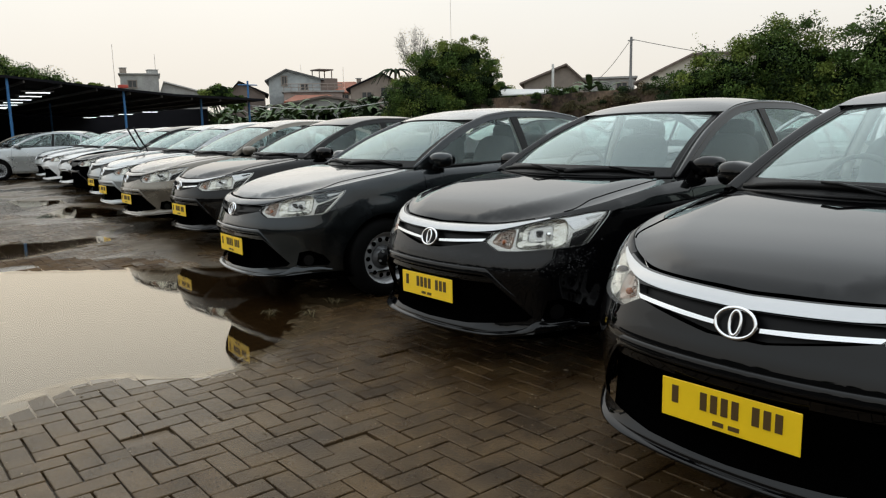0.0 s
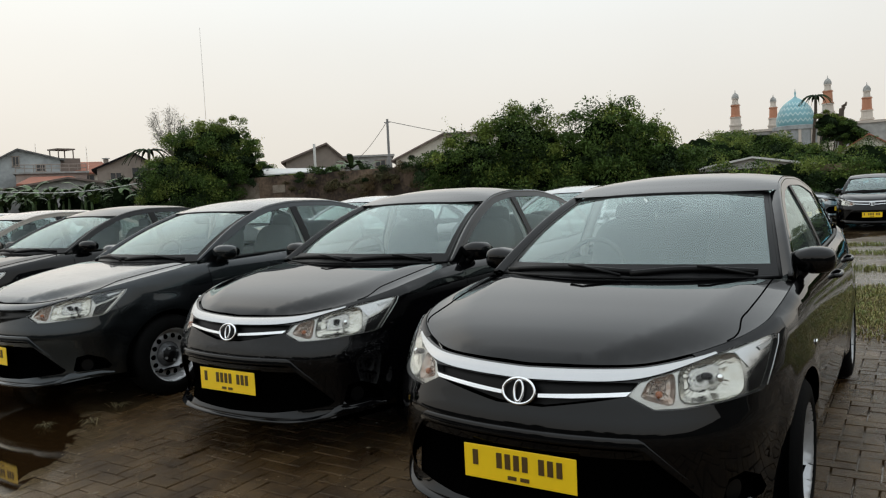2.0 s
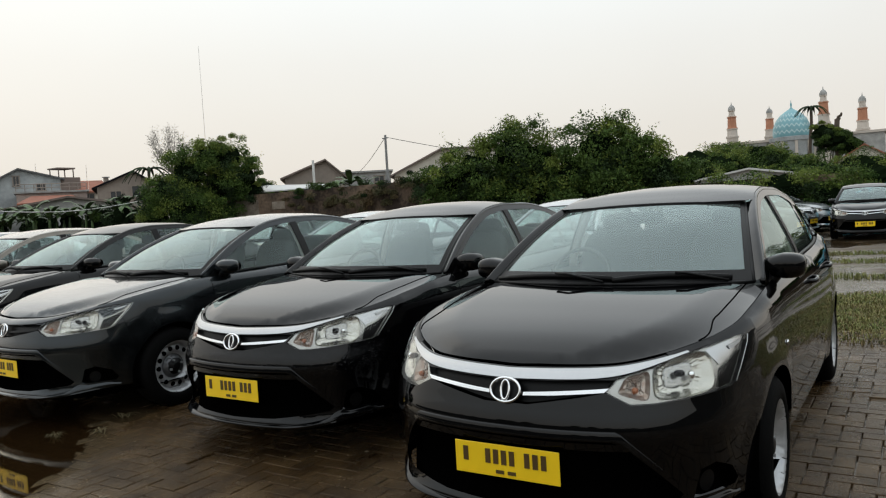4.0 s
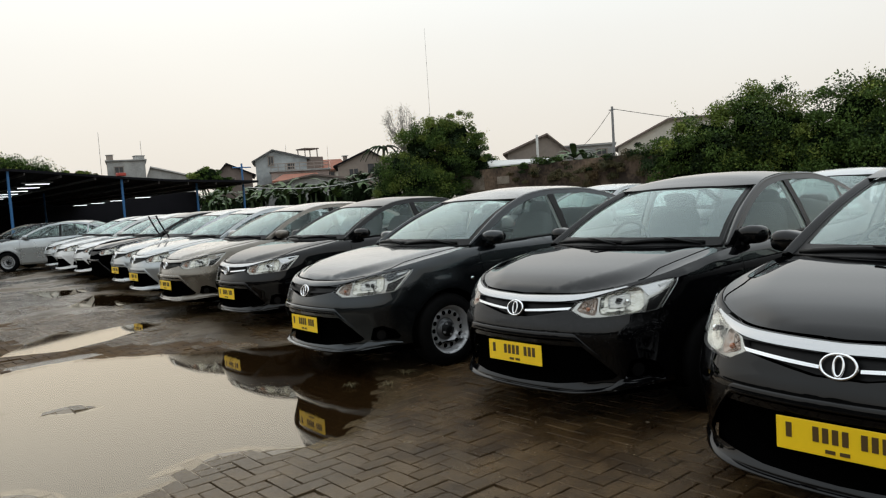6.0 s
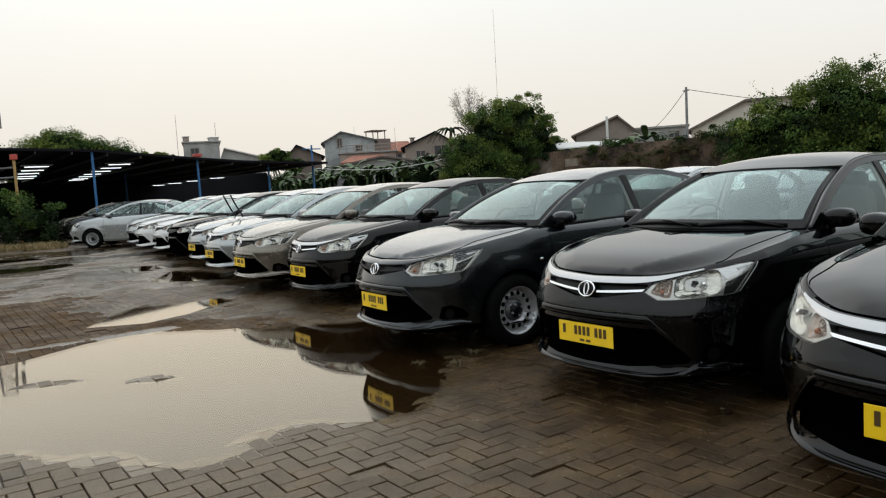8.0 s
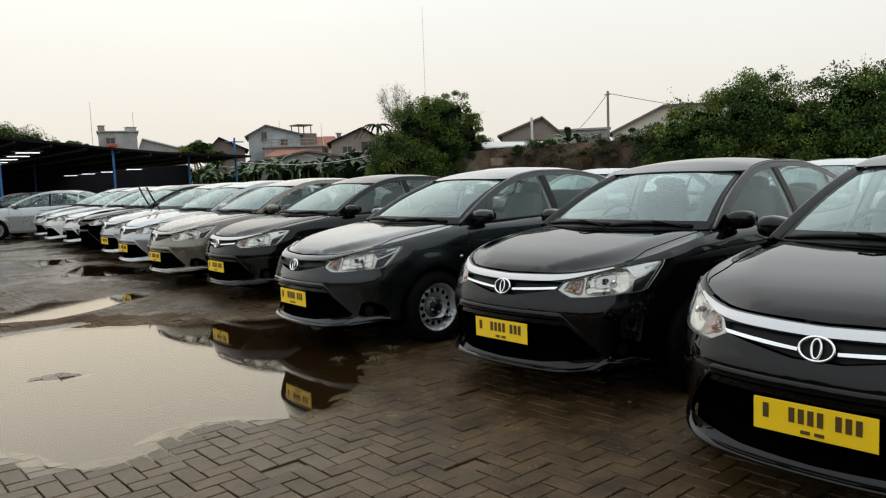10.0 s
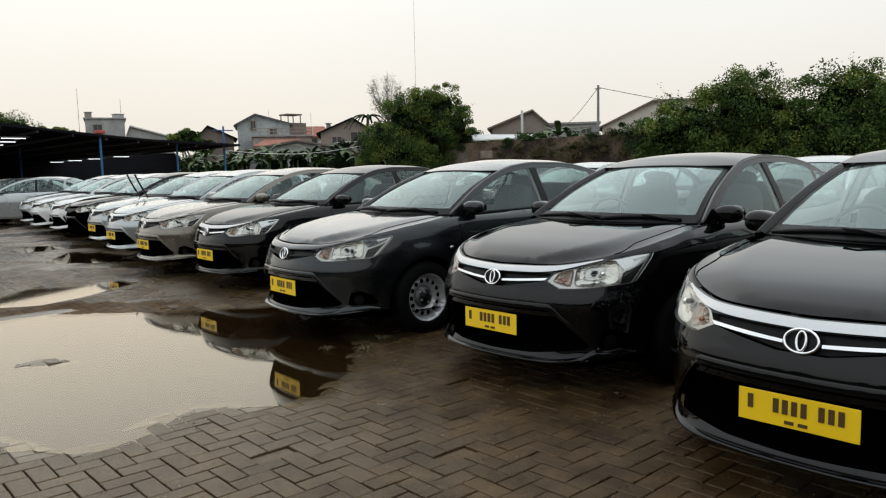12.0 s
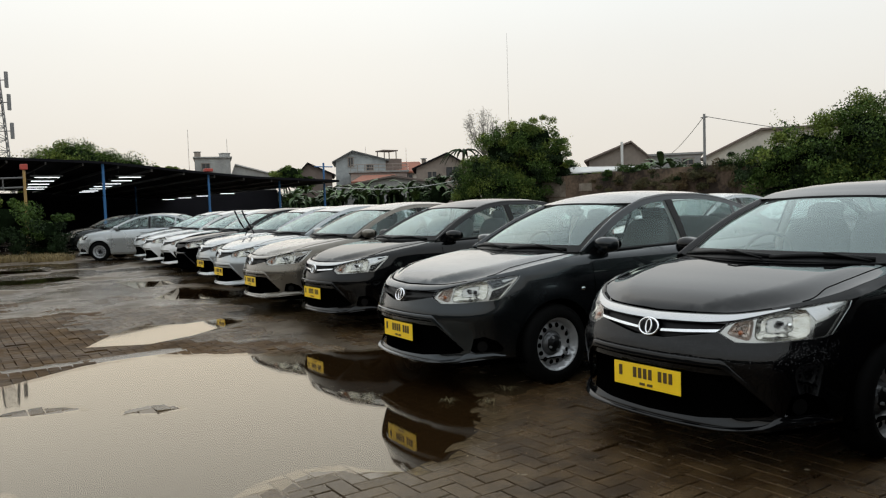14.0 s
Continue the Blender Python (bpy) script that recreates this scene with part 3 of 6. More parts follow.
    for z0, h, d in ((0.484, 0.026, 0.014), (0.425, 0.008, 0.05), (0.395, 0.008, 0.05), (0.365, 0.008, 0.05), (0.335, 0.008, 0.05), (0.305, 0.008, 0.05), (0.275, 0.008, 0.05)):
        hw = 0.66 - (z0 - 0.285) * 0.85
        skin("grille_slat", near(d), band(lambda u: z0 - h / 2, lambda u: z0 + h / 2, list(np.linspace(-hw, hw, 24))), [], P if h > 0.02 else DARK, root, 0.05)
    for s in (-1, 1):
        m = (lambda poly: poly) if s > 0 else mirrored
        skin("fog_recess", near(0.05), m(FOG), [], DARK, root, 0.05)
        cx = 0.81
        ring = [(cx + 0.042 * math.cos(t), 0.322 + 0.040 * math.sin(t)) for t in np.linspace(0, 2 * math.pi, 16, endpoint=False)]
        skin("fog_lamp_cover", near(0.03), m(ring), [], PLASTIC, root, 0.03)
        lamp = new("headlight")
        lamp.parent = root
        skin("lens", near(-0.003), m(HEADLIGHT), [], LENS, lamp, 0.03, "clear plastic lens")
        skin("housing", near(0.055), m([((a - 0.7) * 1.02 + 0.7, (b - 0.71) * 1.04 + 0.71) for a, b in HEADLIGHT]), [], BEZEL, lamp, 0.03)
        # side walls of the lamp
        vs, fs = [], []
        hp = dense(HEADLIGHT, 0.03)
        for a, b in hp:
            vs += [body(s * a, b, 0.0), body(s * a, b, 0.056)]
        for i in range(len(hp)):
            j = (i + 1) % len(hp)
            fs.append((2 * i, 2 * j, 2 * j + 1, 2 * i + 1))
        mesh_object("lamp_wall", vs, fs, PLASTIC, lamp, False)
        # bowls let into the housing: the round main one and the indicator's
        mouths = []
        for quad, deep, ribs, power, mat, lab in ((((0.570, 0.634), (0.850, 0.646), (0.885, 0.790), (0.590, 0.752)), 0.040, 18, 4.2, REFLECTOR, "faceted mirror bowl"), (((0.430, 0.664), (0.556, 0.634), (0.580, 0.738), (0.468, 0.716)), 0.026, 10, 5, AMBER_LENS, "amber-tinted indicator bowl")):
            def plan(a, b):
                (ax, az), (bx, bz), (cx, cz), (dx, dz) = quad
                th = 2 * math.pi * a
                p = 0.5 + 0.5 * b * math.copysign(abs(math.cos(th)) ** (2 / power), math.cos(th))
                q = 0.5 + 0.5 * b * math.copysign(abs(math.sin(th)) ** (2 / power), math.sin(th))
                u = (ax * (1 - p) + bx * p) * (1 - q) + (dx * (1 - p) + cx * p) * q
                z = (az * (1 - p) + bz * p) * (1 - q) + (dz * (1 - p) + cz * p) * q
                return u, z

            def bowl(a, b):
                u, z = plan(a, b)
                facet = abs((a * ribs + 0.5 * math.floor(b * 4)) % 1 - 0.5) + 0.8 * abs((b * 4) % 1 - 0.5)
                return body(s * u, z, 0.015 + deep * (1 - b ** 3.5) + 0.009 * facet * (1 - b) ** 0.4)

            grid_sheet("lamp_bowl", bowl, 54, 14, mat, lamp, s > 0, lab)
            mouths.append([plan(t, 1) for t in np.linspace(0, 1, 24, endpoint=False)])
        skin("bezel", near(0.016), m(HEADLIGHT), [m(h) for h in mouths], BEZEL, lamp, 0.03, "grey plastic bezel")
        rounded("bulb_shield", body(s * 0.715, 0.716, 0.030), (0.020, 0.016, 0.012), PLASTIC, lamp, 2.5, "dark bulb shield", 6)
        rounded("bulb_cap", body(s * 0.765, 0.706, 0.028), (0.014, 0.014, 0.016), CHROME, lamp, 2.5, "", 6)
        c0 = body(s * 0.505, 0.672, 0.022)
        rounded("indicator_bulb", c0, (0.012, 0.012, 0.012), AMBER, lamp, 2.2, "amber bulb", 6)
        corner = [(0.865, 0.652), (0.93, 0.658), (1.05, 0.765), (0.97, 0.736), (0.895, 0.715)]
        skin("lamp_corner", near(0.010), m(corner), [], PLASTIC, lamp, 0.04, "black lower corner of the lamp")
        # bright upper strip inside the lamp
        strip = [(0.86, 0.782), (1.0, 0.802), (1.09, 0.806), (1.05, 0.776), (0.97, 0.744), (0.90, 0.728)]
        skin("lamp_strip", near(0.011), m(strip), [], SATIN, lamp, 0.04)
        skin("side_marker", near(0.008), m([(0.975, 0.786), (1.07, 0.798), (1.05, 0.786), (0.985, 0.772)]), [], STEEL, lamp, 0.04, "smoky side marker")
        swept("lens_edge", [body(s * u, z, -0.002) for u, z in ((1.108, 0.811), (1.09, 0.785), (1.02, 0.722), (0.958, 0.664))], 0.0022, STEEL, lamp, 5)
        # sides
        o = [(UF + GAP, 0.505)] + [(u, seam(u) + 2 * GAP) for u in np.linspace(UF - 0.003, 0.70, 24)] + [(u, zt(u) - 0.0005) for u in np.linspace(0.69, UD1 - GAP, 36)] + [(UD1 - GAP, 0.20), (UF + GAP, 0.20)]
        skin("front_fender", near(0), m(o), [m(arch_hole(FRONT_WHEEL)), m(HEADLIGHT)], P, root, 0.045)
        for name, ua, ub in (("front_door", UD1, UD2), ("rear_door", UD2, UD3)):
            dus = list(np.linspace(ua + GAP, ub - GAP, 20))
            door = skin(name, near(0), m(band(lambda u: 0.245, lambda u: zt(u) - 0.0005, dus)), [m(arch_hole(REAR_WHEEL))], P, root, 0.055)
            hu = ub - 0.16
            pts = [body(s * (hu - 0.095), 0.835, 0.01), body(s * (hu - 0.075), 0.835, -0.026), body(s * hu, 0.838, -0.032), body(s * (hu + 0.075), 0.84, -0.026), body(s * (hu + 0.095), 0.84, 0.01)]
            swept("door_handle", pts, 0.012, P, door, 8)
        o = [(UD1, 0.19), (UD3 + 0.1, 0.19), (UD3 + 0.1, 0.24), (UD1, 0.24)]
        skin("sill", near(0.006), m(o), [m(arch_hole(REAR_WHEEL))], P, root, 0.06)
        qus = list(np.linspace(UD3 + GAP, ALL - 0.5, 30))
        skin("rear_quarter", near(0), m(band(lambda u: 0.22, lambda u: zt(u) - 0.0005, qus)), [m(arch_hole(REAR_WHEEL))], P, root, 0.06)
        tl = [(ALL - 0.85, 0.80), (ALL - 0.45, 0.76), (ALL - 0.35, 0.90), (ALL - 0.5, 0.95), (ALL - 0.8, 0.93)]
        skin("tail_light", near(-0.004), m(tl), [], RED_LENS, root, 0.06, "red tail light")
        ind = body(s * u_at_y(1.13), 0.68, -0.002)
        rounded("side_indicator", ind, (0.006, 0.018, 0.013), CHROME, root, 2.2, "small clear lamp", 6)
        # greenhouse side: frame with three openings, and its panes
        ys = list(np.linspace(1.19, 3.88, 46))
        belt = lambda y: zt(u_at_y(y)) - 0.004
        frame_o = [(y, belt(y)) for y in ys] + [(y, max(rail_z(y), belt(y) + 0.003)) for y in reversed(ys)]
        top = lambda y, d: rail_z(y) - d

        def window(y0, y1, tilt0=0.0, tilt1=0.0):
            yy = list(np.linspace(y0, y1, 16))
            return [(y, belt(y) + 0.022) for y in yy] + [(y1 + tilt1, top(y1 + tilt1, 0.042))] + [(y, max(top(y, 0.042), belt(y) + 0.026)) for y in reversed(list(np.linspace(y0 + tilt0, y1 + tilt1, 16))[:-1])]

        wins = [window(1.43, 2.335, 0, -0.035), window(2.42, 3.12, -0.03, -0.0), window(3.165, 3.52, 0.0, -0.05)]
        skin("window_frame", side_pt(s), frame_o, wins, P, root, 0.05, flip=s < 0)
        for w3, kind in zip(wins, ("front_window", "rear_window", "quarter_window")):
            fnp = side_pt(s)
            skin(kind, (lambda y, z: fnp(y, z) - Vector((s * 0.006, 0, 0))), w3, [], SIDE_GLASS, root, 0.09, flip=s < 0)
        bp = [(2.34, belt(2.34)), (2.415, belt(2.4)), (2.385, top(2.385, 0.040)), (2.305, top(2.305, 0.040))]
        skin("door_pillar", (lambda y, z: side_pt(s)(y, z) + Vector((s * 0.003, 0, 0))), bp, [], PLASTIC, root, 0.06, flip=s < 0)
        swept("belt_trim", [side_pt(s)(y, belt(y) + 0.012) + Vector((s * 0.004, 0, 0)) for y in np.linspace(1.42, 3.5, 24)], 0.009, PLASTIC, root, 6)
        # windscreen pillar and roof rail
        pa = [shield(1 if s > 0 else 0, b) for b in np.linspace(0, 1, 14)]
        ra = [rail(y, s) for y in np.linspace(1.20, 1.96, 14)]

        def pillar(a, b):
            i = min(int(b * 13), 12)
            f = b * 13 - i
            p, q = pa[i].lerp(pa[i + 1], f), ra[i].lerp(ra[i + 1], f)
            r = p.lerp(q, a)
            k = 0.022 * math.sin(math.pi * a)
            return r + Vector((s * k * 0.6, -k * 0.3, k * 0.7))

        grid_sheet("windscreen_pillar", pillar, 6, 20, P, root, s < 0)
        swept("roof_rail", [rail(y, s) - Vector((s * 0.010, 0, 0.006)) for y in np.linspace(1.20, 3.88, 60)], 0.014, P, root, 8)
        # door mirror
        mir = new("door_mirror")
        mir.parent = root
        bend = lambda v: Vector((v.x, v.y + 0.10 * abs(v.x), v.z * (1 - 3.2 * max(-s * v.x, 0))))
        rounded("mirror_shell", (s * 0.792, 1.40, 0.992), (0.098, 0.075, 0.060), P, mir, 3.0, bend=bend)
        swept("mirror_arm", [(s * 0.700, 1.385, 0.915), (s * 0.735, 1.39, 0.930), (s * 0.755, 1.40, 0.955)], 0.034, PLASTIC, mir, 8)
        skin("mirror_glass", lambda a, b: Vector((s * 0.797 + a, 1.481 + 0.1 * abs(a), 0.992 + b)), [(0.080 * math.cos(t), 0.046 * math.sin(t)) for t in np.linspace(0, 2 * math.pi, 18, endpoint=False)], [], CHROME, mir, 0.04)
        tri = [(1.26, belt(1.26) + 0.004), (1.435, belt(1.435) + 0.004), (1.435, belt(1.435) + 0.115)]
        skin("mirror_sail", (lambda y, z: side_pt(s)(y, z) + Vector((s * 0.004, 0, 0))), tri, [], PLASTIC, root, 0.05, flip=s < 0)
        for wy in (FRONT_WHEEL, REAR_WHEEL):
            wheel(root, s, wy)
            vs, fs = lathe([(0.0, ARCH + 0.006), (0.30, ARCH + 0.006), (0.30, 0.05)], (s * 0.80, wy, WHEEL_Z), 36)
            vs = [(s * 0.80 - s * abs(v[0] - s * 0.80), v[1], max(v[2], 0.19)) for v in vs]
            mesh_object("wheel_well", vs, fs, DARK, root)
        seat("front_seat", root, s * 0.36, 1.95, 0.50)
    # rear end
    rus = list(np.linspace(-0.5, 0.5, 20))
    skin("rear_panel", lambda a, z: body(ALL - a if a >= 0 else -(ALL + a), z), band(lambda u: 0.22, lambda u: zt(ALL - abs(u)) - 0.0005, rus), [], P, root, 0.08, flip=False)
    # hood, cowl, boot lid
    hus = list(np.linspace(-u_at_y(1.18), u_at_y(1.18), 120))
    ho = []
    for u in hus:
        p = edge_top(u, 0.004)
        ho.append((p.x, p.y))
    xr = ho[-1][0]
    ho += [(x, 0.965 + (ho[-1][1] - 0.965) * (abs(x) / xr) ** 2.0) for x in np.linspace(xr, -xr, 26)[1:-1]]
    skin("hood", hood_at, ho, [], P, root, 0.035)
    for s in (-1, 1):
        xe = lambda y: float(np.interp(y, TE[:, 1], TE[:, 0]))
        line = [hood_at(s * (xe(y) - 0.010 - 0.075 * smooth01(0.40, 0.62, y)), y) + Vector((0, 0, 0.0004)) for y in np.linspace(0.40, 1.17, 26)]
        swept("hood_gap", line, 0.0032, DARK, root, 5)
    co = [(x, 0.95 + 0.21 * (abs(x) / 0.72) ** 2.0) for x in np.linspace(-0.72, 0.72, 24)] + [(x, 1.07 + 0.22 * (abs(x) / 0.72) ** 2.0) for x in np.linspace(0.72, -0.72, 24)]
    skin("cowl", lambda x, y: hood_at(x, y) - Vector((0, 0, 0.02)), co, [], PLASTIC, root, 0.06)
    do = [tuple(edge_top(u, 0.004)[:2]) for u in np.linspace(u_at_y(3.82), ALL, 30)]
    do = do + [(-x, y) for x, y in reversed(do[:-1])]
    skin("boot_lid", lambda x, y: Vector((x, y, 1.01 + 0.03 * (1 - (x / 0.7) ** 2) - 0.05 * smooth01(4.1, 4.3, y))), do, [], P, root, 0.07)
    # glass and roof
    grid_sheet("windscreen", shield, 22, 14, GLASS, root, label="tinted windscreen glass")
    grid_sheet("rear_screen", rear_shield, 14, 10, SIDE_GLASS, root, True)
    grid_sheet("roof", roof_at, 22, 22, P, root)
    # black border printed on the glass, broad at the foot
    for nm, a0, a1, b0, b1 in (("glass_border", 0.0, 1.0, -0.01, 0.115), ("glass_border", 0.0, 0.022, 0.10, 0.98), ("glass_border", 0.978, 1.0, 0.10, 0.98)):
        grid_sheet(nm, lambda a, b: shield(a0 + (a1 - a0) * a, b0 + (b1 - b0) * b) + Vector((0, -0.0022, 0.0030)), 22 if a1 - a0 > 0.5 else 2, 3 if a1 - a0 > 0.5 else 14, PLASTIC, root, label="black glass border")
    seal = [shield(a, 0) for a in np.linspace(0, 1, 20)] + [shield(1, b) for b in np.linspace(0, 1, 12)] + [shield(a, 1) for a in np.linspace(1, 0, 20)] + [shield(0, b) for b in np.linspace(1, 0, 12)]
    swept("windscreen_seal", seal, 0.009, PLASTIC, root, 6)
    # wipers at rest
    for (a0, b0), (a1, b1), (a2, b2), (a3, b3) in (((0.53, 0.0), (0.24, 0.055), (0.03, 0.015), (0.56, 0.030)), ((0.93, 0.0), (0.68, 0.055), (0.56, 0.015), (0.94, 0.030))):
        wp = new("wiper")
        wp.parent = root
        up = Vector((0, -0.02, 0.028))
        swept("wiper_arm", [shield(a0, b0) + up * 0.5, shield((a0 + a1) / 2, (b0 + b1) / 2 + 0.01) + up * 1.2, shield(a1 + 0.09, b1 + 0.002) + up], 0.007, PLASTIC, wp, 6)
        swept("wiper_blade", [shield(a2 + (a3 - a2) * k / 8, b2 + (b3 - b2) * k / 8 + 0.035 * math.sin(math.pi * k / 8)) + up * 0.4 for k in range(9)], 0.010, PLASTIC, wp, 6, flat=1.5)
    # cabin
    dash = lambda a, b: Vector(((2 * a - 1) * 0.68, 1.10 + 0.5 * b, 0.915 + 0.02 * math.sin(math.pi * b) - 0.30 * max(b - 0.8, 0) * 5 * 0.5 - 0.02 * (2 * a - 1) ** 2 - 0.05 * (1 - b) * (2 * a - 1) ** 2))
    grid_sheet("dashboard", dash, 14, 12, DASH, root)
    vs, fs = [], []
    sw = new("steering_wheel")
    sw.parent = root
    ctr, rx, ry = Vector((-0.36, 1.66, 0.90)), Vector((1, 0, 0)), Vector((0, 0.36, 0.93))
    for k in range(28):
        a = 2 * math.pi * k / 28
        rdir = rx * math.cos(a) + ry * math.sin(a)
        nrm = rx.cross(ry)
        for m in range(8):
            q = 2 * math.pi * m / 8
            vs.append(ctr + rdir * (0.18 + 0.014 * math.cos(q)) + nrm * 0.014 * math.sin(q))
    for k in range(28):
        for m in range(8):
            fs.append((k * 8 + m, k * 8 + (m + 1) % 8, ((k + 1) % 28) * 8 + (m + 1) % 8, ((k + 1) % 28) * 8 + m))
    mesh_object("steering_rim", vs, fs, DASH, sw)
    rounded("steering_hub", ctr + Vector((0, -0.01, -0.01)), (0.075, 0.04, 0.06), DASH, sw, 3, n=8)
    swept("steering_spoke", [ctr - rx * 0.17, ctr + rx * 0.17], 0.016, DASH, sw, 6)
    grid_sheet("headliner", lambda a, b: roof_at(0.04 + 0.92 * a, 0.02 + 0.96 * b) - Vector((0, 0, 0.025)), 12, 12, LINING, root, True)
    for s in (-1, 1):
        door_in = lambda a, b: Vector((s * (0.705 - 0.01 * b), 1.35 + 2.1 * a, 0.42 + 0.50 * b))
        grid_sheet("door_lining", door_in, 10, 5, TRIM, root, s > 0)
        swept("pillar_lining", [Vector((s * (side_at(2.36, z) - 0.03), 2.37 - 0.03 * (z - 0.94) / 0.4, z)) for z in np.linspace(0.92, 1.31, 8)], 0.028, LINING, root, 6)
    for sx in (-0.36, 0.36):
        rounded("head_restraint", (sx, 2.42, 1.17), (0.13, 0.05, 0.085), FABRIC, root, 3.5, n=8)
    rs = seat("rear_seat", root, 0, 2.88, 1.22)
    for sx in (-0.36, 0.36):
        rounded("head_restraint", (sx, 3.30, 1.12), (0.12, 0.05, 0.06), FABRIC, root, 3.5, n=8)
    rounded("inner_mirror", (0, 1.80, 1.235), (0.11, 0.02, 0.035), DARK, root, 3, n=8)
    box("cabin_floor", (0, 2.3, 0.30), (1.40, 3.0, 0.03), DARK, root)
    box("parcel_shelf", (0, 3.63, 0.95), (1.20, 0.50, 0.02), DASH, root)
    return root




def plate(parent, y=0.0):
    """The yellow plate with its plain bars for the letters."""
    pl = new("number_plate")
    pl.parent = parent
    c = body(0, 0.40, -0.004)
    bm = bmesh.new()
    add_box(bm, (0, c.y - 0.006, 0.405), (0.440, 0.004, 0.122), None, 0.0015, 1)
    part("plate_sheet", bm, PLATE_Y, pl)
    # groups of characters: one, four and three wide
    for x0, n in ((-0.172, 1), (-0.075, 4), (0.090, 3)):
        for k in range(n):
            bm = bmesh.new()
            add_box(bm, (x0 + 0.034 * k, c.y - 0.0095, 0.420), (0.021, 0.003, 0.054))
            part("character_bar", bm, PLATE_INK, pl)
    for k in range(2):
        bm = bmesh.new()
        add_box(bm, (-0.025 + 0.05 * k, c.y - 0.0095, 0.364), (0.034, 0.003, 0.013))
        part("date_bar", bm, PLATE_INK, pl)
    return pl


def recolour(root, mat, swap=()):
    """Gives a copy its own paint: the paint slot of each part is set on the object."""
    for o in root.children_recursive:
        if o.type != "MESH":
            continue
        sl = o.material_slots[0]
        now = o.data.materials[0]
        keeps = o.name.split(".")[0] in ("badge_ring", "mirror_glass", "side_indicator")
        want = mat if now == BLACK else None if keeps else dict(swap).get(now.name)
        if want is not None and want != now:
            sl.link = "OBJECT"
            sl.material = want


base_car = sedan()
plate(base_car)
tagged(base_car, "black sedan with chrome grille bars and a yellow plate", "car", "parked sedans")
# x, y, turn in degrees, paint, chrome grille, label
ROW = [
    (0.311, 2.825, 0.3, BLACK, True, "glossy black sedan with broad chrome grille bar and steel wheels"),
    (-1.667, 3.28, 0.0, BLACK, True, "wet black sedan with chrome grille and rain drops on its bumper"),
    (-3.885, 3.150, -2.4, DGREY, False, "dark grey sedan with plain dark grille beside the puddle"),
    (-6.73, 3.77, -1.0, BLACK, True, "black sedan with thin chrome grille standing on wet pavers"),
    (-8.72, 3.79, -1.0, BRONZE, False, "bronze-grey sedan with dark grille and yellow plate"),
    (-10.8, 4.04, -1.0, SILVER, False, "silver sedan with dark grille and yellow plate"),
    (-12.95, 4.4, -1.0, SILVER, False, "silver sedan with its wipers folded up"),
    (-15.1, 4.55, -1.0, BLACK, False, "black sedan with its front bumper taken off"),
    (-17.0, 4.75, -1.0, WHITE, False, "white sedan with black lower grille"),
    (-18.85, 4.77, -1.0, WHITE, False, "white sedan at the far part of the row"),
    (-21.2, 5.05, -1.0, SILVER, False, "pale sedan behind the white ones"),
    (-24.5, 4.2, -33.0, SILVER, False, "silver sedan parked askew at the end of the row"),
]
cars = []
for k, (x, y, turn, col, chrome, lab) in enumerate(ROW):
    m = pose(x, y, 0, 0, 0, turn)
    if k == 0:
        car = base_car
        car.matrix_basis = m @ Matrix.Diagonal((0.965, 1, 0.99, 1))
    else:
        car = copy_thing(base_car, m)
    car["label"] = lab
    cars.append((car, col, chrome))
for car, col, chrome in cars:
    recolour(car, col, () if chrome else (("satin_silver", col), ("chrome", PLASTIC)))


def strip_parts(car, names):
    """Takes parts off one car."""
    for o in [o for o in car.children_recursive if o.name.split(".")[0] in names]:
        for c in list(o.children_recursive) + [o]:
            bpy.data.objects.remove(c)


# far whites carry no plate; one black car has lost its bumper, one silver car has its wipers up
for k in (7, 8, 9, 10, 11):
    strip_parts(cars[k][0], ("number_plate",))
strip_parts(cars[7][0], ("front_bumper", "bumper_lip", "grille_slat", "fog_recess", "fog_lamp_cover", "grille_trim", "grille_bar", "badge", "lower_grille"))
strip_parts(cars[6][0], ("wiper",))
for a0 in (0.34, 0.66):
    wp = new("wiper")
    wp.parent = cars[6][0]
    foot = shield(a0, -0.03)
    tip = foot + Vector((0.0, -0.16, 0.30))
    swept("wiper_arm", [foot, foot.lerp(tip, 0.5), tip], 0.012, PLASTIC, wp, 6)
    swept("wiper_blade", [tip + Vector((0.0, 0.09, -0.18)), tip, tip + Vector((0.0, -0.06, 0.14))], 0.016, PLASTIC, wp, 6)
# dark wheels on the thin-chrome black car
for o in cars[3][0].children_recursive:
    if o.type == "MESH" and o.data.materials[0] == STEEL:
        o.material_slots[0].link = "OBJECT"
        o.material_slots[0].material = PLASTIC
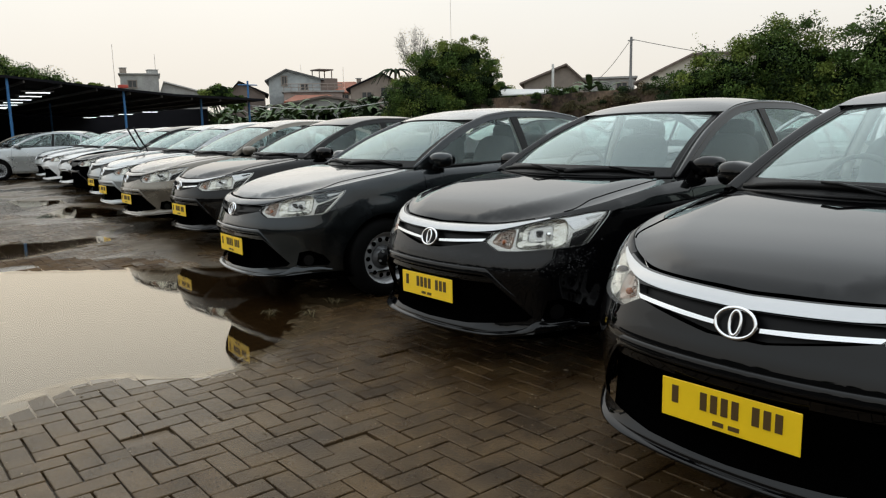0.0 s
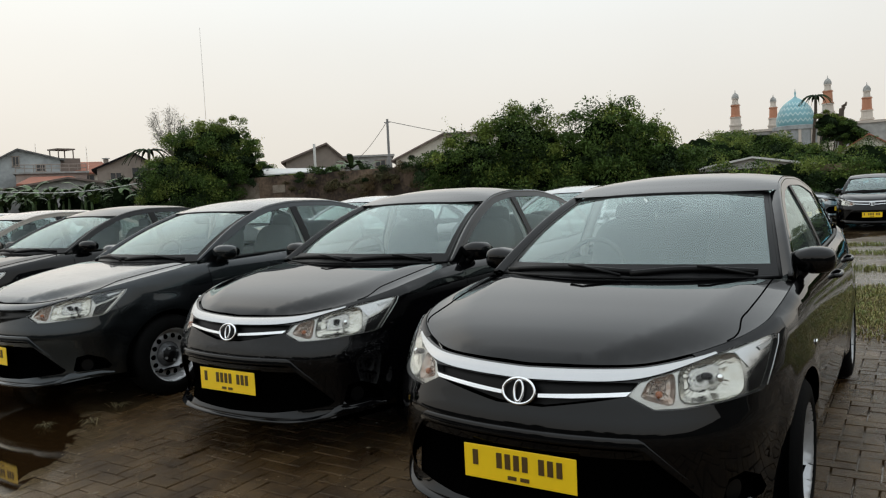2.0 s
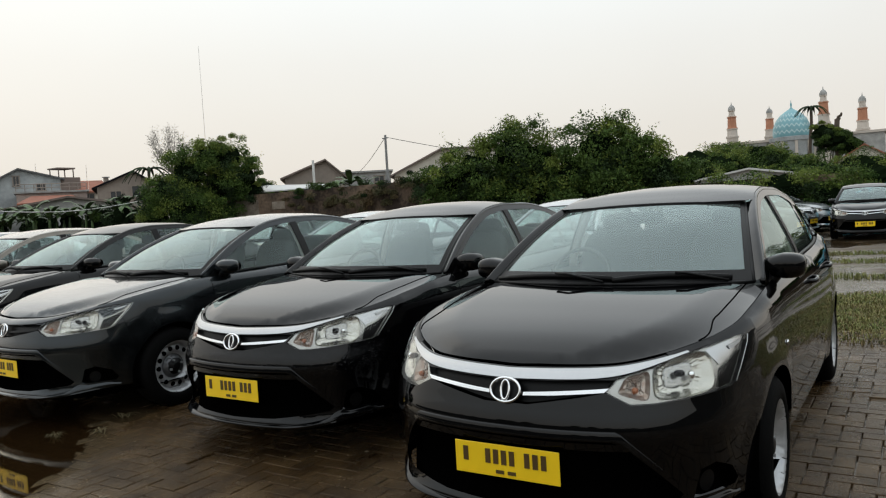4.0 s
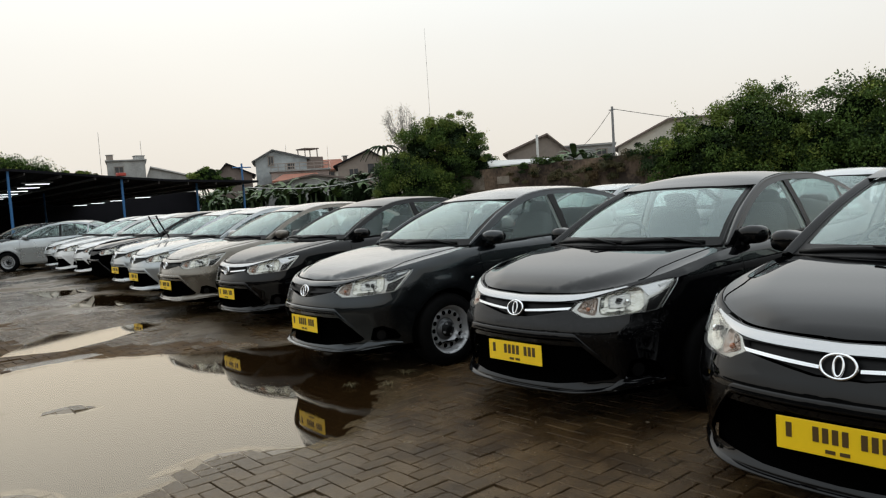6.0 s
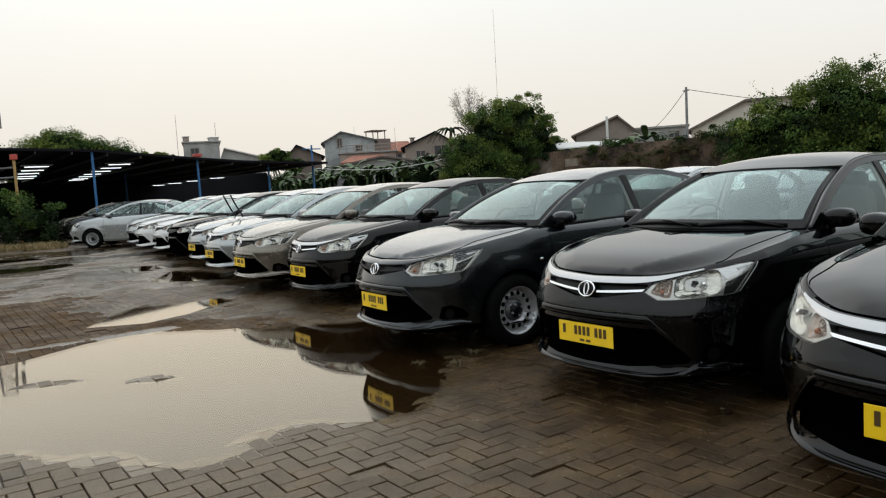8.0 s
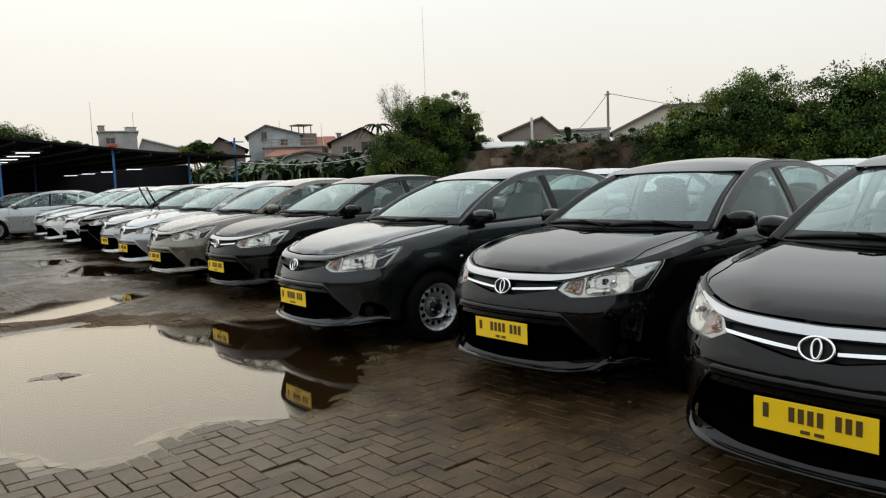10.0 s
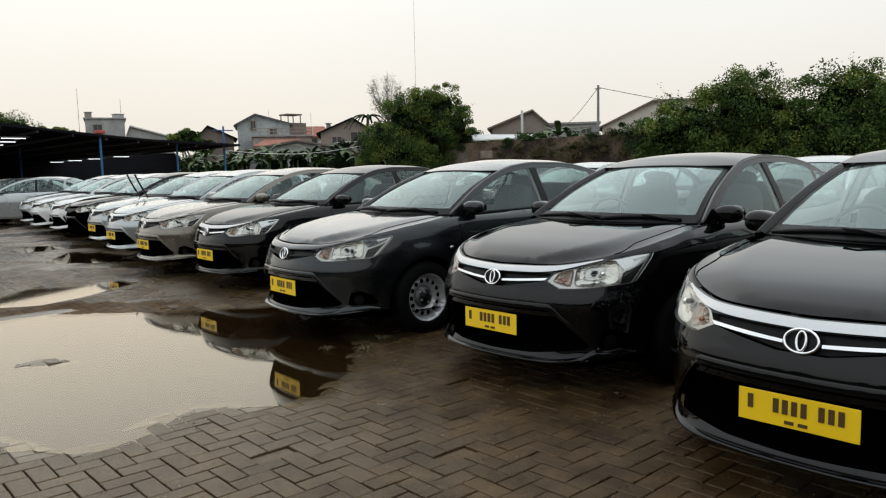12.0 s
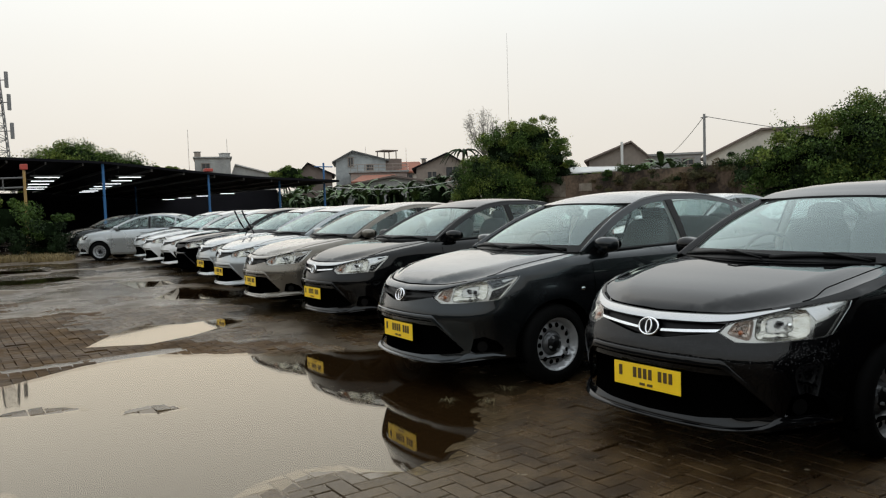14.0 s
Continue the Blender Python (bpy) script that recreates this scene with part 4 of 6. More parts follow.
# rain drops on the second car's nose
DROP = material("water_drop", (0.014, 0.014, 0.015), 0.12, var=0.1)
rd = random.Random(77)
vs, fs = [], []
for k in range(1500):
    u, z = rd.uniform(-0.6, 1.0), rd.triangular(0.50, 0.66, 0.60)
    if inside(HEADLIGHT, abs(u), z) or inside(GRILLE, u, z) or inside(MOUTH, u, z):
        continue
    p, r = body(u, z), rd.uniform(0.0012, 0.0034)
    nrm = (body(u + 0.01, z) - p).cross(body(u, z + 0.01) - p).normalized()
    nrm = nrm if nrm.y < 0 else -nrm
    e1 = nrm.cross(Vector((0, 0, 1))).normalized()
    e2 = e1.cross(nrm)
    s0 = len(vs)
    for q, h in ((1.0, 0.0), (0.7, 0.22)):
        for i in range(6):
            a = math.pi * i / 3
            vs.append(p + (e1 * math.cos(a) + e2 * math.sin(a) * 1.25) * r * q + nrm * r * h)
    vs.append(p + nrm * r * 0.30)
    fs += [(s0 + i, s0 + (i + 1) % 6, s0 + 6 + (i + 1) % 6, s0 + 6 + i) for i in range(6)] + [(s0 + 6 + i, s0 + 6 + (i + 1) % 6, s0 + 12) for i in range(6)]
drops = mesh_object("rain_drop", vs, fs, DROP, cars[1][0])
drops["kind"] = "stuff"


# ---- second row and other parked cars ----
def parked(x, y, turn, col, lab, chrome=False):
    car = copy_thing(base_car, pose(x, y, 0, 0, 0, turn))
    car["label"] = lab
    recolour(car, col, () if chrome else (("satin_silver", col), ("chrome", PLASTIC)))
    return car


parked(-2.9, 9.2, 1, SILVER, "silver sedan in the second row behind the black cars")
parked(-7.3, 9.4, -1, SILVER, "silver-grey sedan in the second row of the yard")
parked(-5.1, 9.3, 0, BLACK, "black sedan in the second row of the yard")
parked(-9.6, 9.6, 0, DGREY, "grey sedan in the second row of the yard")
parked(-28.8, 4.6, -33, DGREY, "dark grey sedan under the edge of the canopy")
parked(-32.9, 5.0, -33, BRONZE, "dusty pale sedan under the canopy")
parked(0.53, 21.2, 2, BLACK, "black sedan with yellow plate facing the grass strip", True)
parked(-1.0, 22.3, 68, DGREY, "grey sedan in the row by the back wall")
parked(-0.9, 24.2, 70, SILVER, "silver sedan in the row by the back wall")
parked(-0.6, 26.1, 72, SILVER, "pale silver sedan in the row by the back wall")
parked(3.6, 26.4, 75, TEAL, "teal-blue sedan beside the back wall")


# ---- ground, pavers, puddles ----
POND = [(-8.0, -3.0), (-6.5, -1.2), (-5.75, 0.2), (-5.85, 0.75), (-6.25, 1.35), (-6.35, 1.9), (-5.66, 2.71), (-5.45, 3.2), (-5.2, 3.7), (-4.6, 4.0), (-3.9, 3.75), (-3.4, 3.45), (-2.75, 3.0), (-2.35, 2.45), (-2.27, 2.18), (-2.5, 2.05), (-2.66, 1.85), (-2.6, 1.6), (-2.43, 1.35), (-2.5, 1.1), (-2.78, 0.92), (-2.9, 0.72), (-3.3, 0.45), (-3.6, -0.3), (-4.6, -2.2), (-6.5, -3.2)]
PUDDLES = [
    POND,
    [(-7.40, 1.65), (-7.95, 1.95), (-8.45, 2.35), (-8.20, 2.75), (-8.30, 3.30), (-7.90, 3.35), (-7.60, 2.90), (-7.35, 2.60), (-7.15, 2.15)],
    [(-11.3, 3.2), (-12.8, 4.0), (-12.4, 4.5), (-11.5, 4.6), (-10.5, 4.2), (-10.6, 3.6)],
    [(-17.9, 1.1), (-17.7, 2.9), (-16.9, 3.0), (-16.4, 2.6), (-16.7, 1.3)],
    [(-21.5, 1.3), (-21.2, 2.6), (-20.2, 2.7), (-20.3, 1.4)],
    [(-15.2, 3.4), (-14.9, 4.2), (-13.8, 4.1), (-13.5, 3.4)],
]
ISLANDS = [(-4.85, 0.86, 0.22, 0.46), (-4.36, 1.50, 0.17, 0.28)]


def inside_pond(x, y):
    return inside_depth(x, y, PUDDLES[:1])


def inside_depth(x, y, polys=None):
    """How far a place lies inside the nearest puddle (outside: minus)."""
    best = -9.0
    for poly in polys or PUDDLES:
        cx, cy = sum(p[0] for p in poly) / len(poly), sum(p[1] for p in poly) / len(poly)
        if math.hypot(x - cx, y - cy) > 8:
            continue
        d = 9.0
        for i in range(len(poly)):
            ax, ay = poly[i - 1]
            bx, by = poly[i]
            t = min(max(((x - ax) * (bx - ax) + (y - ay) * (by - ay)) / ((bx - ax) ** 2 + (by - ay) ** 2), 0), 1)
            d = min(d, math.hypot(x - ax - t * (bx - ax), y - ay - t * (by - ay)))
        best = max(best, d if inside(poly, x, y) else -d)
    return best


WATER = -0.010


def ground_z(x, y):
    d = inside_depth(x, y)
    z = -0.030 * smooth01(-0.35, 0.65, d)
    z += 0.005 * noise.noise((x * 0.9, y * 0.9, 0.3)) + 0.002 * noise.noise((x * 3.1, y * 3.1, 1.7))
    far = smooth01(-8.5, -10.5, x) if x < -8.5 else 0.0
    z += far * (0.020 * noise.noise((x * 0.55, y * 1.3, 4.0)) + 0.012 * noise.noise((x * 1.5, y * 2.6, 7.0)))
    for ix, iy, rx, ry in ISLANDS:
        z += 0.032 * math.exp(-((x - ix - 0.3 * (y - iy)) / rx) ** 2 - ((y - iy) / ry) ** 2)
    return min(z, 0.004 + 0.012 * far)


def silt(x, y):
    """Where mud lies over the pavers: 0 to 1."""
    d = inside_depth(x, y)
    n = 0.5 + 0.5 * noise.noise((x * 0.8, y * 1.1, 9.0)) + 0.35 * noise.noise((x * 2.7, y * 3.1, 3.0))
    shore = smooth01(-0.30, -0.02, d) * (0.35 + 0.65 * n)
    far = max(smooth01(-9.3, -10.8, x), smooth01(-6.2, -6.5, x) * smooth01(-6.9, -6.6, x), smooth01(2.9, 3.6, y) * smooth01(-2.4, -3.2, x))
    return min(max(shore * 0.8, far * (0.3 + 1.1 * n)), 1.0)


def wet(name, col, rough_dry, rough_wet, scale, bump, bump_scale, rand=0.0, col2=None, edge=(0.40, 0.62), spec=0.34, settled=None, pits=False):
    """Wet ground: glossy where the water film lies, duller between."""
    m = material(name, col, 0.5, var=0.35, scale=scale * 2.3, bump=bump, bump_scale=bump_scale, rand=rand, col2=col2, fine=120, cut=(0.54, 0.86))
    n, l = m.node_tree.nodes, m.node_tree.links
    b = n["Principled BSDF"]
    geom = n.new("ShaderNodeNewGeometry")
    nz = n.new("ShaderNodeTexNoise")
    nz.inputs["Scale"].default_value = scale
    nz.inputs["Detail"].default_value = 6
    nz.inputs["Roughness"].default_value = 0.6
    l.new(geom.outputs["Position"], nz.inputs["Vector"])
    mr = n.new("ShaderNodeMapRange")
    mr.inputs["From Min"].default_value, mr.inputs["From Max"].default_value = edge
    mr.inputs["To Min"].default_value, mr.inputs["To Max"].default_value = rough_wet, rough_dry
    l.new(nz.outputs[0], mr.inputs[0])
    l.new(mr.outputs[0], b.inputs["Roughness"])
    b.inputs["Specular IOR Level"].default_value = spec
    b.inputs["Specular Tint"].default_value = (1.0, 0.83, 0.61, 1)
    # near the puddles a film of water lies on the pavers
    at = n.new("ShaderNodeAttribute")
    at.attribute_name = "settle"
    film = n.new("ShaderNodeMath")
    film.operation = "SUBTRACT"
    film.use_clamp = True
    film.inputs[0].default_value = 1.0
    l.new(at.outputs["Fac"], film.inputs[1])
    rx = n.new("ShaderNodeMix")
    rx.data_type = "FLOAT"
    rx.inputs[2].default_value = 0.05
    l.new(film.outputs[0], rx.inputs[0])
    l.new(mr.outputs[0], rx.inputs[3])
    l.new(rx.outputs[0], b.inputs["Roughness"])
    if settled:
        # pale silt has settled there
        src = b.inputs["Base Color"].links[0].from_socket
        inv = n.new("ShaderNodeMath")
        inv.operation = "MULTIPLY"
        inv.inputs[1].default_value = 0.8
        l.new(at.outputs["Fac"], inv.inputs[0])
        sm = n.new("ShaderNodeMix")
        sm.data_type = "RGBA"
        sm.inputs[7].default_value = (*settled, 1)
        l.new(inv.outputs[0], sm.inputs[0])
        l.new(src, sm.inputs[6])
        l.new(sm.outputs[2], b.inputs["Base Color"])
    if pits:
        # small dark holes in the worn concrete
        src = b.inputs["Base Color"].links[0].from_socket
        vo, hole, pm = n.new("ShaderNodeTexVoronoi"), n.new("ShaderNodeMapRange"), n.new("ShaderNodeMix")
        vo.inputs["Scale"].default_value = 34
        l.new(geom.outputs["Position"], vo.inputs["Vector"])
        hole.inputs["From Min"].default_value, hole.inputs["From Max"].default_value = 0.09, 0.17
        l.new(vo.outputs["Distance"], hole.inputs[0])
        pm.data_type = "RGBA"
        pm.inputs[6].default_value = (0.012, 0.008, 0.004, 1)
        l.new(hole.outputs[0], pm.inputs[0])
        l.new(src, pm.inputs[7])
        l.new(pm.outputs[2], b.inputs["Base Color"])
    for q in n:
        if q.type == "BUMP":
            bs = n.new("ShaderNodeMath")
            bs.operation = "MULTIPLY_ADD"
            bs.inputs[1].default_value, bs.inputs[2].default_value = bump * 0.9, bump * 0.1
            l.new(film.outputs[0], bs.inputs[0])
            l.new(bs.outputs[0], q.inputs["Strength"])
    return m


PAVE = wet("wet_pavers", (0.083, 0.050, 0.0215), 0.38, 0.12, 1.6, 0.42, 170, rand=0.13, col2=(0.026, 0.0138, 0.0055), spec=0.42, settled=(0.125, 0.096, 0.062), pits=True)
PAVE_MUDDY = wet("muddy_pavers", (0.098, 0.058, 0.026), 0.75, 0.45, 1.6, 0.5, 170, rand=0.13, col2=(0.040, 0.022, 0.010), spec=0.10)
BED = wet("wet_sand_bed", (0.020, 0.012, 0.005), 0.66, 0.07, 0.42, 0.22, 45, col2=(0.070, 0.048, 0.026), edge=(0.47, 0.63), spec=0.6)
MUDW = bpy.data.materials.new("muddy_water")
MUDW.use_nodes = True
_b = MUDW.node_tree.nodes["Principled BSDF"]
_b.inputs["Base Color"].default_value = (0.022, 0.012, 0.005, 1)
_b.inputs["Roughness"].default_value = 0.012
_b.inputs["IOR"].default_value = 1.42
_b.inputs["Specular Tint"].default_value = (0.92, 0.855, 0.74, 1)
_n, _l = MUDW.node_tree.nodes, MUDW.node_tree.links
_t, _o, _mix = _n.new("ShaderNodeBsdfTransparent"), _n["Material Output"], _n.new("ShaderNodeMixShader")
_t.inputs[0].default_value = (0.80, 0.70, 0.54, 1)
_mix.inputs[0].default_value = 0.88
_l.new(_t.outputs[0], _mix.inputs[1])
_l.new(_b.outputs[0], _mix.inputs[2])
_l.new(_mix.outputs[0], _o.inputs[0])
GRASS = material("yard_grass", (0.10, 0.15, 0.03), 0.7, var=0.5, scale=2.0, rand=0.4, col2=(0.20, 0.16, 0.05))


def steps(pairs):
    out = []
    for a, b, d in pairs:
        out += list(np.arange(a, b - 1e-6, d))
    return out + [pairs[-1][1]]


gx = steps([(-420, -60, 90), (-60, -24, 4), (-24, -14, 0.45), (-14, 3, 0.13), (3, 24, 1.5), (24, 420, 99)])
gy = steps([(-320, -20, 75), (-20, -4, 2), (-4, 6, 0.13), (6, 30, 1.2), (30, 520, 70)])
gv = [(x, y, (ground_z(x, y) - 0.020 + 0.025 * silt(x, y) if -24 < x < 4 and -4 < y < 7 else -0.012)) for y in gy for x in gx]
gf = [(j * len(gx) + i, j * len(gx) + i + 1, (j + 1) * len(gx) + i + 1, (j + 1) * len(gx) + i) for j in range(len(gy) - 1) for i in range(len(gx) - 1)]
ground = mesh_object("ground", gv, gf, BED)
tagged(ground, "wet muddy yard ground between and under the pavers", "ground", kind="structure")
FILM = pane("water_film", (0.97, 0.95, 0.90), 0.04, 1.34, gloss=(1.0, 0.91, 0.78))
for poly in PUDDLES:
    p2, tr = triangulated(dense(poly, 0.3), [], 0.4)
    cx, cy = sum(p[0] for p in p2) / len(p2), sum(p[1] for p in p2) / len(p2)
    # the sheet runs a little under the shore
    w = mesh_object("puddle", [(cx + (x - cx) * 1.08, cy + (y - cy) * 1.08, WATER) for x, y in p2], tr, MUDW, None, False)
    f = mesh_object("water_film", [(cx + (x - cx) * 1.115, cy + (y - cy) * 1.115, WATER + 0.0040) for x, y in p2], tr, FILM, None, False)
    tagged(f, "thin clear water film round the puddle's shore", "water", kind="structure")
    tagged(w, "still brown puddle on the pavers mirroring the cars", "puddle", kind="structure")


# ---- walls and far ground ----
WALLM = material("old_block_wall", (0.17, 0.118, 0.080), 0.9, var=0.6, scale=0.9, bump=0.6, bump_scale=9, col2=(0.028, 0.018, 0.012), cut=(0.50, 0.82))
CEMENT = material("grey_cement", (0.41, 0.41, 0.395), 0.85, var=0.5, scale=0.7, bump=0.2, bump_scale=6)
SHEET = material("white_roof_sheet", (0.62, 0.62, 0.60), 0.5, var=0.25, scale=0.8)
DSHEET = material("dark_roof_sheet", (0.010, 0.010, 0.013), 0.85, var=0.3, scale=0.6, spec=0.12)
TILE = material("clay_roof_tile", (0.33, 0.12, 0.07), 0.8, var=0.4, scale=0.8)
BROWNROOF = material("brown_roof", (0.19, 0.15, 0.13), 0.85, var=0.35, scale=0.8)
PINK = material("pink_plaster", (0.42, 0.33, 0.29), 0.85, var=0.5, scale=0.6, col2=(0.22, 0.17, 0.15))
BROWNP = material("brown_plaster", (0.29, 0.245, 0.21), 0.85, var=0.3, scale=0.5)
CREAM = material("cream_plaster", (0.66, 0.62, 0.54), 0.85, var=0.3, scale=0.4)
BLUEGREY = material("blue_grey_plaster", (0.40, 0.425, 0.43), 0.85, var=0.5, scale=0.5)
GLASSD = material("dark_window", (0.03, 0.035, 0.04), 0.2, var=0.2)
BLUEP = material("blue_post_paint", (0.03, 0.15, 0.36), 0.5, var=0.25, scale=4)
YELLOWP = material("yellow_post_paint", (0.46, 0.29, 0.10), 0.6, var=0.4, scale=4)
REDP = material("red_paint", (0.45, 0.06, 0.04), 0.5, var=0.2)
METALD = material("dark_metal", (0.12, 0.12, 0.12), 0.5, 0.4, var=0.3)
POLEM = material("concrete_pole", (0.25, 0.25, 0.25), 0.8, var=0.3)
BARK = material("bark", (0.085, 0.062, 0.045), 0.9, var=0.4, scale=6, bump=0.4, bump_scale=20)


BANANAS = []


def block_wall(name, x0, x1, y, h, lab):
    """A wall of cement blocks with uneven courses."""
    root = empty(name, lab, "wall", kind="structure")
    box("wall_core", ((x0 + x1) / 2, y + 0.03, h / 2 - 0.02), (x1 - x0, 0.16, h - 0.04), WALLM, root)
    vs, fs = [], []
    rnd = random.Random(3)
    n = int((x1 - x0) / 0.4)
    for r in range(int(h / 0.2)):
        for c in range(n):
            if r == int(h / 0.2) - 1 and noise.noise((c * 0.13, 2.2, 0)) < -0.05:
                continue
            a = x0 + (c + 0.5 * (r % 2)) * 0.4 + 0.006
            b, z0, z1, yy = a + 0.388, r * 0.2 + 0.006, r * 0.2 + 0.194, y - 0.06 - rnd.random() * 0.012
            s = len(vs)
            vs += [(a, yy, z0), (b, yy, z0), (b, yy, z1), (a, yy, z1), (a, y + 0.14, z0), (b, y + 0.14, z0), (b, y + 0.14, z1), (a, y + 0.14, z1)]
            fs += [(s, s + 1, s + 2, s + 3), (s + 3, s + 2, s + 6, s + 7), (s, s + 3, s + 7, s + 4), (s + 1, s + 5, s + 6, s + 2)]
    ob = mesh_object("blocks", vs, fs, WALLM, root, False)
    ob["kind"] = "stuff"
    return root


block_wall("wall_back_low", -6.0, 9.0, 28.25, 1.8, "low block wall under the creeper hedge")
PATCH = material("pale_cement_patch", (0.30, 0.26, 0.21), 0.9, var=0.6, scale=1.6, bump=0.4, bump_scale=14, col2=(0.09, 0.065, 0.045))
for x0, x1, z0, z1 in ((-29.4, -27.6, 1.65, 2.45), (-28.9, -26.9, 1.0, 1.6), (-26.6, -25.7, 1.9, 2.3)):
    tagged(box("trim", ((x0 + x1) / 2, 28.12, (z0 + z1) / 2), (x1 - x0, 0.05, z1 - z0), PATCH, None, 0.015), "pale rough cement patch on the old wall", "patch", kind="structure")
block_wall("wall_back", -29.5, -6.0, 28.2, 2.8, "old stained block wall with creepers behind the parked cars")
# unseen walls, added to keep low sky out of the cars' reflections
DARKWALL = material("dark_added_wall", (0.105, 0.105, 0.10), 0.9, var=0.5, scale=0.5, bump=0.3, bump_scale=7, col2=(0.05, 0.052, 0.048))
for nm, c, sz in (("wall_front", (-10, -11, 1.2), (110, 0.3, 2.4)), ("wall_side", (16, 8, 1.6), (0.3, 44, 3.2))):
    tagged(box(nm, c, sz, DARKWALL), "plain stained wall, unseen, added to darken the reflections", "wall", kind="structure")


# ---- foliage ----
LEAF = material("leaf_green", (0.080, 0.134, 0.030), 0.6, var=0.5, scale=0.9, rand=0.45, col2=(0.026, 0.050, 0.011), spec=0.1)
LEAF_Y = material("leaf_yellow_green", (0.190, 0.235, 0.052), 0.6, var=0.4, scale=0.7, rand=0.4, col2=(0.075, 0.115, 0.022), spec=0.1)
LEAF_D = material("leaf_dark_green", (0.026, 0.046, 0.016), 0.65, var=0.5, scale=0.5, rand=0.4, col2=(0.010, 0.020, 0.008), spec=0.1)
LEAF_B = material("banana_leaf", (0.088, 0.142, 0.046), 0.5, var=0.4, scale=1.2, rand=0.3, col2=(0.022, 0.045, 0.016), spec=0.3)
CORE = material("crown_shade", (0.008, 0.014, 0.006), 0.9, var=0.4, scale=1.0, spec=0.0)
TWIG = material("grey_twig", (0.22, 0.20, 0.17), 0.9, var=0.3)


def leaf_mesh(name, p, ax, size, mat, parent, rs, droop=0.12):
    """One folded blade at each place p along ax."""
    count = len(p)
    ax = ax / np.linalg.norm(ax, axis=1)[:, None]
    sd = np.cross(ax, rs.normal(size=(count, 3)))
    sd /= np.linalg.norm(sd, axis=1)[:, None]
    s = size * (0.55 + 0.9 * rs.rand(count))[:, None]
    v = np.stack([p - ax * s * 0.5, p + sd * s * 0.25 - ax * s * 0.02, p + ax * s * 0.5 - np.array([0, 0, droop]) * s, p - sd * s * 0.25 - ax * s * 0.02], 1).reshape(-1, 3)
    f = np.arange(4 * count).reshape(-1, 4)
    return mesh_object(name, v.tolist(), f.tolist(), mat, parent, False)


def leaves(name, lobes, count, size, mat, parent, seed=1, droop=0.2, thick=0.55, tones=None, spray=0):
    """Leaves gathered in many uneven clumps over soft lobes (centre, radii), with loose sprays on top."""
    rs = np.random.RandomState(seed)
    vol = np.array([r[0] * r[1] + r[1] * r[2] + r[0] * r[2] for _, r in lobes])
    nc = max(24, count // 230)
    pick = rs.choice(len(lobes), nc, p=vol / vol.sum())
    c = np.array([lobes[i][0] for i in pick], float)
    r = np.array([lobes[i][1] for i in pick], float)
    d = rs.normal(size=(nc, 3))
    d /= np.linalg.norm(d, axis=1)[:, None]
    reach = np.array([0.90 + 0.38 * noise.noise((float(a[0]) * 1.9 + i * 3.1, float(a[1]) * 1.9, float(a[2]) * 1.9)) for a, i in zip(d, pick)])
    cc = c + d * r * (reach * (thick + (1 - thick) * rs.rand(nc) ** 0.5))[:, None]
    cr = r * (0.17 + 0.24 * rs.rand(nc))[:, None] * np.array([1, 1, 0.75])
    tones = tones or ((mat, 1.0),)
    # lit crown tops put into the colour: lighter tones on the upper clumps
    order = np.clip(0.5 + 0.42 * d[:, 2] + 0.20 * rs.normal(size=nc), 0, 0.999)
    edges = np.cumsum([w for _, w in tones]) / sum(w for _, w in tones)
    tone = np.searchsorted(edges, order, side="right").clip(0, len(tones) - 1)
    li = rs.randint(0, nc, count)
    g = rs.normal(size=(count, 3)) * 0.48
    g /= np.maximum(np.linalg.norm(g, axis=1) / 0.95, 1.0)[:, None]
    p = cc[li] + g * cr[li]
    p[:, 2] -= 0.25 * np.abs(g[:, 0]) * cr[li][:, 2]
    p[:, 2] = np.maximum(p[:, 2], 0.05)
    ax = rs.normal(size=(count, 3)) + d[li] * 0.6
    ax[:, 2] -= droop
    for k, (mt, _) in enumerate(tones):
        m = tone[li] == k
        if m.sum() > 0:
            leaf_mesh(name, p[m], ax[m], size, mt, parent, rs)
    if spray:
        up = np.where(d[:, 2] > 0.15)[0]
        ps, aa = [], []
        for i in rs.choice(up, spray):
            dr = d[i] * 0.6 + rs.normal(size=3) * 0.35 + np.array([0, 0, 0.55])
            ln = rs.uniform(0.3, 0.75) * min(1.0, r[i][0] * 0.6)
            for q in np.linspace(-0.3, 1, 20):
                side = rs.normal(size=3) * 0.05
                ps.append(cc[i] + dr * ln * q + side - np.array([0, 0, 0.25 * ln * q * q]))
                aa.append(dr * 0.5 + rs.normal(size=3))
        sh = leaf_mesh("shoot", np.array(ps), np.array(aa), size * 0.9, tones[-1][0], parent, rs)
        sh["kind"] = "stuff"


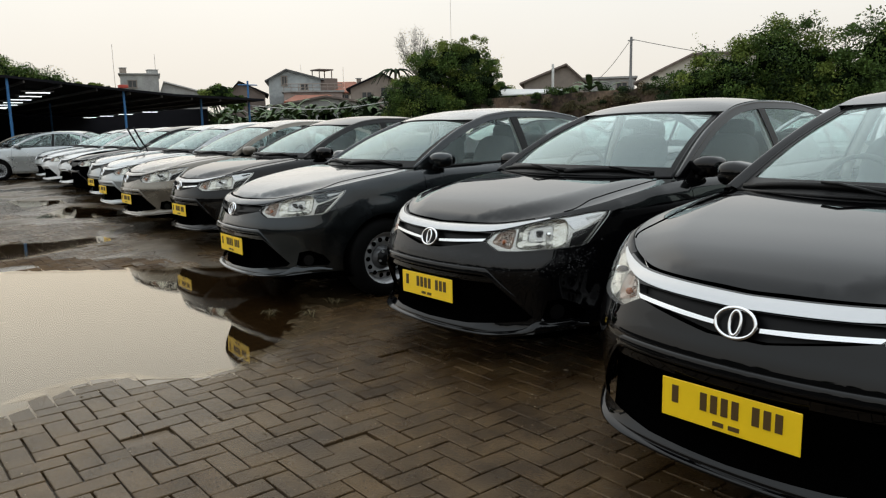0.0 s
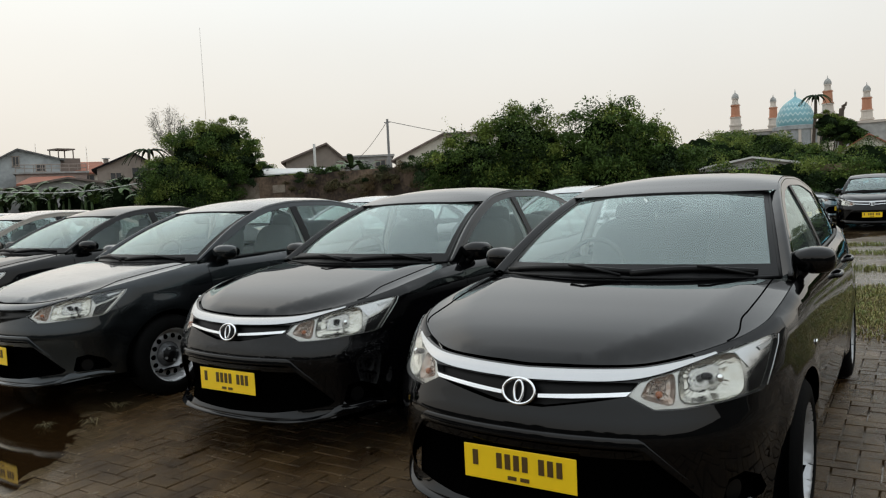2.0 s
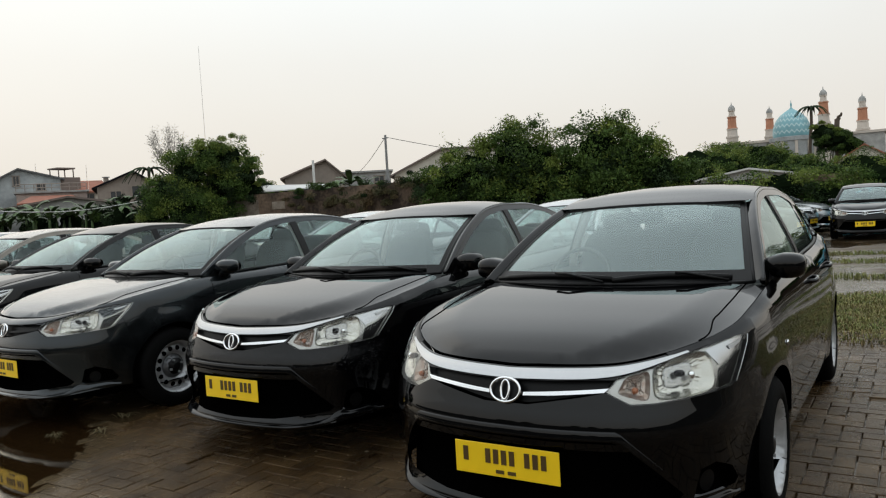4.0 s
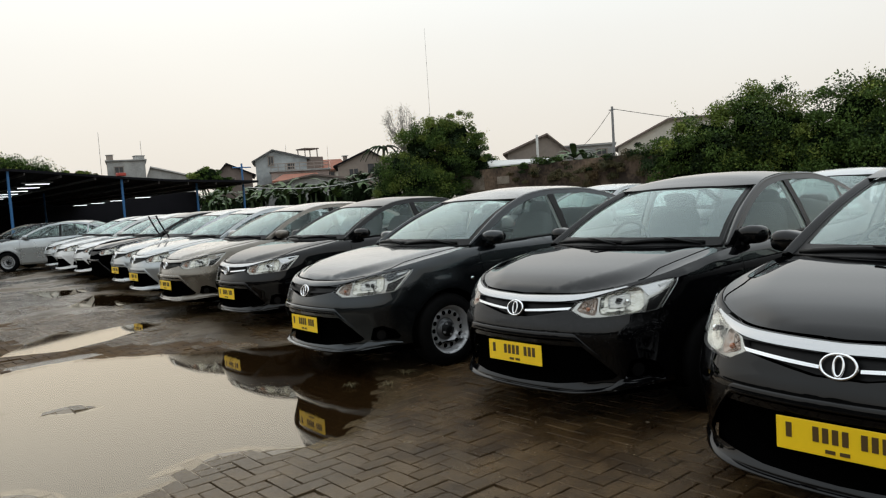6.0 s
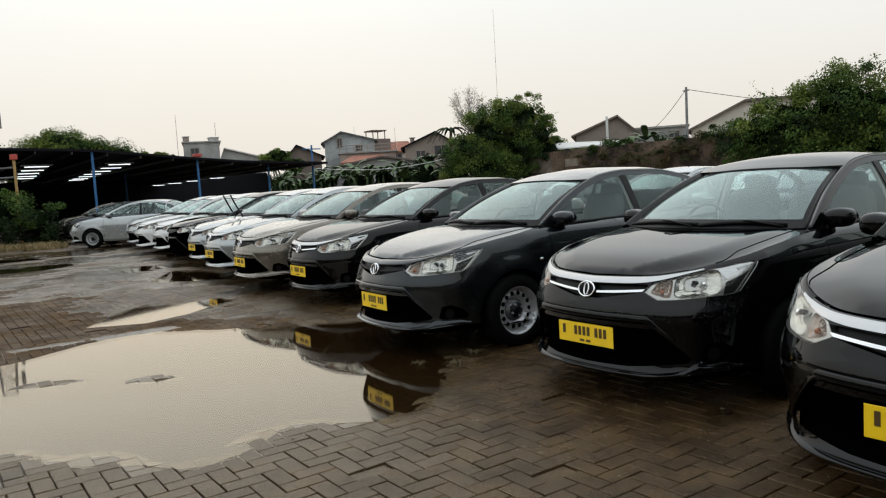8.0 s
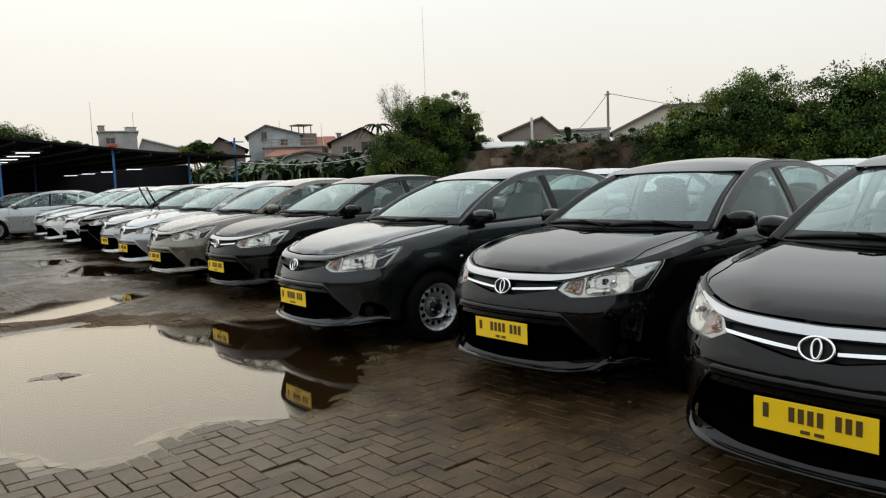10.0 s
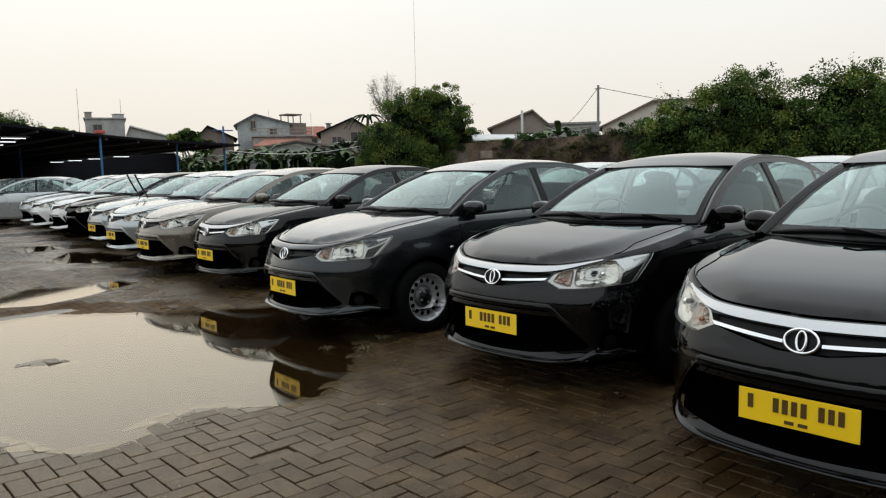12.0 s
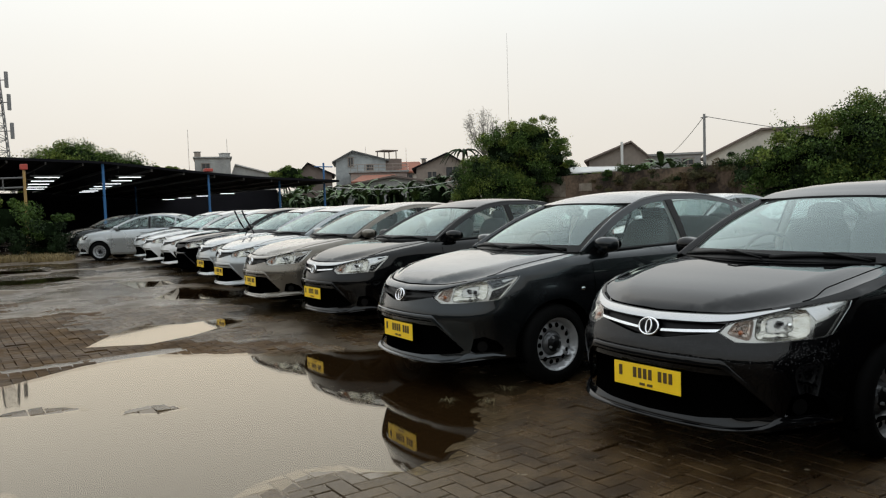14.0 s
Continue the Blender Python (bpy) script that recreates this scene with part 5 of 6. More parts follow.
# near-black cores that stand for the shade inside crowns and hedges
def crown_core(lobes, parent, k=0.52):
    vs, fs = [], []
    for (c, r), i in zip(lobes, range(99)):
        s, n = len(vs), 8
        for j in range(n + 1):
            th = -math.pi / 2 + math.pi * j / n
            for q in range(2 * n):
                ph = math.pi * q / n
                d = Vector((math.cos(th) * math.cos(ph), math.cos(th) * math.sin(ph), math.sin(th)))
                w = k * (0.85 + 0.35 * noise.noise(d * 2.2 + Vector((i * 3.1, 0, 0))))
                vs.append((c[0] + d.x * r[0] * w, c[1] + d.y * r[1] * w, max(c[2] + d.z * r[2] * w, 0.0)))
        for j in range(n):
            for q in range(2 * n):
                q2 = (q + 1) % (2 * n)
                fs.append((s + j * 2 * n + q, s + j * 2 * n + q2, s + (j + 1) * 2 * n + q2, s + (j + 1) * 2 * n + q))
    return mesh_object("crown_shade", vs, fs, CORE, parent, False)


def limb(name, a, b, r0, r1, parent, seed=0, mat=None, bendy=0.12):
    rnd = random.Random(seed)
    a, b = Vector(a), Vector(b)
    pts, rr = [], []
    for k in range(7):
        t = k / 6
        p = a.lerp(b, t) + Vector((rnd.uniform(-1, 1), rnd.uniform(-1, 1), 0)) * bendy * math.sin(math.pi * t)
        pts.append(p)
        rr.append(r0 + (r1 - r0) * t)
    return swept(name, pts, rr, mat or BARK, parent, 7)


def tree(lab, base, lobes, count, size, mat, seed, trunk_r=0.18, extra=None, core=0.52):
    root = empty("tree", lab, "tree")
    top = max(lobes, key=lambda q: q[0][2])[0]
    limb("trunk", (base[0], base[1], 0), (base[0] * 0.5 + top[0] * 0.5, base[1] * 0.5 + top[1] * 0.5, top[2] * 0.55), trunk_r, trunk_r * 0.6, root, seed)
    for i, (c, r) in enumerate(lobes[:6]):
        limb("limb", (base[0], base[1], max(0.3, c[2] * 0.35)), c, trunk_r * 0.55, trunk_r * 0.12, root, seed + i)
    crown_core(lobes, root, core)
    # without extra, the lighter mix has the far trees' haze in its colour
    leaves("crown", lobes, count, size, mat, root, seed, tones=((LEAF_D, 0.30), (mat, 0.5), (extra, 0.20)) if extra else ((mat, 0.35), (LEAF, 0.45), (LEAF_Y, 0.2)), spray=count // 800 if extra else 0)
    return root


def polar(az, d):
    """A place seen from the yard's near corner, at so many degrees left of straight on."""
    return 1.3 - d * math.sin(radians(az)), 0.2 + d * math.cos(radians(az))


def around(d, rows):
    """Crown lobes at the distance d: bearing, height, radius."""
    return [((*polar(az, d), z), (r, r, r * 0.92)) for az, z, r in rows]


tree("broad green tree at the end of the block wall", polar(49.6, 41), around(41, [(50.7, 4.1, 1.75), (47.9, 4.75, 1.35), (49.3, 4.9, 1.35), (52.5, 3.1, 1.35), (46.9, 3.7, 1.2), (51.2, 2.0, 2.1), (53.1, 1.7, 1.2), (48.4, 3.4, 1.5), (49.6, 2.2, 1.7), (46.2, 3.0, 0.8)]), 100000, 0.100, LEAF, 11, 0.20, LEAF_Y)
bare = empty("bare_tree", "thin leafless grey tree behind the green tree", "tree")
rb = random.Random(5)
bx, by = polar(52.0, 46)
limb("trunk", (bx, by, 0), (bx, by, 4.9), 0.13, 0.07, bare, 2, TWIG)
bm = bmesh.new()
fork, middle = Vector((bx, by, 4.4)), Vector((bx, by, 6.05))
for k in range(30):
    d = Vector((rb.gauss(0, 1), rb.gauss(0, 1), rb.gauss(0.25, 0.9))).normalized()
    q = middle + d * rb.uniform(0.85, 1.25)
    elbow = fork.lerp(q, rb.uniform(0.4, 0.6)) + Vector((d.x, d.y, 0)) * 0.15
    add_rod(bm, fork, elbow, 0.026, 0.014, 5)
    add_rod(bm, elbow, q, 0.014, 0.007, 5)
    for j in range(46):
        m = elbow.lerp(q, rb.uniform(0.45, 1)) + Vector((rb.gauss(0, 0.13), rb.gauss(0, 0.13), rb.gauss(0, 0.13)))
        add_rod(bm, m, m + Vector((rb.gauss(0, 1), rb.gauss(0, 1), rb.gauss(0.2, 1))).normalized() * rb.uniform(0.10, 0.28), 0.008, 0.006, 3)
part("branch_mass", bm, TWIG, bare)
tree("vine-covered green tree over the back wall", polar(27.0, 30), around(30, [(26.2, 3.45, 1.62), (24.2, 3.1, 1.42), (29.2, 2.85, 1.58), (31.2, 2.55, 1.3), (27.8, 1.5, 1.9), (24.6, 1.5, 1.9), (31.4, 1.2, 1.2), (32.1, 2.3, 0.6)]), 80000, 0.098, LEAF, 21, 0.16, LEAF_Y)
tree("dense green tree with hanging creepers by the wall", polar(19.0, 29), around(29, [(19.8, 3.3, 1.6), (21.9, 2.5, 1.25), (17.6, 2.95, 1.42), (15.4, 2.3, 1.3), (18.6, 1.5, 2.0), (21.6, 1.3, 1.5), (14.0, 1.4, 1.1)]), 76000, 0.098, LEAF, 31, 0.16, LEAF_Y)
for k, (az, d, h) in enumerate(((40.9, 38.5, 2.6), (40.1, 39, 2.75), (39.0, 39.2, 2.9), (38.1, 39.4, 2.6))):
    BANANAS.append((*polar(az, d), h))
post2 = empty("white_post", "pale upright post behind the wall", "post")
bm = bmesh.new()
add_rod(bm, (*polar(41.78, 42), 0), (*polar(41.78, 42), 4.55), 0.07, seg=8)
part("post_shaft", bm, SHEET, post2)
hedge = empty("hedge", "creeper hedge grown over the back wall", "hedge")
hl = [((x, 27.7, 1.35 + 0.22 * math.sin(x * 1.7)), (1.5, 0.8, 0.9)) for x in np.arange(-5.2, 8.5, 1.5)]
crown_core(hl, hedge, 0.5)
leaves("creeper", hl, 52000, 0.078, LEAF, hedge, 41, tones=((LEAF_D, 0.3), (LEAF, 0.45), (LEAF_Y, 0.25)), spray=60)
vines = empty("wall_vines", "dry brown-green creeper hanging on the wall top", "creeper")
vl = [((x, 28.05, 2.42 + 0.16 * math.sin(x * 1.3)), (1.2, 0.4, 0.66 + 0.18 * math.sin(x * 2.1))) for x in np.arange(-24.5, -6.5, 1.0)]
DRY = material("dry_creeper", (0.11, 0.068, 0.030), 0.8, var=0.5, scale=1.2, rand=0.4, col2=(0.05, 0.06, 0.02))
leaves("creeper", vl, 40000, 0.080, DRY, vines, 51, droop=0.6, tones=((DRY, 0.55), (LEAF_D, 0.30), (LEAF, 0.15)))
# trees behind the canopy and beyond the wall
def far_tree(az, d, top, w, seed, mat=LEAF_D, lab="distant dark green tree behind the yard"):
    x, y = polar(az, d)
    rnd = random.Random(seed)
    lobes = []
    for k in range(5):
        a = rnd.uniform(-0.5, 0.5) * w
        r = w * rnd.uniform(0.26, 0.40)
        h = top - r * 0.75 - abs(a) / w * top * 0.45
        lobes.append(((x + a * math.cos(radians(az)), y + a * math.sin(radians(az)), h), (r, r, r * 0.75)))
    tree(lab, (x, y), lobes, 18000 if w < 10 else 64000, max(0.12, d * 0.0022), mat, seed, 0.25, core=0.80)


far_tree(81.0, 80, 8.9, 12, 61)
far_tree(77.6, 85, 7.5, 5, 62)
far_tree(76.0, 90, 7.2, 4, 63)
far_tree(75.0, 88, 7.0, 4, 64)
far_tree(66.9, 70, 5.7, 3.6, 65, LEAF, "round green tree between the houses")
far_tree(46.0, 55, 4.7, 5, 66)
far_tree(15.0, 75, 5.6, 7, 67)
far_tree(13.0, 85, 6.8, 8, 68)
far_tree(10.6, 100, 8.4, 12, 69)
far_tree(5.0, 100, 9.4, 6, 70)
far_tree(1.2, 70, 4.8, 9, 71)
far_tree(-1.0, 60, 4.8, 8, 72, LEAF)
far_tree(6.5, 90, 5.2, 8, 73, LEAF)
rb = random.Random(8)
for k in range(38):
    # banana plants between the canopy and the broad tree
    t = k / 33
    x, y, h = -55 + 20 * t + rb.uniform(-0.8, 0.8), 24.5 + 3.5 * t + rb.uniform(-1.0, 1.0), rb.uniform(1.7, 2.7)
    if k >= 34:
        x, y, h = BANANAS[k - 34]
    root = empty("banana_plant", "banana plant with broad arching green leaves", "plant", "banana plants by the houses")
    limb("stem", (x, y, 0), (x, y, h), 0.12, 0.07, root, k, LEAF_B, 0.03)
    for j in range(8):
        a, ln, up = j * 0.785 + rb.uniform(-0.3, 0.3), rb.uniform(0.9, 1.5), rb.uniform(0.7, 1.5)
        vs, fs = [], []
        for i in range(7):
            q = i / 6
            r0 = Vector((x + math.cos(a) * ln * q * 0.85, y + math.sin(a) * ln * q * 0.85, h + ln * (up * q - 0.95 * q * q) + 0.1))
            w = 0.17 * math.sin(math.pi * min(q * 0.9 + 0.08, 1)) ** 0.7
            sd = Vector((-math.sin(a), math.cos(a), 0))
            vs += [r0 - sd * w - Vector((0, 0, w * 0.3)), r0, r0 + sd * w - Vector((0, 0, w * 0.3))]
        for i in range(6):
            fs += [(3 * i, 3 * i + 1, 3 * i + 4, 3 * i + 3), (3 * i + 1, 3 * i + 2, 3 * i + 5, 3 * i + 4)]
        mesh_object("leaf", vs, fs, LEAF_B, root)
under = empty("undergrowth", "low dark green undergrowth below the banana plants", "bushes", kind="stuff")
ul = [((-56 + 1.6 * k, 26.5 + 0.13 * k, 0.6), (1.3, 0.9, 0.85 + 0.2 * math.sin(k * 2.3))) for k in range(17)]
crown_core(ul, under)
leaves("undergrowth_leaves", ul, 16000, 0.16, LEAF, under, 81, tones=((LEAF_D, 0.5), (LEAF, 0.5)))
back = empty("thicket", "dark thicket behind the canopy", "bushes", kind="stuff")
bl = [((-66 + 2.0 * k, 27.5 + 0.4 * math.sin(k * 1.7), 1.7), (1.7, 1.2, 2.0 + 0.4 * math.sin(k * 2.9))) for k in range(16)]
crown_core(bl, back)
leaves("thicket_leaves", bl, 16000, 0.17, LEAF_D, back, 82, tones=((LEAF_D, 0.8), (LEAF, 0.2)))
# trees behind the camera close the yard
for k, (x, y, h) in enumerate(((-22, -24, 5.5), (-13, -26, 6.5), (-6, -24, 5.0), (1, -27, 7.0), (8, -24, 5.5), (15, -22, 6.0))):
    lobes = [((x + 2.2 * math.cos(q * 2.1), y + 1.2 * math.sin(q * 2.1), h - 1.6 - 0.5 * q), (2.2, 1.6, 1.5)) for q in range(4)]
    tree("green tree beyond the front wall of the yard", (x, y), lobes, 5000, 0.3, LEAF_D, 200 + k, 0.2)

# ---- canopy ----
canopy = empty("canopy", "long dark sheet-metal parking canopy on blue posts", "canopy", kind="structure")
edge = [(1.2, 3.82), (3.6, 3.74), (6.4, 3.64), (10.7, 3.20), (13.0, 3.00), (17.2, 2.82)]
vs, fs = [], []
for y, z in edge:
    vs += [(-32.3, y, z), (-64, y, z + 0.05), (-32.3, y, z - 0.10), (-64, y, z - 0.10)]
for i in range(len(edge) - 1):
    s = 4 * i
    fs += [(s, s + 4, s + 5, s + 1), (s + 2, s + 3, s + 7, s + 6), (s, s + 2, s + 6, s + 4), (s + 1, s + 5, s + 7, s + 3)]
fs += [(0, 1, 3, 2), (4 * len(edge) - 4, 4 * len(edge) - 2, 4 * len(edge) - 1, 4 * len(edge) - 3)]
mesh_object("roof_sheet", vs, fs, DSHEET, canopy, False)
for y, z, x in ((6.4, 3.6, -32.5), (10.8, 3.16, -32.6), (14.5, 2.9, -33.4), (17.0, 2.8, -33.6), (3.0, 3.7, -44), (10.6, 3.18, -46)):
    bm = bmesh.new()
    add_rod(bm, (x, y, 0), (x, y, z - 0.03), 0.055, seg=10)
    add_box(bm, (x, y, 0.03), (0.3, 0.3, 0.06))
    part("post", bm, BLUEP, canopy, "blue painted steel post")
box("post_cap", (-32.6, 10.8, 3.30), (0.35, 0.35, 0.14), REDP, canopy, 0.02, "small red cap on the canopy edge")
bm = bmesh.new()
add_rod(bm, (-33.6, 17.0, 2.75), (-33.6, 17.0, 3.75), 0.05, seg=8)
add_rod(bm, (-33.6, 16.5, 3.55), (-33.6, 17.5, 3.55), 0.03, seg=6)
part("post_top", bm, BLUEP, canopy, "pale blue post end above the roof")
for k in range(12):
    y = 1.6 + k * 1.35
    z = float(np.interp(y, [e[0] for e in edge], [e[1] for e in edge])) - 0.16
    box("purlin", (-48, y, z), (31, 0.06, 0.10), METALD, canopy)
# near-black sheets added so that the space under the roof looks dark
tagged(box("wall_canopy_back", (-64.2, 13.5, 1.7), (0.25, 27, 3.4), DSHEET), "near-black sheet added for the dark at the canopy's back", "wall", kind="structure")
tagged(box("wall_canopy_side", (-48, 0.9, 1.8), (32, 0.25, 3.6), DSHEET), "near-black sheet added for the dark at the canopy's side", "wall", kind="structure")
TUBE = glow("tube_light", (0.92, 0.97, 1.0), 3.0)
for x, y in ((-33.2, 4.4), (-36.4, 4.6), (-39.6, 4.8), (-43.0, 5.1), (-46.0, 5.3), (-50, 8.8), (-46.5, 8.6), (-43.2, 8.3), (-39.8, 8.1), (-36.4, 7.9), (-33.2, 7.6), (-52.0, 8.9), (-50.5, 16.0), (-55.0, 16.0), (-59.5, 16.0), (-45.5, 16.0)):
    lamp = empty("tube_lamp", "lit white tube lamp hung under the canopy roof", "lamp", "tube lamps of the canopy")
    z = min(3.02, float(np.interp(y, [e[0] for e in edge], [e[1] for e in edge])) - 0.28)
    lamp.location = (x, y, z)
    bm = bmesh.new()
    add_rod(bm, (0, -0.45, 0), (0, 0.45, 0), 0.014, seg=8)
    part("tube", bm, TUBE, lamp)
    bm = bmesh.new()
    add_box(bm, (0, 0, 0.06), (0.10, 1.2, 0.05), None, 0.01)
    for s in (-0.45, 0.45):
        add_rod(bm, (0, s, 0.06), (0, s, 0.30), 0.006, seg=5)
    part("batten", bm, METALD, lamp)
gate = empty("gate_post", "rusty yellow gate post with a red cap", "post")
bm = bmesh.new()
add_rod(bm, (-30, 3.28, 0), (-30, 3.28, 3.15), 0.05, seg=10)
part("post", bm, YELLOWP, gate)
box("cap", (-30, 3.28, 3.24), (0.24, 0.24, 0.2), REDP, gate, 0.02)
bm = bmesh.new()
for z in (2.5, 2.85):
    add_rod(bm, (-30, 3.28, z), (-30, 0.6, z - 0.1), 0.035, seg=6)
for k in range(4):
    add_rod(bm, (-30, 2.6 - 0.6 * k, 2.4), (-30, 2.6 - 0.6 * k, 2.83), 0.025, seg=6)
part("rail", bm, METALD, gate)
bush = empty("bush", "leafy bush round the yellow gate post", "bush")
bl = [((-29.0, 2.5, 1.15), (1.1, 1.1, 1.25)), ((-29.1, 3.8, 0.75), (1.1, 0.9, 0.9)), ((-29.4, 1.0, 1.5), (1.3, 1.3, 1.5))]
crown_core(bl, bush)
leaves("bush_leaves", bl, 18000, 0.085, LEAF, bush, 91, tones=((LEAF_D, 0.6), (LEAF, 0.32), (LEAF_Y, 0.08)))


# ---- houses ----
def house(lab, az0, az1, d, wall_h, ridge_h, wall, roofm, ridge_at=0.5, windows=(), flat=False, deep=7.0, slope=False, far_h=None):
    """A house between two bearings: walls, a gable roof facing the yard, windows with panes."""
    root = empty("house", lab, "house")
    a, b = Vector((*polar(az0, d), 0)), Vector((*polar(az1, d), 0))
    ux = (b - a).normalized()
    uy = Vector((0, 0, 1)).cross(ux)
    if uy.dot(Vector((*polar((az0 + az1) / 2, 1), 0)) - Vector((1.3, 0.2, 0))) < 0:
        uy = -uy
    w = (b - a).length
    P3 = lambda s, t, z: a + ux * s + uy * t + Vector((0, 0, z))
    r = w * ridge_at
    front = [P3(0, 0, 0), P3(w, 0, 0), P3(w, 0, far_h or wall_h), P3(r, 0, wall_h if flat or slope else ridge_h), P3(0, 0, wall_h)]
    back = [p + uy * deep for p in front]
    vs = front + back
    mesh_object("wall", vs, [(0, 1, 2, 3, 4), (9, 8, 7, 6, 5), (1, 6, 7, 2), (0, 4, 9, 5)], wall, root, False)
    o, th = 0.35, 0.14
    if slope:
        # the roof plane looks at the yard, in sheets
        n = max(2, int(w / 1.1))
        for k in range(n):
            s0, s1 = -o + (w + 2 * o) * k / n + 0.02, -o + (w + 2 * o) * (k + 1) / n
            q = [P3(s0, -o, wall_h - 0.1), P3(s1, -o, wall_h - 0.1), P3(w / 2 + (s1 - w / 2) * 0.62, deep / 2, ridge_h), P3(w / 2 + (s0 - w / 2) * 0.62, deep / 2, ridge_h)]
            vs = q + [p + Vector((0, 0, th)) for p in q]
            mesh_object("roof_sheet", vs, [(3, 2, 1, 0), (4, 5, 6, 7), (0, 1, 5, 4), (2, 3, 7, 6), (1, 2, 6, 5), (3, 0, 4, 7)], roofm, root, False)
    elif flat:
        bm = bmesh.new()
        rot = Matrix((ux, uy, Vector((0, 0, 1)))).transposed()
        add_box(bm, P3(w / 2, deep / 2, wall_h + th / 2), (w + 0.4, deep + 0.4, th), rot)
        part("roof", bm, roofm, root)
    else:
        for s0, z0, s1, z1 in ((-o, wall_h - o * (ridge_h - wall_h) / max(r, 0.1), r, ridge_h), (r, ridge_h, w + o, (far_h or wall_h) - o * (ridge_h - (far_h or wall_h)) / max(w - r, 0.1))):
            q = [P3(s0, -o, z0), P3(s1, -o, z1), P3(s1, deep + o, z1), P3(s0, deep + o, z0)]
            vs = q + [p + Vector((0, 0, th)) for p in q]
            mesh_object("roof", vs, [(3, 2, 1, 0), (4, 5, 6, 7), (0, 1, 5, 4), (2, 3, 7, 6), (1, 2, 6, 5), (3, 0, 4, 7)], roofm, root, False)
    for s, z, ww, hh in windows:
        wn0 = new("window")
        wn0.parent = root
        rot = Matrix((ux, uy, Vector((0, 0, 1)))).transposed()
        bm = bmesh.new()
        add_box(bm, P3(s * w, -0.03, z), (ww, 0.10, hh), rot)
        part("pane", bm, GLASSD, wn0)
        bm = bmesh.new()
        for dx, dz, sx, sz in ((0, hh / 2, ww + 0.16, 0.08), (0, -hh / 2, ww + 0.16, 0.08), (ww / 2, 0, 0.08, hh), (-ww / 2, 0, 0.08, hh), (0, 0, 0.05, hh)):
            add_box(bm, P3(s * w + dx, -0.06, z + dz), (sx, 0.12, sz), rot)
        part("frame", bm, BROWNP, wn0)
    return root, P3, w


house("small pale roof building with a flat top behind the canopy", 73.5, 71.0, 92, 7.95, 8, CEMENT, CEMENT, flat=True, windows=((0.3, 6.9, 0.9, 0.8),))
house("low grey gable roof beside the flat building", 71.0, 67.8, 92, 5.8, 7.1, CEMENT, SHEET, 0.1)
house("dark-roofed brick house behind the canopy", 66.2, 63.6, 75, 4.9, 6.0, BROWNROOF, DSHEET, 0.3, ((0.4, 4.3, 0.8, 0.7),))
hr, P3, w = house("blue-grey two-storey house with gable front", 63.3, 59.5, 75, 6.2, 7.1, BLUEGREY, METALD, 0.34, ((0.30, 6.1, 0.5, 0.9), (0.68, 5.5, 0.7, 0.6)))
hb, P3, w = house("pink rooftop terrace with railing below the blue house", 62.2, 57.9, 70, 4.75, 4.9, PINK, CEMENT, flat=True, windows=((0.75, 3.8, 0.9, 0.7),))
bm = bmesh.new()
for s in np.linspace(0, w, 9):
    add_rod(bm, P3(s, 0, 4.8), P3(s, 0, 5.5), 0.03, seg=5)
add_rod(bm, P3(0, 0, 5.5), P3(w, 0, 5.5), 0.035, seg=5)
add_rod(bm, P3(0, 0, 5.2), P3(w, 0, 5.2), 0.03, seg=5)
part("railing", bm, BROWNP, hb)
house("low house with an orange tile roof below the terrace", 61.9, 58.3, 66, 3.75, 4.35, CREAM, TILE, 0.5, slope=True)
shel = empty("roof_shelter", "small flat shelter on thin posts on a roof", "shelter")
house("tile-roofed house beside the terrace", 59.0, 56.6, 76, 5.0, 6.1, CREAM, TILE, 0.5, ((0.5, 4.5, 0.9, 0.6),), slope=True)
c = Vector((*polar(59.4, 77), 0))
bm = bmesh.new()
add_box(bm, c + Vector((0, 0, 7.25)), (1.7, 1.7, 0.12))
for sx in (-1, 1):
    for sy in (-1, 1):
        add_rod(bm, c + Vector((sx * 0.7, sy * 0.7, 5.4)), c + Vector((sx * 0.7, sy * 0.7, 7.2)), 0.06, seg=6)
add_box(bm, c + Vector((0, 0, 3.2)), (2.2, 2.2, 6.4))
part("shelter_frame", bm, BROWNROOF, shel)
house("small grey house with a dark gable", 57.2, 53.2, 62, 4.6, 5.7, BROWNP, DSHEET, 0.6, ((0.3, 3.9, 0.8, 0.8), (0.7, 4.2, 1.2, 0.9)))
house("long low grey outbuilding behind the banana plants", 62.8, 55.2, 58, 3.1, 3.75, CEMENT, BROWNROOF, 0.5)
house("brown gabled house behind the wall", 44.1, 39.7, 58, 4.5, 5.7, BROWNP, BROWNROOF, 0.70, ((0.3, 3.7, 0.8, 0.6), (0.75, 3.7, 0.7, 0.6)))
house("grey flat-roofed building behind the wall", 40.6, 36.1, 60, 4.75, 5.0, CEMENT, CEMENT, flat=True, windows=((0.8, 4.2, 0.8, 0.5),))
house("cream warehouse with a sloped gable roof", 35.8, 27.0, 58, 4.3, 6.05, CREAM, BROWNROOF, 0.42, far_h=6.0)
shed = empty("lean_to_shed", "white sheet-metal lean-to roof just behind the wall", "shed")
q = [(-29.2, 28.6, 2.86), (-23.6, 28.6, 2.84), (-23.6, 30.2, 2.98), (-29.2, 30.2, 3.28)]
mesh_object("roof", q + [(a, b, c + 0.06) for a, b, c in q], [(3, 2, 1, 0), (4, 5, 6, 7), (0, 1, 5, 4), (2, 3, 7, 6), (1, 2, 6, 5), (3, 0, 4, 7)], SHEET, shed, False)
box("wall", (-26.4, 29.5, 1.40), (5.4, 1.2, 2.8), CEMENT, shed)
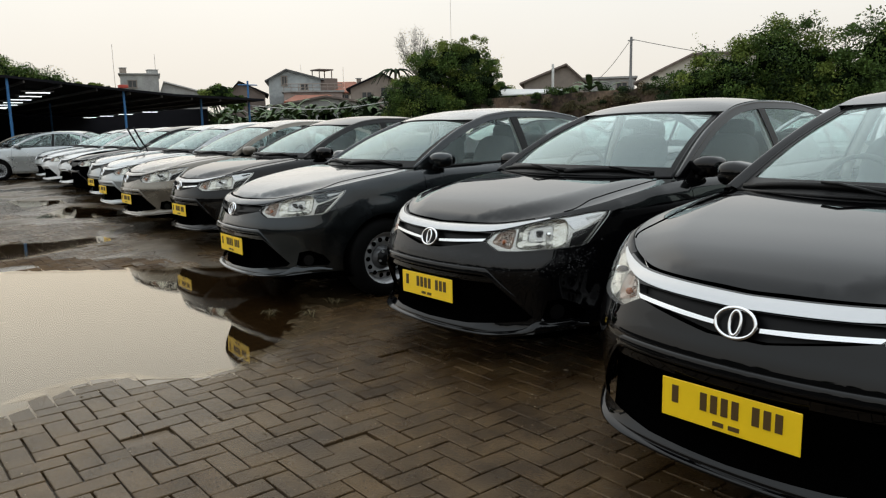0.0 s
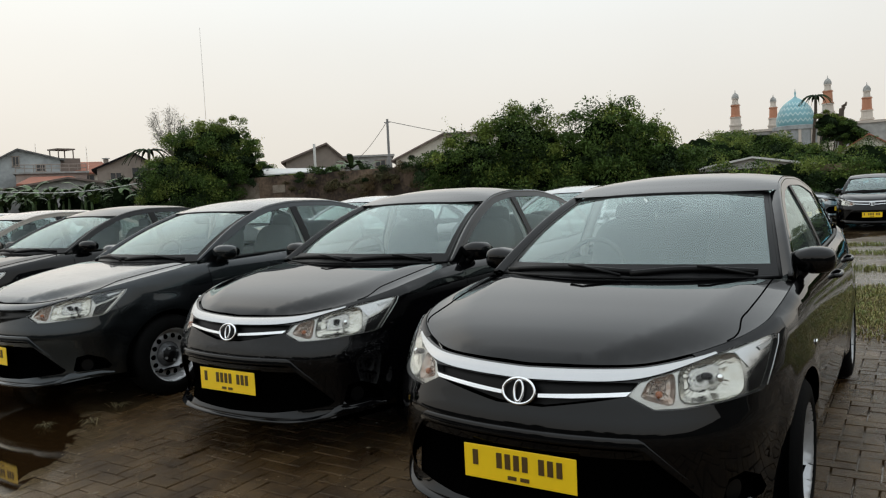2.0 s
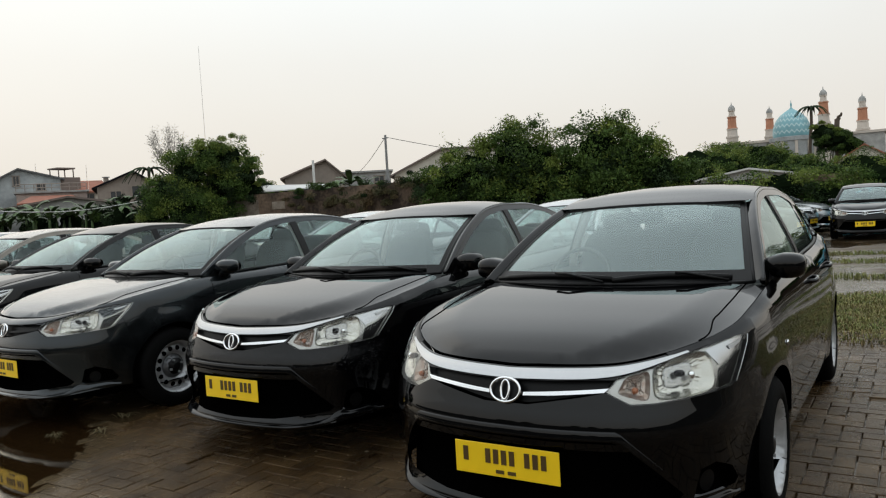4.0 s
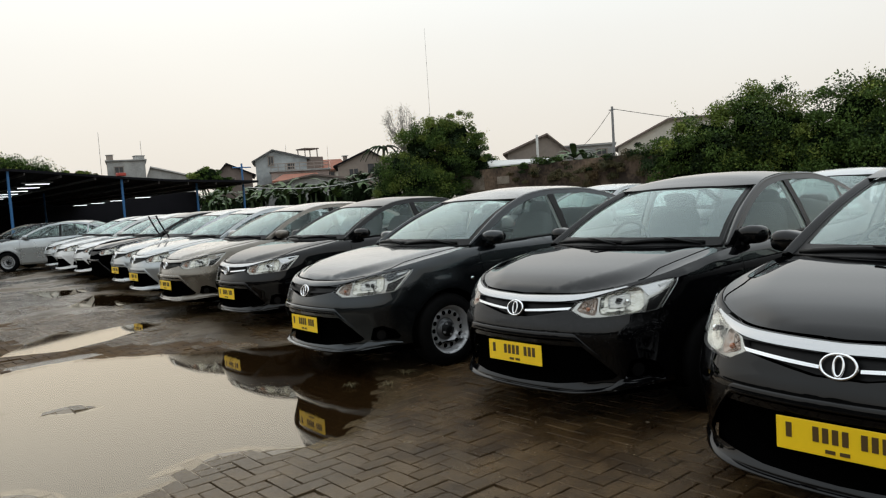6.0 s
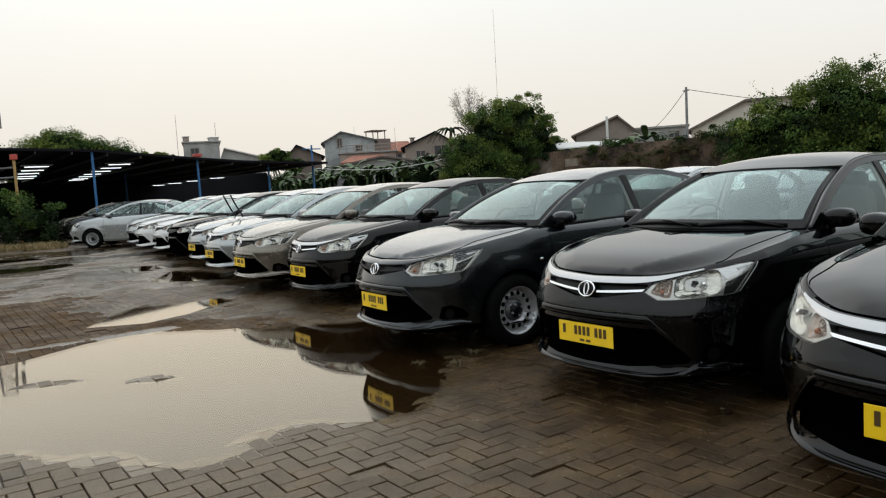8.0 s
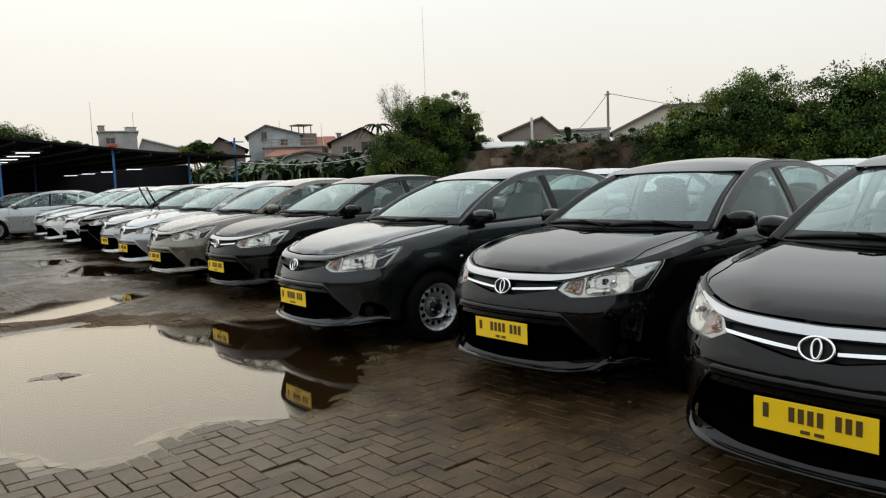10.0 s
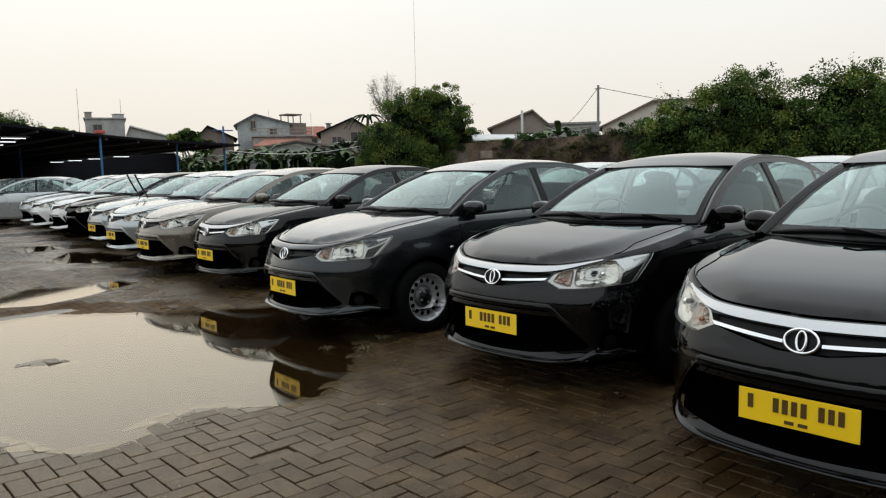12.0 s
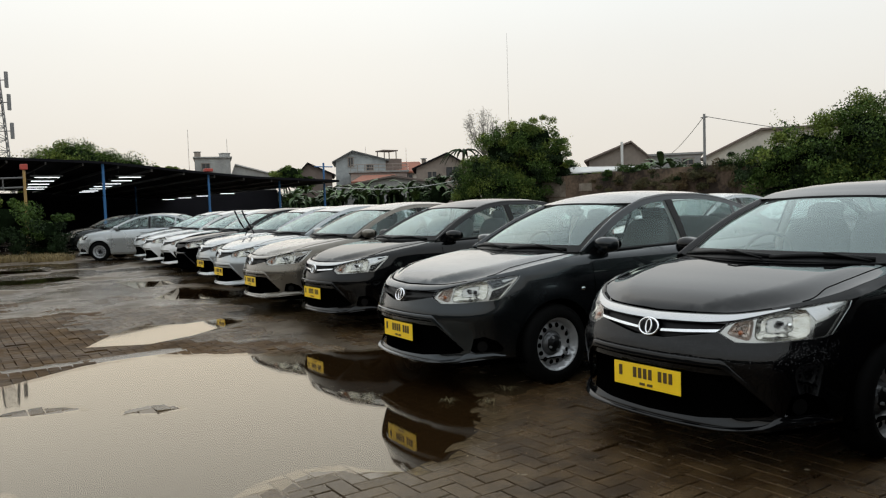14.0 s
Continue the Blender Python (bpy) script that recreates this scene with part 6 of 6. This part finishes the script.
house("low house with a clay tile roof beyond the hedge", 4.2, 1.0, 75, 3.6, 4.9, CREAM, TILE, 0.5)
house("long pale roof beyond the hedge", 13.5, 6.0, 62, 2.4, 3.1, CEMENT, SHEET, 0.5)

# ---- masts, pole, wires ----
def mast(lab, az, d, z0, z1, r):
    root = empty("mast", lab, "mast")
    x, y = polar(az, d)
    bm = bmesh.new()
    add_rod(bm, (x, y, 0), (x, y, z1), r, r * 0.5, seg=6)
    for z in np.arange(z0, z1, (z1 - z0) / 6):
        add_rod(bm, (x - r * 2.5, y, z), (x + r * 2.5, y, z + 0.1), r * 0.5, seg=5)
    part("mast_tube", bm, POLEM, root)


mast("very tall thin radio mast in the distance", 49.9, 140, 14, 33.2, 0.042)
mast("thin antenna mast above the roofs", 73.9, 100, 7, 12.1, 0.04)
mast("short thin antenna mast above the roofs", 71.2, 100, 8, 11.0, 0.04)
def roof_stub(lab, az, d, z0, z1, wx, mat):
    root = empty("chimney", lab, "chimney")
    x, y = polar(az, d)
    bm = bmesh.new()
    add_box(bm, (x, y, (z0 + z1) / 2), (wx, wx, z1 - z0), None, 0.03)
    part("shaft", bm, mat, root)
    bm = bmesh.new()
    add_box(bm, (x, y, z1 + 0.04), (wx + 0.15, wx + 0.15, 0.08), None, 0.02)
    part("cap", bm, CEMENT, root)


roof_stub("square brick stub on a flat roof", 73.3, 93, 0, 8.7, 0.6, BROWNP)
roof_stub("low cement stub on a flat roof", 71.4, 93, 0, 8.5, 1.0, CEMENT)
roof_stub("clay chimney beside a dark gable", 56.6, 66, 0, 5.6, 0.3, BROWNP)
mast("thin television aerial above the roofs", 57.9, 90, 6, 8.6, 0.03)
mast("thin television aerial behind the terrace", 61.0, 90, 6, 8.9, 0.03)
pole = empty("power_pole", "grey concrete power pole with wires", "pole")
px, py = -19.6, 28.9
bm = bmesh.new()
add_rod(bm, (px, py, 0), (px, py, 5.08), 0.075, 0.055, seg=8)
add_rod(bm, (px - 0.18, py, 4.93), (px + 0.18, py, 4.93), 0.025, seg=6)
part("pole_shaft", bm, POLEM, pole)
for tx, ty, tz, sag in ((-30.0, 37.0, 3.7, 0.7), (-10.5, 31, 3.1, 0.2)):
    swept("wire", [Vector((px, py, 4.98)).lerp(Vector((tx, ty, tz)), k / 14) - Vector((0, 0, sag * math.sin(math.pi * k / 14))) for k in range(15)], 0.014, METALD, pole, 5)
wire = empty("wire_line", "slack grey cable strung past the houses", "cable")
swept("cable", [Vector((-33.6, 17, 2.55)).lerp(Vector((-36, 27.5, 3.0)), k / 14) - Vector((0, 0, 0.35 * math.sin(math.pi * k / 14))) for k in range(15)], 0.02, SHEET, wire, 5)
# lattice telecom tower
tower = empty("telecom_tower", "grey lattice telecom tower with panel antennas", "tower")
tx, ty = polar(86.0, 71)
for sx, sy in ((-1, -1), (1, -1), (1, 1), (-1, 1)):
    bm = bmesh.new()
    add_rod(bm, (tx + sx * 1.3, ty + sy * 1.3, 0), (tx + sx * 0.5, ty + sy * 0.5, 14), 0.05, seg=6)
    part("leg", bm, POLEM, tower)
bm = bmesh.new()
for k in range(14):
    z0, z1 = k * 1.0, (k + 1) * 1.0
    a, b = 1.3 - 0.8 * z0 / 14, 1.3 - 0.8 * z1 / 14
    cs = [(-1, -1), (1, -1), (1, 1), (-1, 1)]
    for i in range(4):
        p, q = cs[i], cs[(i + 1) % 4]
        add_rod(bm, (tx + p[0] * a, ty + p[1] * a, z0), (tx + q[0] * b, ty + q[1] * b, z1), 0.022, seg=5)
        add_rod(bm, (tx + q[0] * a, ty + q[1] * a, z0), (tx + p[0] * b, ty + p[1] * b, z1), 0.022, seg=5)
        add_rod(bm, (tx + p[0] * b, ty + p[1] * b, z1), (tx + q[0] * b, ty + q[1] * b, z1), 0.03, seg=5)
part("bracing", bm, POLEM, tower)
for k, (z, o) in enumerate(((12.7, 1.0), (12.5, -1.0), (10.9, 1.1), (10.7, -0.9), (8.6, 1.2))):
    box("antenna_panel", (tx + 0.9, ty + o, z), (0.2, 0.28, 1.3), POLEM, tower, 0.03)
    bm = bmesh.new()
    add_rod(bm, (tx, ty, z), (tx + 0.8, ty + o, z), 0.04, seg=5)
    part("bracket", bm, METALD, tower)

# ---- mosque ----
DOMEM = material("turquoise_dome", (0.20, 0.43, 0.48), 0.4, var=0.3, scale=0.4)
DOMEL = material("pale_dome_stripe", (0.50, 0.66, 0.68), 0.4, var=0.15, scale=0.4)
ORANGE = material("orange_plaster", (0.48, 0.22, 0.13), 0.8, var=0.2, scale=0.3)
PALE = material("pale_plaster", (0.58, 0.52, 0.46), 0.8, var=0.2, scale=0.3)
mosque = empty("mosque", "mosque with a turquoise dome and four orange-white minarets", "mosque")
MD = 175.0
mx, my = polar(7.1, MD)
prof = [(12.5, 3.6), (13.2, 3.75), (14.3, 3.7), (15.4, 3.4), (16.4, 2.9), (17.3, 2.15), (18.0, 1.25), (18.5, 0.42), (18.9, 0.12), (19.4, 0.22), (19.8, 0.1), (20.4, 0.02)]
vs, fs = lathe(prof, (mx, my, 0), 32, "z")
mesh_object("dome", vs, fs, DOMEM, mosque)
for z0 in (13.6, 14.9, 16.1, 17.1):
    # zigzag bands on the dome
    vs = []
    for k in range(49):
        a = 2 * math.pi * k / 48
        dz = 0.3 if k % 2 else -0.3
        for e in (-0.14, 0.14):
            zz = z0 + dz + e
            rr = float(np.interp(zz, [p[0] for p in prof], [p[1] for p in prof])) + 0.04
            vs.append((mx + rr * math.cos(a), my + rr * math.sin(a), zz))
    mesh_object("dome_band", vs, [(2 * k, 2 * k + 2, 2 * k + 3, 2 * k + 1) for k in range(48)], DOMEL, mosque, False)
vs, fs = lathe([(0, 4.2), (11.6, 4.2), (11.7, 4.5), (12.5, 4.5), (12.6, 4.0)], (mx, my, 0), 24, "z")
mesh_object("drum", vs, fs, BLUEGREY, mosque, False)
for k in range(10):
    a = 2 * math.pi * k / 10
    box("drum_pillar", (mx + 4.35 * math.cos(a), my + 4.35 * math.sin(a), 5.8), (0.5, 0.5, 11.6), PALE, mosque)
for az0, az1, h in ((11.7, 8.6, 12.0), (8.6, 5.4, 10.6), (5.4, 1.6, 12.2)):
    a, b = Vector((*polar(az0, MD), 0)), Vector((*polar(az1, MD), 0))
    bm = bmesh.new()
    add_box(bm, (a + b) / 2 + Vector((0, 6, h / 2)), ((b - a).length, 9, h))
    part("hall", bm, CEMENT, mosque)
    bm = bmesh.new()
    add_box(bm, (a + b) / 2 + Vector((0, 6, h + 0.25)), ((b - a).length + 0.6, 9.6, 0.5))
    part("hall_parapet", bm, PALE, mosque)
for az, el, d in ((10.95, 6.4, MD), (8.5, 5.9, MD + 25), (5.1, 6.8, MD), (2.8, 6.1, MD + 5)):
    x, y = polar(az, d)
    h = 1.33 + d * math.tan(radians(el))
    root = new("minaret")
    root.parent = mosque
    base = h - 8.9
    for (z0, z1, r, mt) in ((0, base + 1.6, 1.30, PALE), (base + 1.6, base + 3.4, 1.12, PALE), (base + 3.4, base + 6.0, 0.95, ORANGE), (base + 6.0, base + 7.4, 0.66, PALE)):
        vs, fs = lathe([(z0, r + 0.2), (z0 + 0.2, r + 0.2), (z0 + 0.25, r), (z1 - 0.25, r * 0.92), (z1 - 0.2, r + 0.08), (z1, r + 0.08)], (x, y, 0), 8, "z")
        mesh_object("tier", vs, fs, mt, root, False)
    vs, fs = lathe([(base + 7.4, 0.74), (base + 7.8, 0.74), (base + 8.3, 0.5), (base + 8.6, 0.12), (base + 9.2, 0.03)], (x, y, 0), 10, "z")
    mesh_object("cap", vs, fs, CEMENT, root)
def palm_tree(lab, az, d, h, ln, count, wide=0.2):
    palm = empty("palm_tree", lab, "palm")
    x, y = polar(az, d)
    limb("trunk", (x, y, 0), (x + 0.4, y, h), 0.025 * h, 0.015 * h, palm, 3)
    for k in range(count):
        a = k * 6.283 / count
        vs, fs = [], []
        for i in range(7):
            q = i / 6
            r0 = Vector((x + 0.4 + math.cos(a) * ln * q, y + math.sin(a) * ln * q, h + ln * (0.8 * q - 1.25 * q * q)))
            sd = Vector((-math.sin(a), math.cos(a), 0)) * wide * math.sin(math.pi * min(q + 0.12, 1))
            vs += [r0 - sd - Vector((0, 0, wide * 0.75)), r0, r0 + sd - Vector((0, 0, wide * 0.75))]
        for i in range(6):
            fs += [(3 * i, 3 * i + 1, 3 * i + 4, 3 * i + 3), (3 * i + 1, 3 * i + 2, 3 * i + 5, 3 * i + 4)]
        mesh_object("frond", vs, fs, LEAF_D, palm, False)


palm_tree("tall palm with a ragged crown", 6.0, 110, 12.0, 2.1, 13)
palm_tree("small palm with drooping fronds behind the broad tree", 53.9, 47, 4.7, 1.5, 11, 0.10)
stump = empty("bare_palm_trunk", "tall broken palm trunk without fronds", "trunk")
x, y = polar(4.35, 100)
limb("trunk", (x, y, 0), (x + 0.2, y, 9.4), 0.36, 0.30, stump, 4)
limb("broken_top", (x + 0.2, y, 9.2), (x + 0.7, y, 10.1), 0.28, 0.10, stump, 5)

# ---- grass ----
STRAW = material("dry_straw", (0.26, 0.19, 0.08), 0.8, var=0.5, scale=1.2, rand=0.4, col2=(0.12, 0.09, 0.035))
def blades(name, spots, count, size, mat, seed, lab, kind="stuff", cat="grass"):
    """Grass blades over ellipses (x, y, rx, ry)."""
    rs = np.random.RandomState(seed)
    vs, fs = [], []
    ar = np.array([s[2] * s[3] for s in spots])
    for i in rs.choice(len(spots), count, p=ar / ar.sum()):
        cx, cy, rx, ry = spots[i]
        a, q = rs.rand() * 6.283, math.sqrt(rs.rand())
        p = np.array([cx + rx * q * math.cos(a), cy + ry * q * math.sin(a), -0.01])
        h, b = size * (0.4 + rs.rand()), rs.rand() * 6.283
        ln = np.array([math.cos(b), math.sin(b), 0]) * h * (0.2 + 0.7 * rs.rand())
        sd = np.array([-math.sin(b), math.cos(b), 0]) * 0.004 * (1 + size * 8)
        s = len(vs)
        vs += [tuple(p - sd), tuple(p + sd), tuple(p + ln * 0.4 + sd * 0.8 + [0, 0, h * 0.6]), tuple(p + ln * 0.4 - sd * 0.8 + [0, 0, h * 0.6]), tuple(p + ln + [0, 0, h * 0.85])]
        fs += [(s, s + 1, s + 2, s + 3), (s + 3, s + 2, s + 4)]
    return tagged(mesh_object(name, vs, fs, mat, None, False), lab, cat, kind=kind)


blades("grass_strip", [(2.6, 9.6, 2.3, 2.0), (1.2, 9.2, 0.8, 1.6), (3.0, 7.6, 1.6, 0.5)], 20000, 0.045, GRASS, 5, "patchy green and yellow grass strip beside the pavers")
blades("dry_grass", [(2.4, 9.4, 2.4, 2.0), (1.2, 8.6, 0.8, 1.2), (3.0, 7.4, 1.6, 0.5)], 9000, 0.04, STRAW, 15, "dry yellow-brown grass among the green strip")
blades("grass_tufts", [(1.5, 15.4, 2.4, 0.35), (0.5, 17.2, 1.5, 0.3), (1.3, 12.9, 1.5, 0.25)], 3500, 0.07, GRASS, 6, "sparse grass between the wheel tracks")
blades("dry_grass_verge", [(-27.5, 3.0, 1.8, 1.2), (-26, 3.6, 1.2, 0.6)], 3500, 0.16, STRAW, 7, "dry yellow grass at the foot of the bush")
WEED = material("pale_weed", (0.125, 0.105, 0.045), 0.7, var=0.4, scale=20, col2=(0.08, 0.06, 0.025))
rw = random.Random(31)
for wx, wy in ((-3.19, 3.11), (-3.17, 3.60), (-2.97, 3.30)):
    # flat rosettes of narrow pale blades
    vs, fs = [], []
    for k in range(13):
        b, ln = rw.uniform(0, 6.28), rw.uniform(0.035, 0.11)
        cx, cy = wx + rw.uniform(-0.05, 0.05), wy + rw.uniform(-0.02, 0.02)
        dx, dy = math.cos(b), math.sin(b)
        s = len(vs)
        vs += [(cx - dy * 0.003, cy + dx * 0.003, -0.012), (cx + dy * 0.003, cy - dx * 0.003, -0.012)]
        vs += [(cx + dx * ln * 0.5 + dy * 0.003, cy + dy * ln * 0.5 - dx * 0.003, 0.024), (cx + dx * ln * 0.5 - dy * 0.003, cy + dy * ln * 0.5 + dx * 0.003, 0.024), (cx + dx * ln, cy + dy * ln, 0.006)]
        fs += [(s, s + 1, s + 2, s + 3), (s + 3, s + 2, s + 4)]
    tagged(mesh_object("weed", vs, fs, WEED, None, False), "small pale weed lying flat on the wet pavers", "weed", kind="stuff")

# ---- grit and bits on the pavers ----
GRIT = material("pale_grit", (0.22, 0.18, 0.12), 0.8, var=0.5, scale=30, rand=0.6, col2=(0.06, 0.04, 0.02))
rg = random.Random(99)
vs, fs = [], []
for k in range(900):
    x, y = rg.uniform(-3.2, 3.0), rg.uniform(-0.6, 4.2)
    if inside_depth(x, y) > -0.02:
        continue
    r, a = rg.uniform(0.0015, 0.0045) * (2.2 if rg.random() < 0.06 else 1), rg.uniform(0, 6.28)
    z, e = ground_z(x, y) + 0.0005, rg.uniform(1.0, 2.4)
    s = len(vs)
    for i in range(4):
        q = a + i * math.pi / 2
        vs.append((x + r * math.cos(q) * (e if i % 2 else 1), y + r * math.sin(q) * (e if i % 2 else 1), z))
    vs.append((x, y, z + r * 0.7))
    fs += [(s + i, s + (i + 1) % 4, s + 4) for i in range(4)]
tagged(mesh_object("grit", vs, fs, GRIT, None, False), "pale sand grains and bits lying on the pavers", "grit", kind="stuff")

# ---- pavers, last ----
PL_, PW_ = 0.2, 0.1


def paver_mesh(name, lx, ly, jit):
    """One paver with a worn bevel, its top at z = 0."""
    g, b, h = 0.0042, 0.0022, 0.04
    x, y = lx / 2 - g, ly / 2 - g
    vs = [(sx * (x - b), sy * (y - b), 0) for sx, sy in ((-1, -1), (1, -1), (1, 1), (-1, 1))]
    vs += [(sx * x, sy * y, -0.0028) for sx, sy in ((-1, -1), (1, -1), (1, 1), (-1, 1))]
    vs += [(sx * x, sy * y, -h) for sx, sy in ((-1, -1), (1, -1), (1, 1), (-1, 1))]
    rnd = random.Random(jit)
    vs = [(v[0] + rnd.uniform(-1, 1) * 0.0012, v[1] + rnd.uniform(-1, 1) * 0.0012, v[2] + rnd.uniform(-1, 0) * 0.0012) for v in vs]
    fs = [(0, 1, 2, 3)] + [(i, (i + 1) % 4, 4 + (i + 1) % 4, 4 + i)[::-1] for i in range(4)] + [(4 + i, 4 + (i + 1) % 4, 8 + (i + 1) % 4, 8 + i)[::-1] for i in range(4)]
    return vs, fs


def herringbone(x0, x1, y0, y1):
    """Centres and turns of pavers laid in herringbone along the axes."""
    u = PW_
    out = []
    for a in range(int((x0 - x1) / u) - 4, int((x1 - x0) / u) + 40):
        for k in range(-3, int((y1 - y0) / u) + 40):
            # an L of two pavers repeats along (1, -1) and (4, 0), in paver widths
            if (a + k) % 4 == 0:
                bx, by = x0 + a * u, y0 + k * u
                for cx, cy, turn in ((bx + u, by + u / 2, 0), (bx + u * 2.5, by + u, 1)):
                    if x0 <= cx <= x1 and y0 <= cy <= y1:
                        out.append((cx, cy, turn))
    return out


paving = empty("pavement", "wet brown concrete pavers in herringbone bond", "pavement", kind="structure")
variants = []
for t in (0, 1):
    for j in range(3):
        vs, fs = paver_mesh("paver", PL_ if t == 0 else PW_, PW_ if t == 0 else PL_, 10 * t + j)
        meshes = []
        for level in range(6):
            # clean, then with more and more silt on it
            me = bpy.data.meshes.new("paver")
            me.from_pydata(vs, [], fs)
            me.materials.append(PAVE)
            me.attributes.new("settle", "FLOAT", "POINT").data.foreach_set("value", [0.15 * level] * len(vs))
            meshes.append(me)
        variants.append((meshes, vs, fs))
rnd = random.Random(12)
fields = {"wet": ([], [], []), "muddy": ([], [], [])}
made = 0
for cx, cy, t in herringbone(-12.58, 5.4, -3.6, 8.2):
    if cx < -7 and cy < -0.5:
        continue
    meshes, vs, fs = variants[3 * t + rnd.randrange(3)]
    z = ground_z(cx, cy) + rnd.uniform(-0.0012, 0.0008) - (0.010 if rnd.random() < 0.010 else 0)
    # each paver lies along the slope, a little out of true
    slx, sly = (ground_z(cx + 0.08, cy) - ground_z(cx - 0.08, cy)) / 0.16, (ground_z(cx, cy + 0.08) - ground_z(cx, cy - 0.08)) / 0.16
    lean = 0.12 if z < -0.003 else 0.6
    tx_, ty_ = rnd.gauss(0, lean) + math.degrees(sly), rnd.gauss(0, lean) - math.degrees(slx)
    d = inside_depth(cx, cy) + 0.14 * noise.noise((cx * 2.3, cy * 2.3, 6.0))
    # pale silt, also painting in open-sky light outside the cars' shade
    lit_silt = 0.62 * smooth01(-2.1, -0.1, d) * smooth01(3.0, 1.9, cy) * smooth01(-4.9, -3.9, cx) * (0.8 + 0.4 * noise.noise((cx * 1.1, cy * 1.1, 2.0)))
    silted = max(smooth01(-0.32, 0.04, d) * (0.45 + 0.55 * smooth01(-5.2, -4.2, cx)), lit_silt)
    if -1.9 < cx < 0.9 and 0.95 < cy < 2.95 and made < 300:
        made += 1
        ob = new("paver", meshes[min(int(silted / 0.15 + 0.5), 5)])
        ob.parent = paving
        ob.matrix_basis = pose(cx, cy, z, tx_, ty_, rnd.gauss(0, 0.5))
    else:
        # past the pond, away from the cars, the pavers are dull with trodden mud
        edge = 1.9 + 0.5 * noise.noise((cx * 0.7, cy * 0.7, 5.0)) + 0.25 * noise.noise((cx * 2.5, cy * 2.5, 8.0)) + 0.45 * noise.noise((cx * 13.0, cy * 13.0, 1.0))
        edge += 1.3 * smooth01(-1.1, -0.5, inside_pond(cx, cy))
        muddy = cx < -5.3 and cy < edge
        rest_v, rest_f, rest_s = fields["muddy" if muddy else "wet"]
        s = len(rest_v)
        sx, sy = math.tan(radians(ty_)), math.tan(radians(tx_))
        rest_v += [(v[0] + cx, v[1] + cy, v[2] + z - v[0] * sx + v[1] * sy) for v in vs]
        rest_f += [tuple(s + i for i in f) for f in fs[:9]]
        rest_s += [silted * (0.1 if muddy else 1.0)] * len(vs)
for key, mat in (("wet", PAVE), ("muddy", PAVE_MUDDY)):
    rest_v, rest_f, rest_s = fields[key]
    ob = mesh_object("paver_field", rest_v, rest_f, mat, paving, False)
    ob.data.attributes.new("settle", "FLOAT", "POINT").data.foreach_set("value", rest_s)
    ob["kind"] = "stuff"
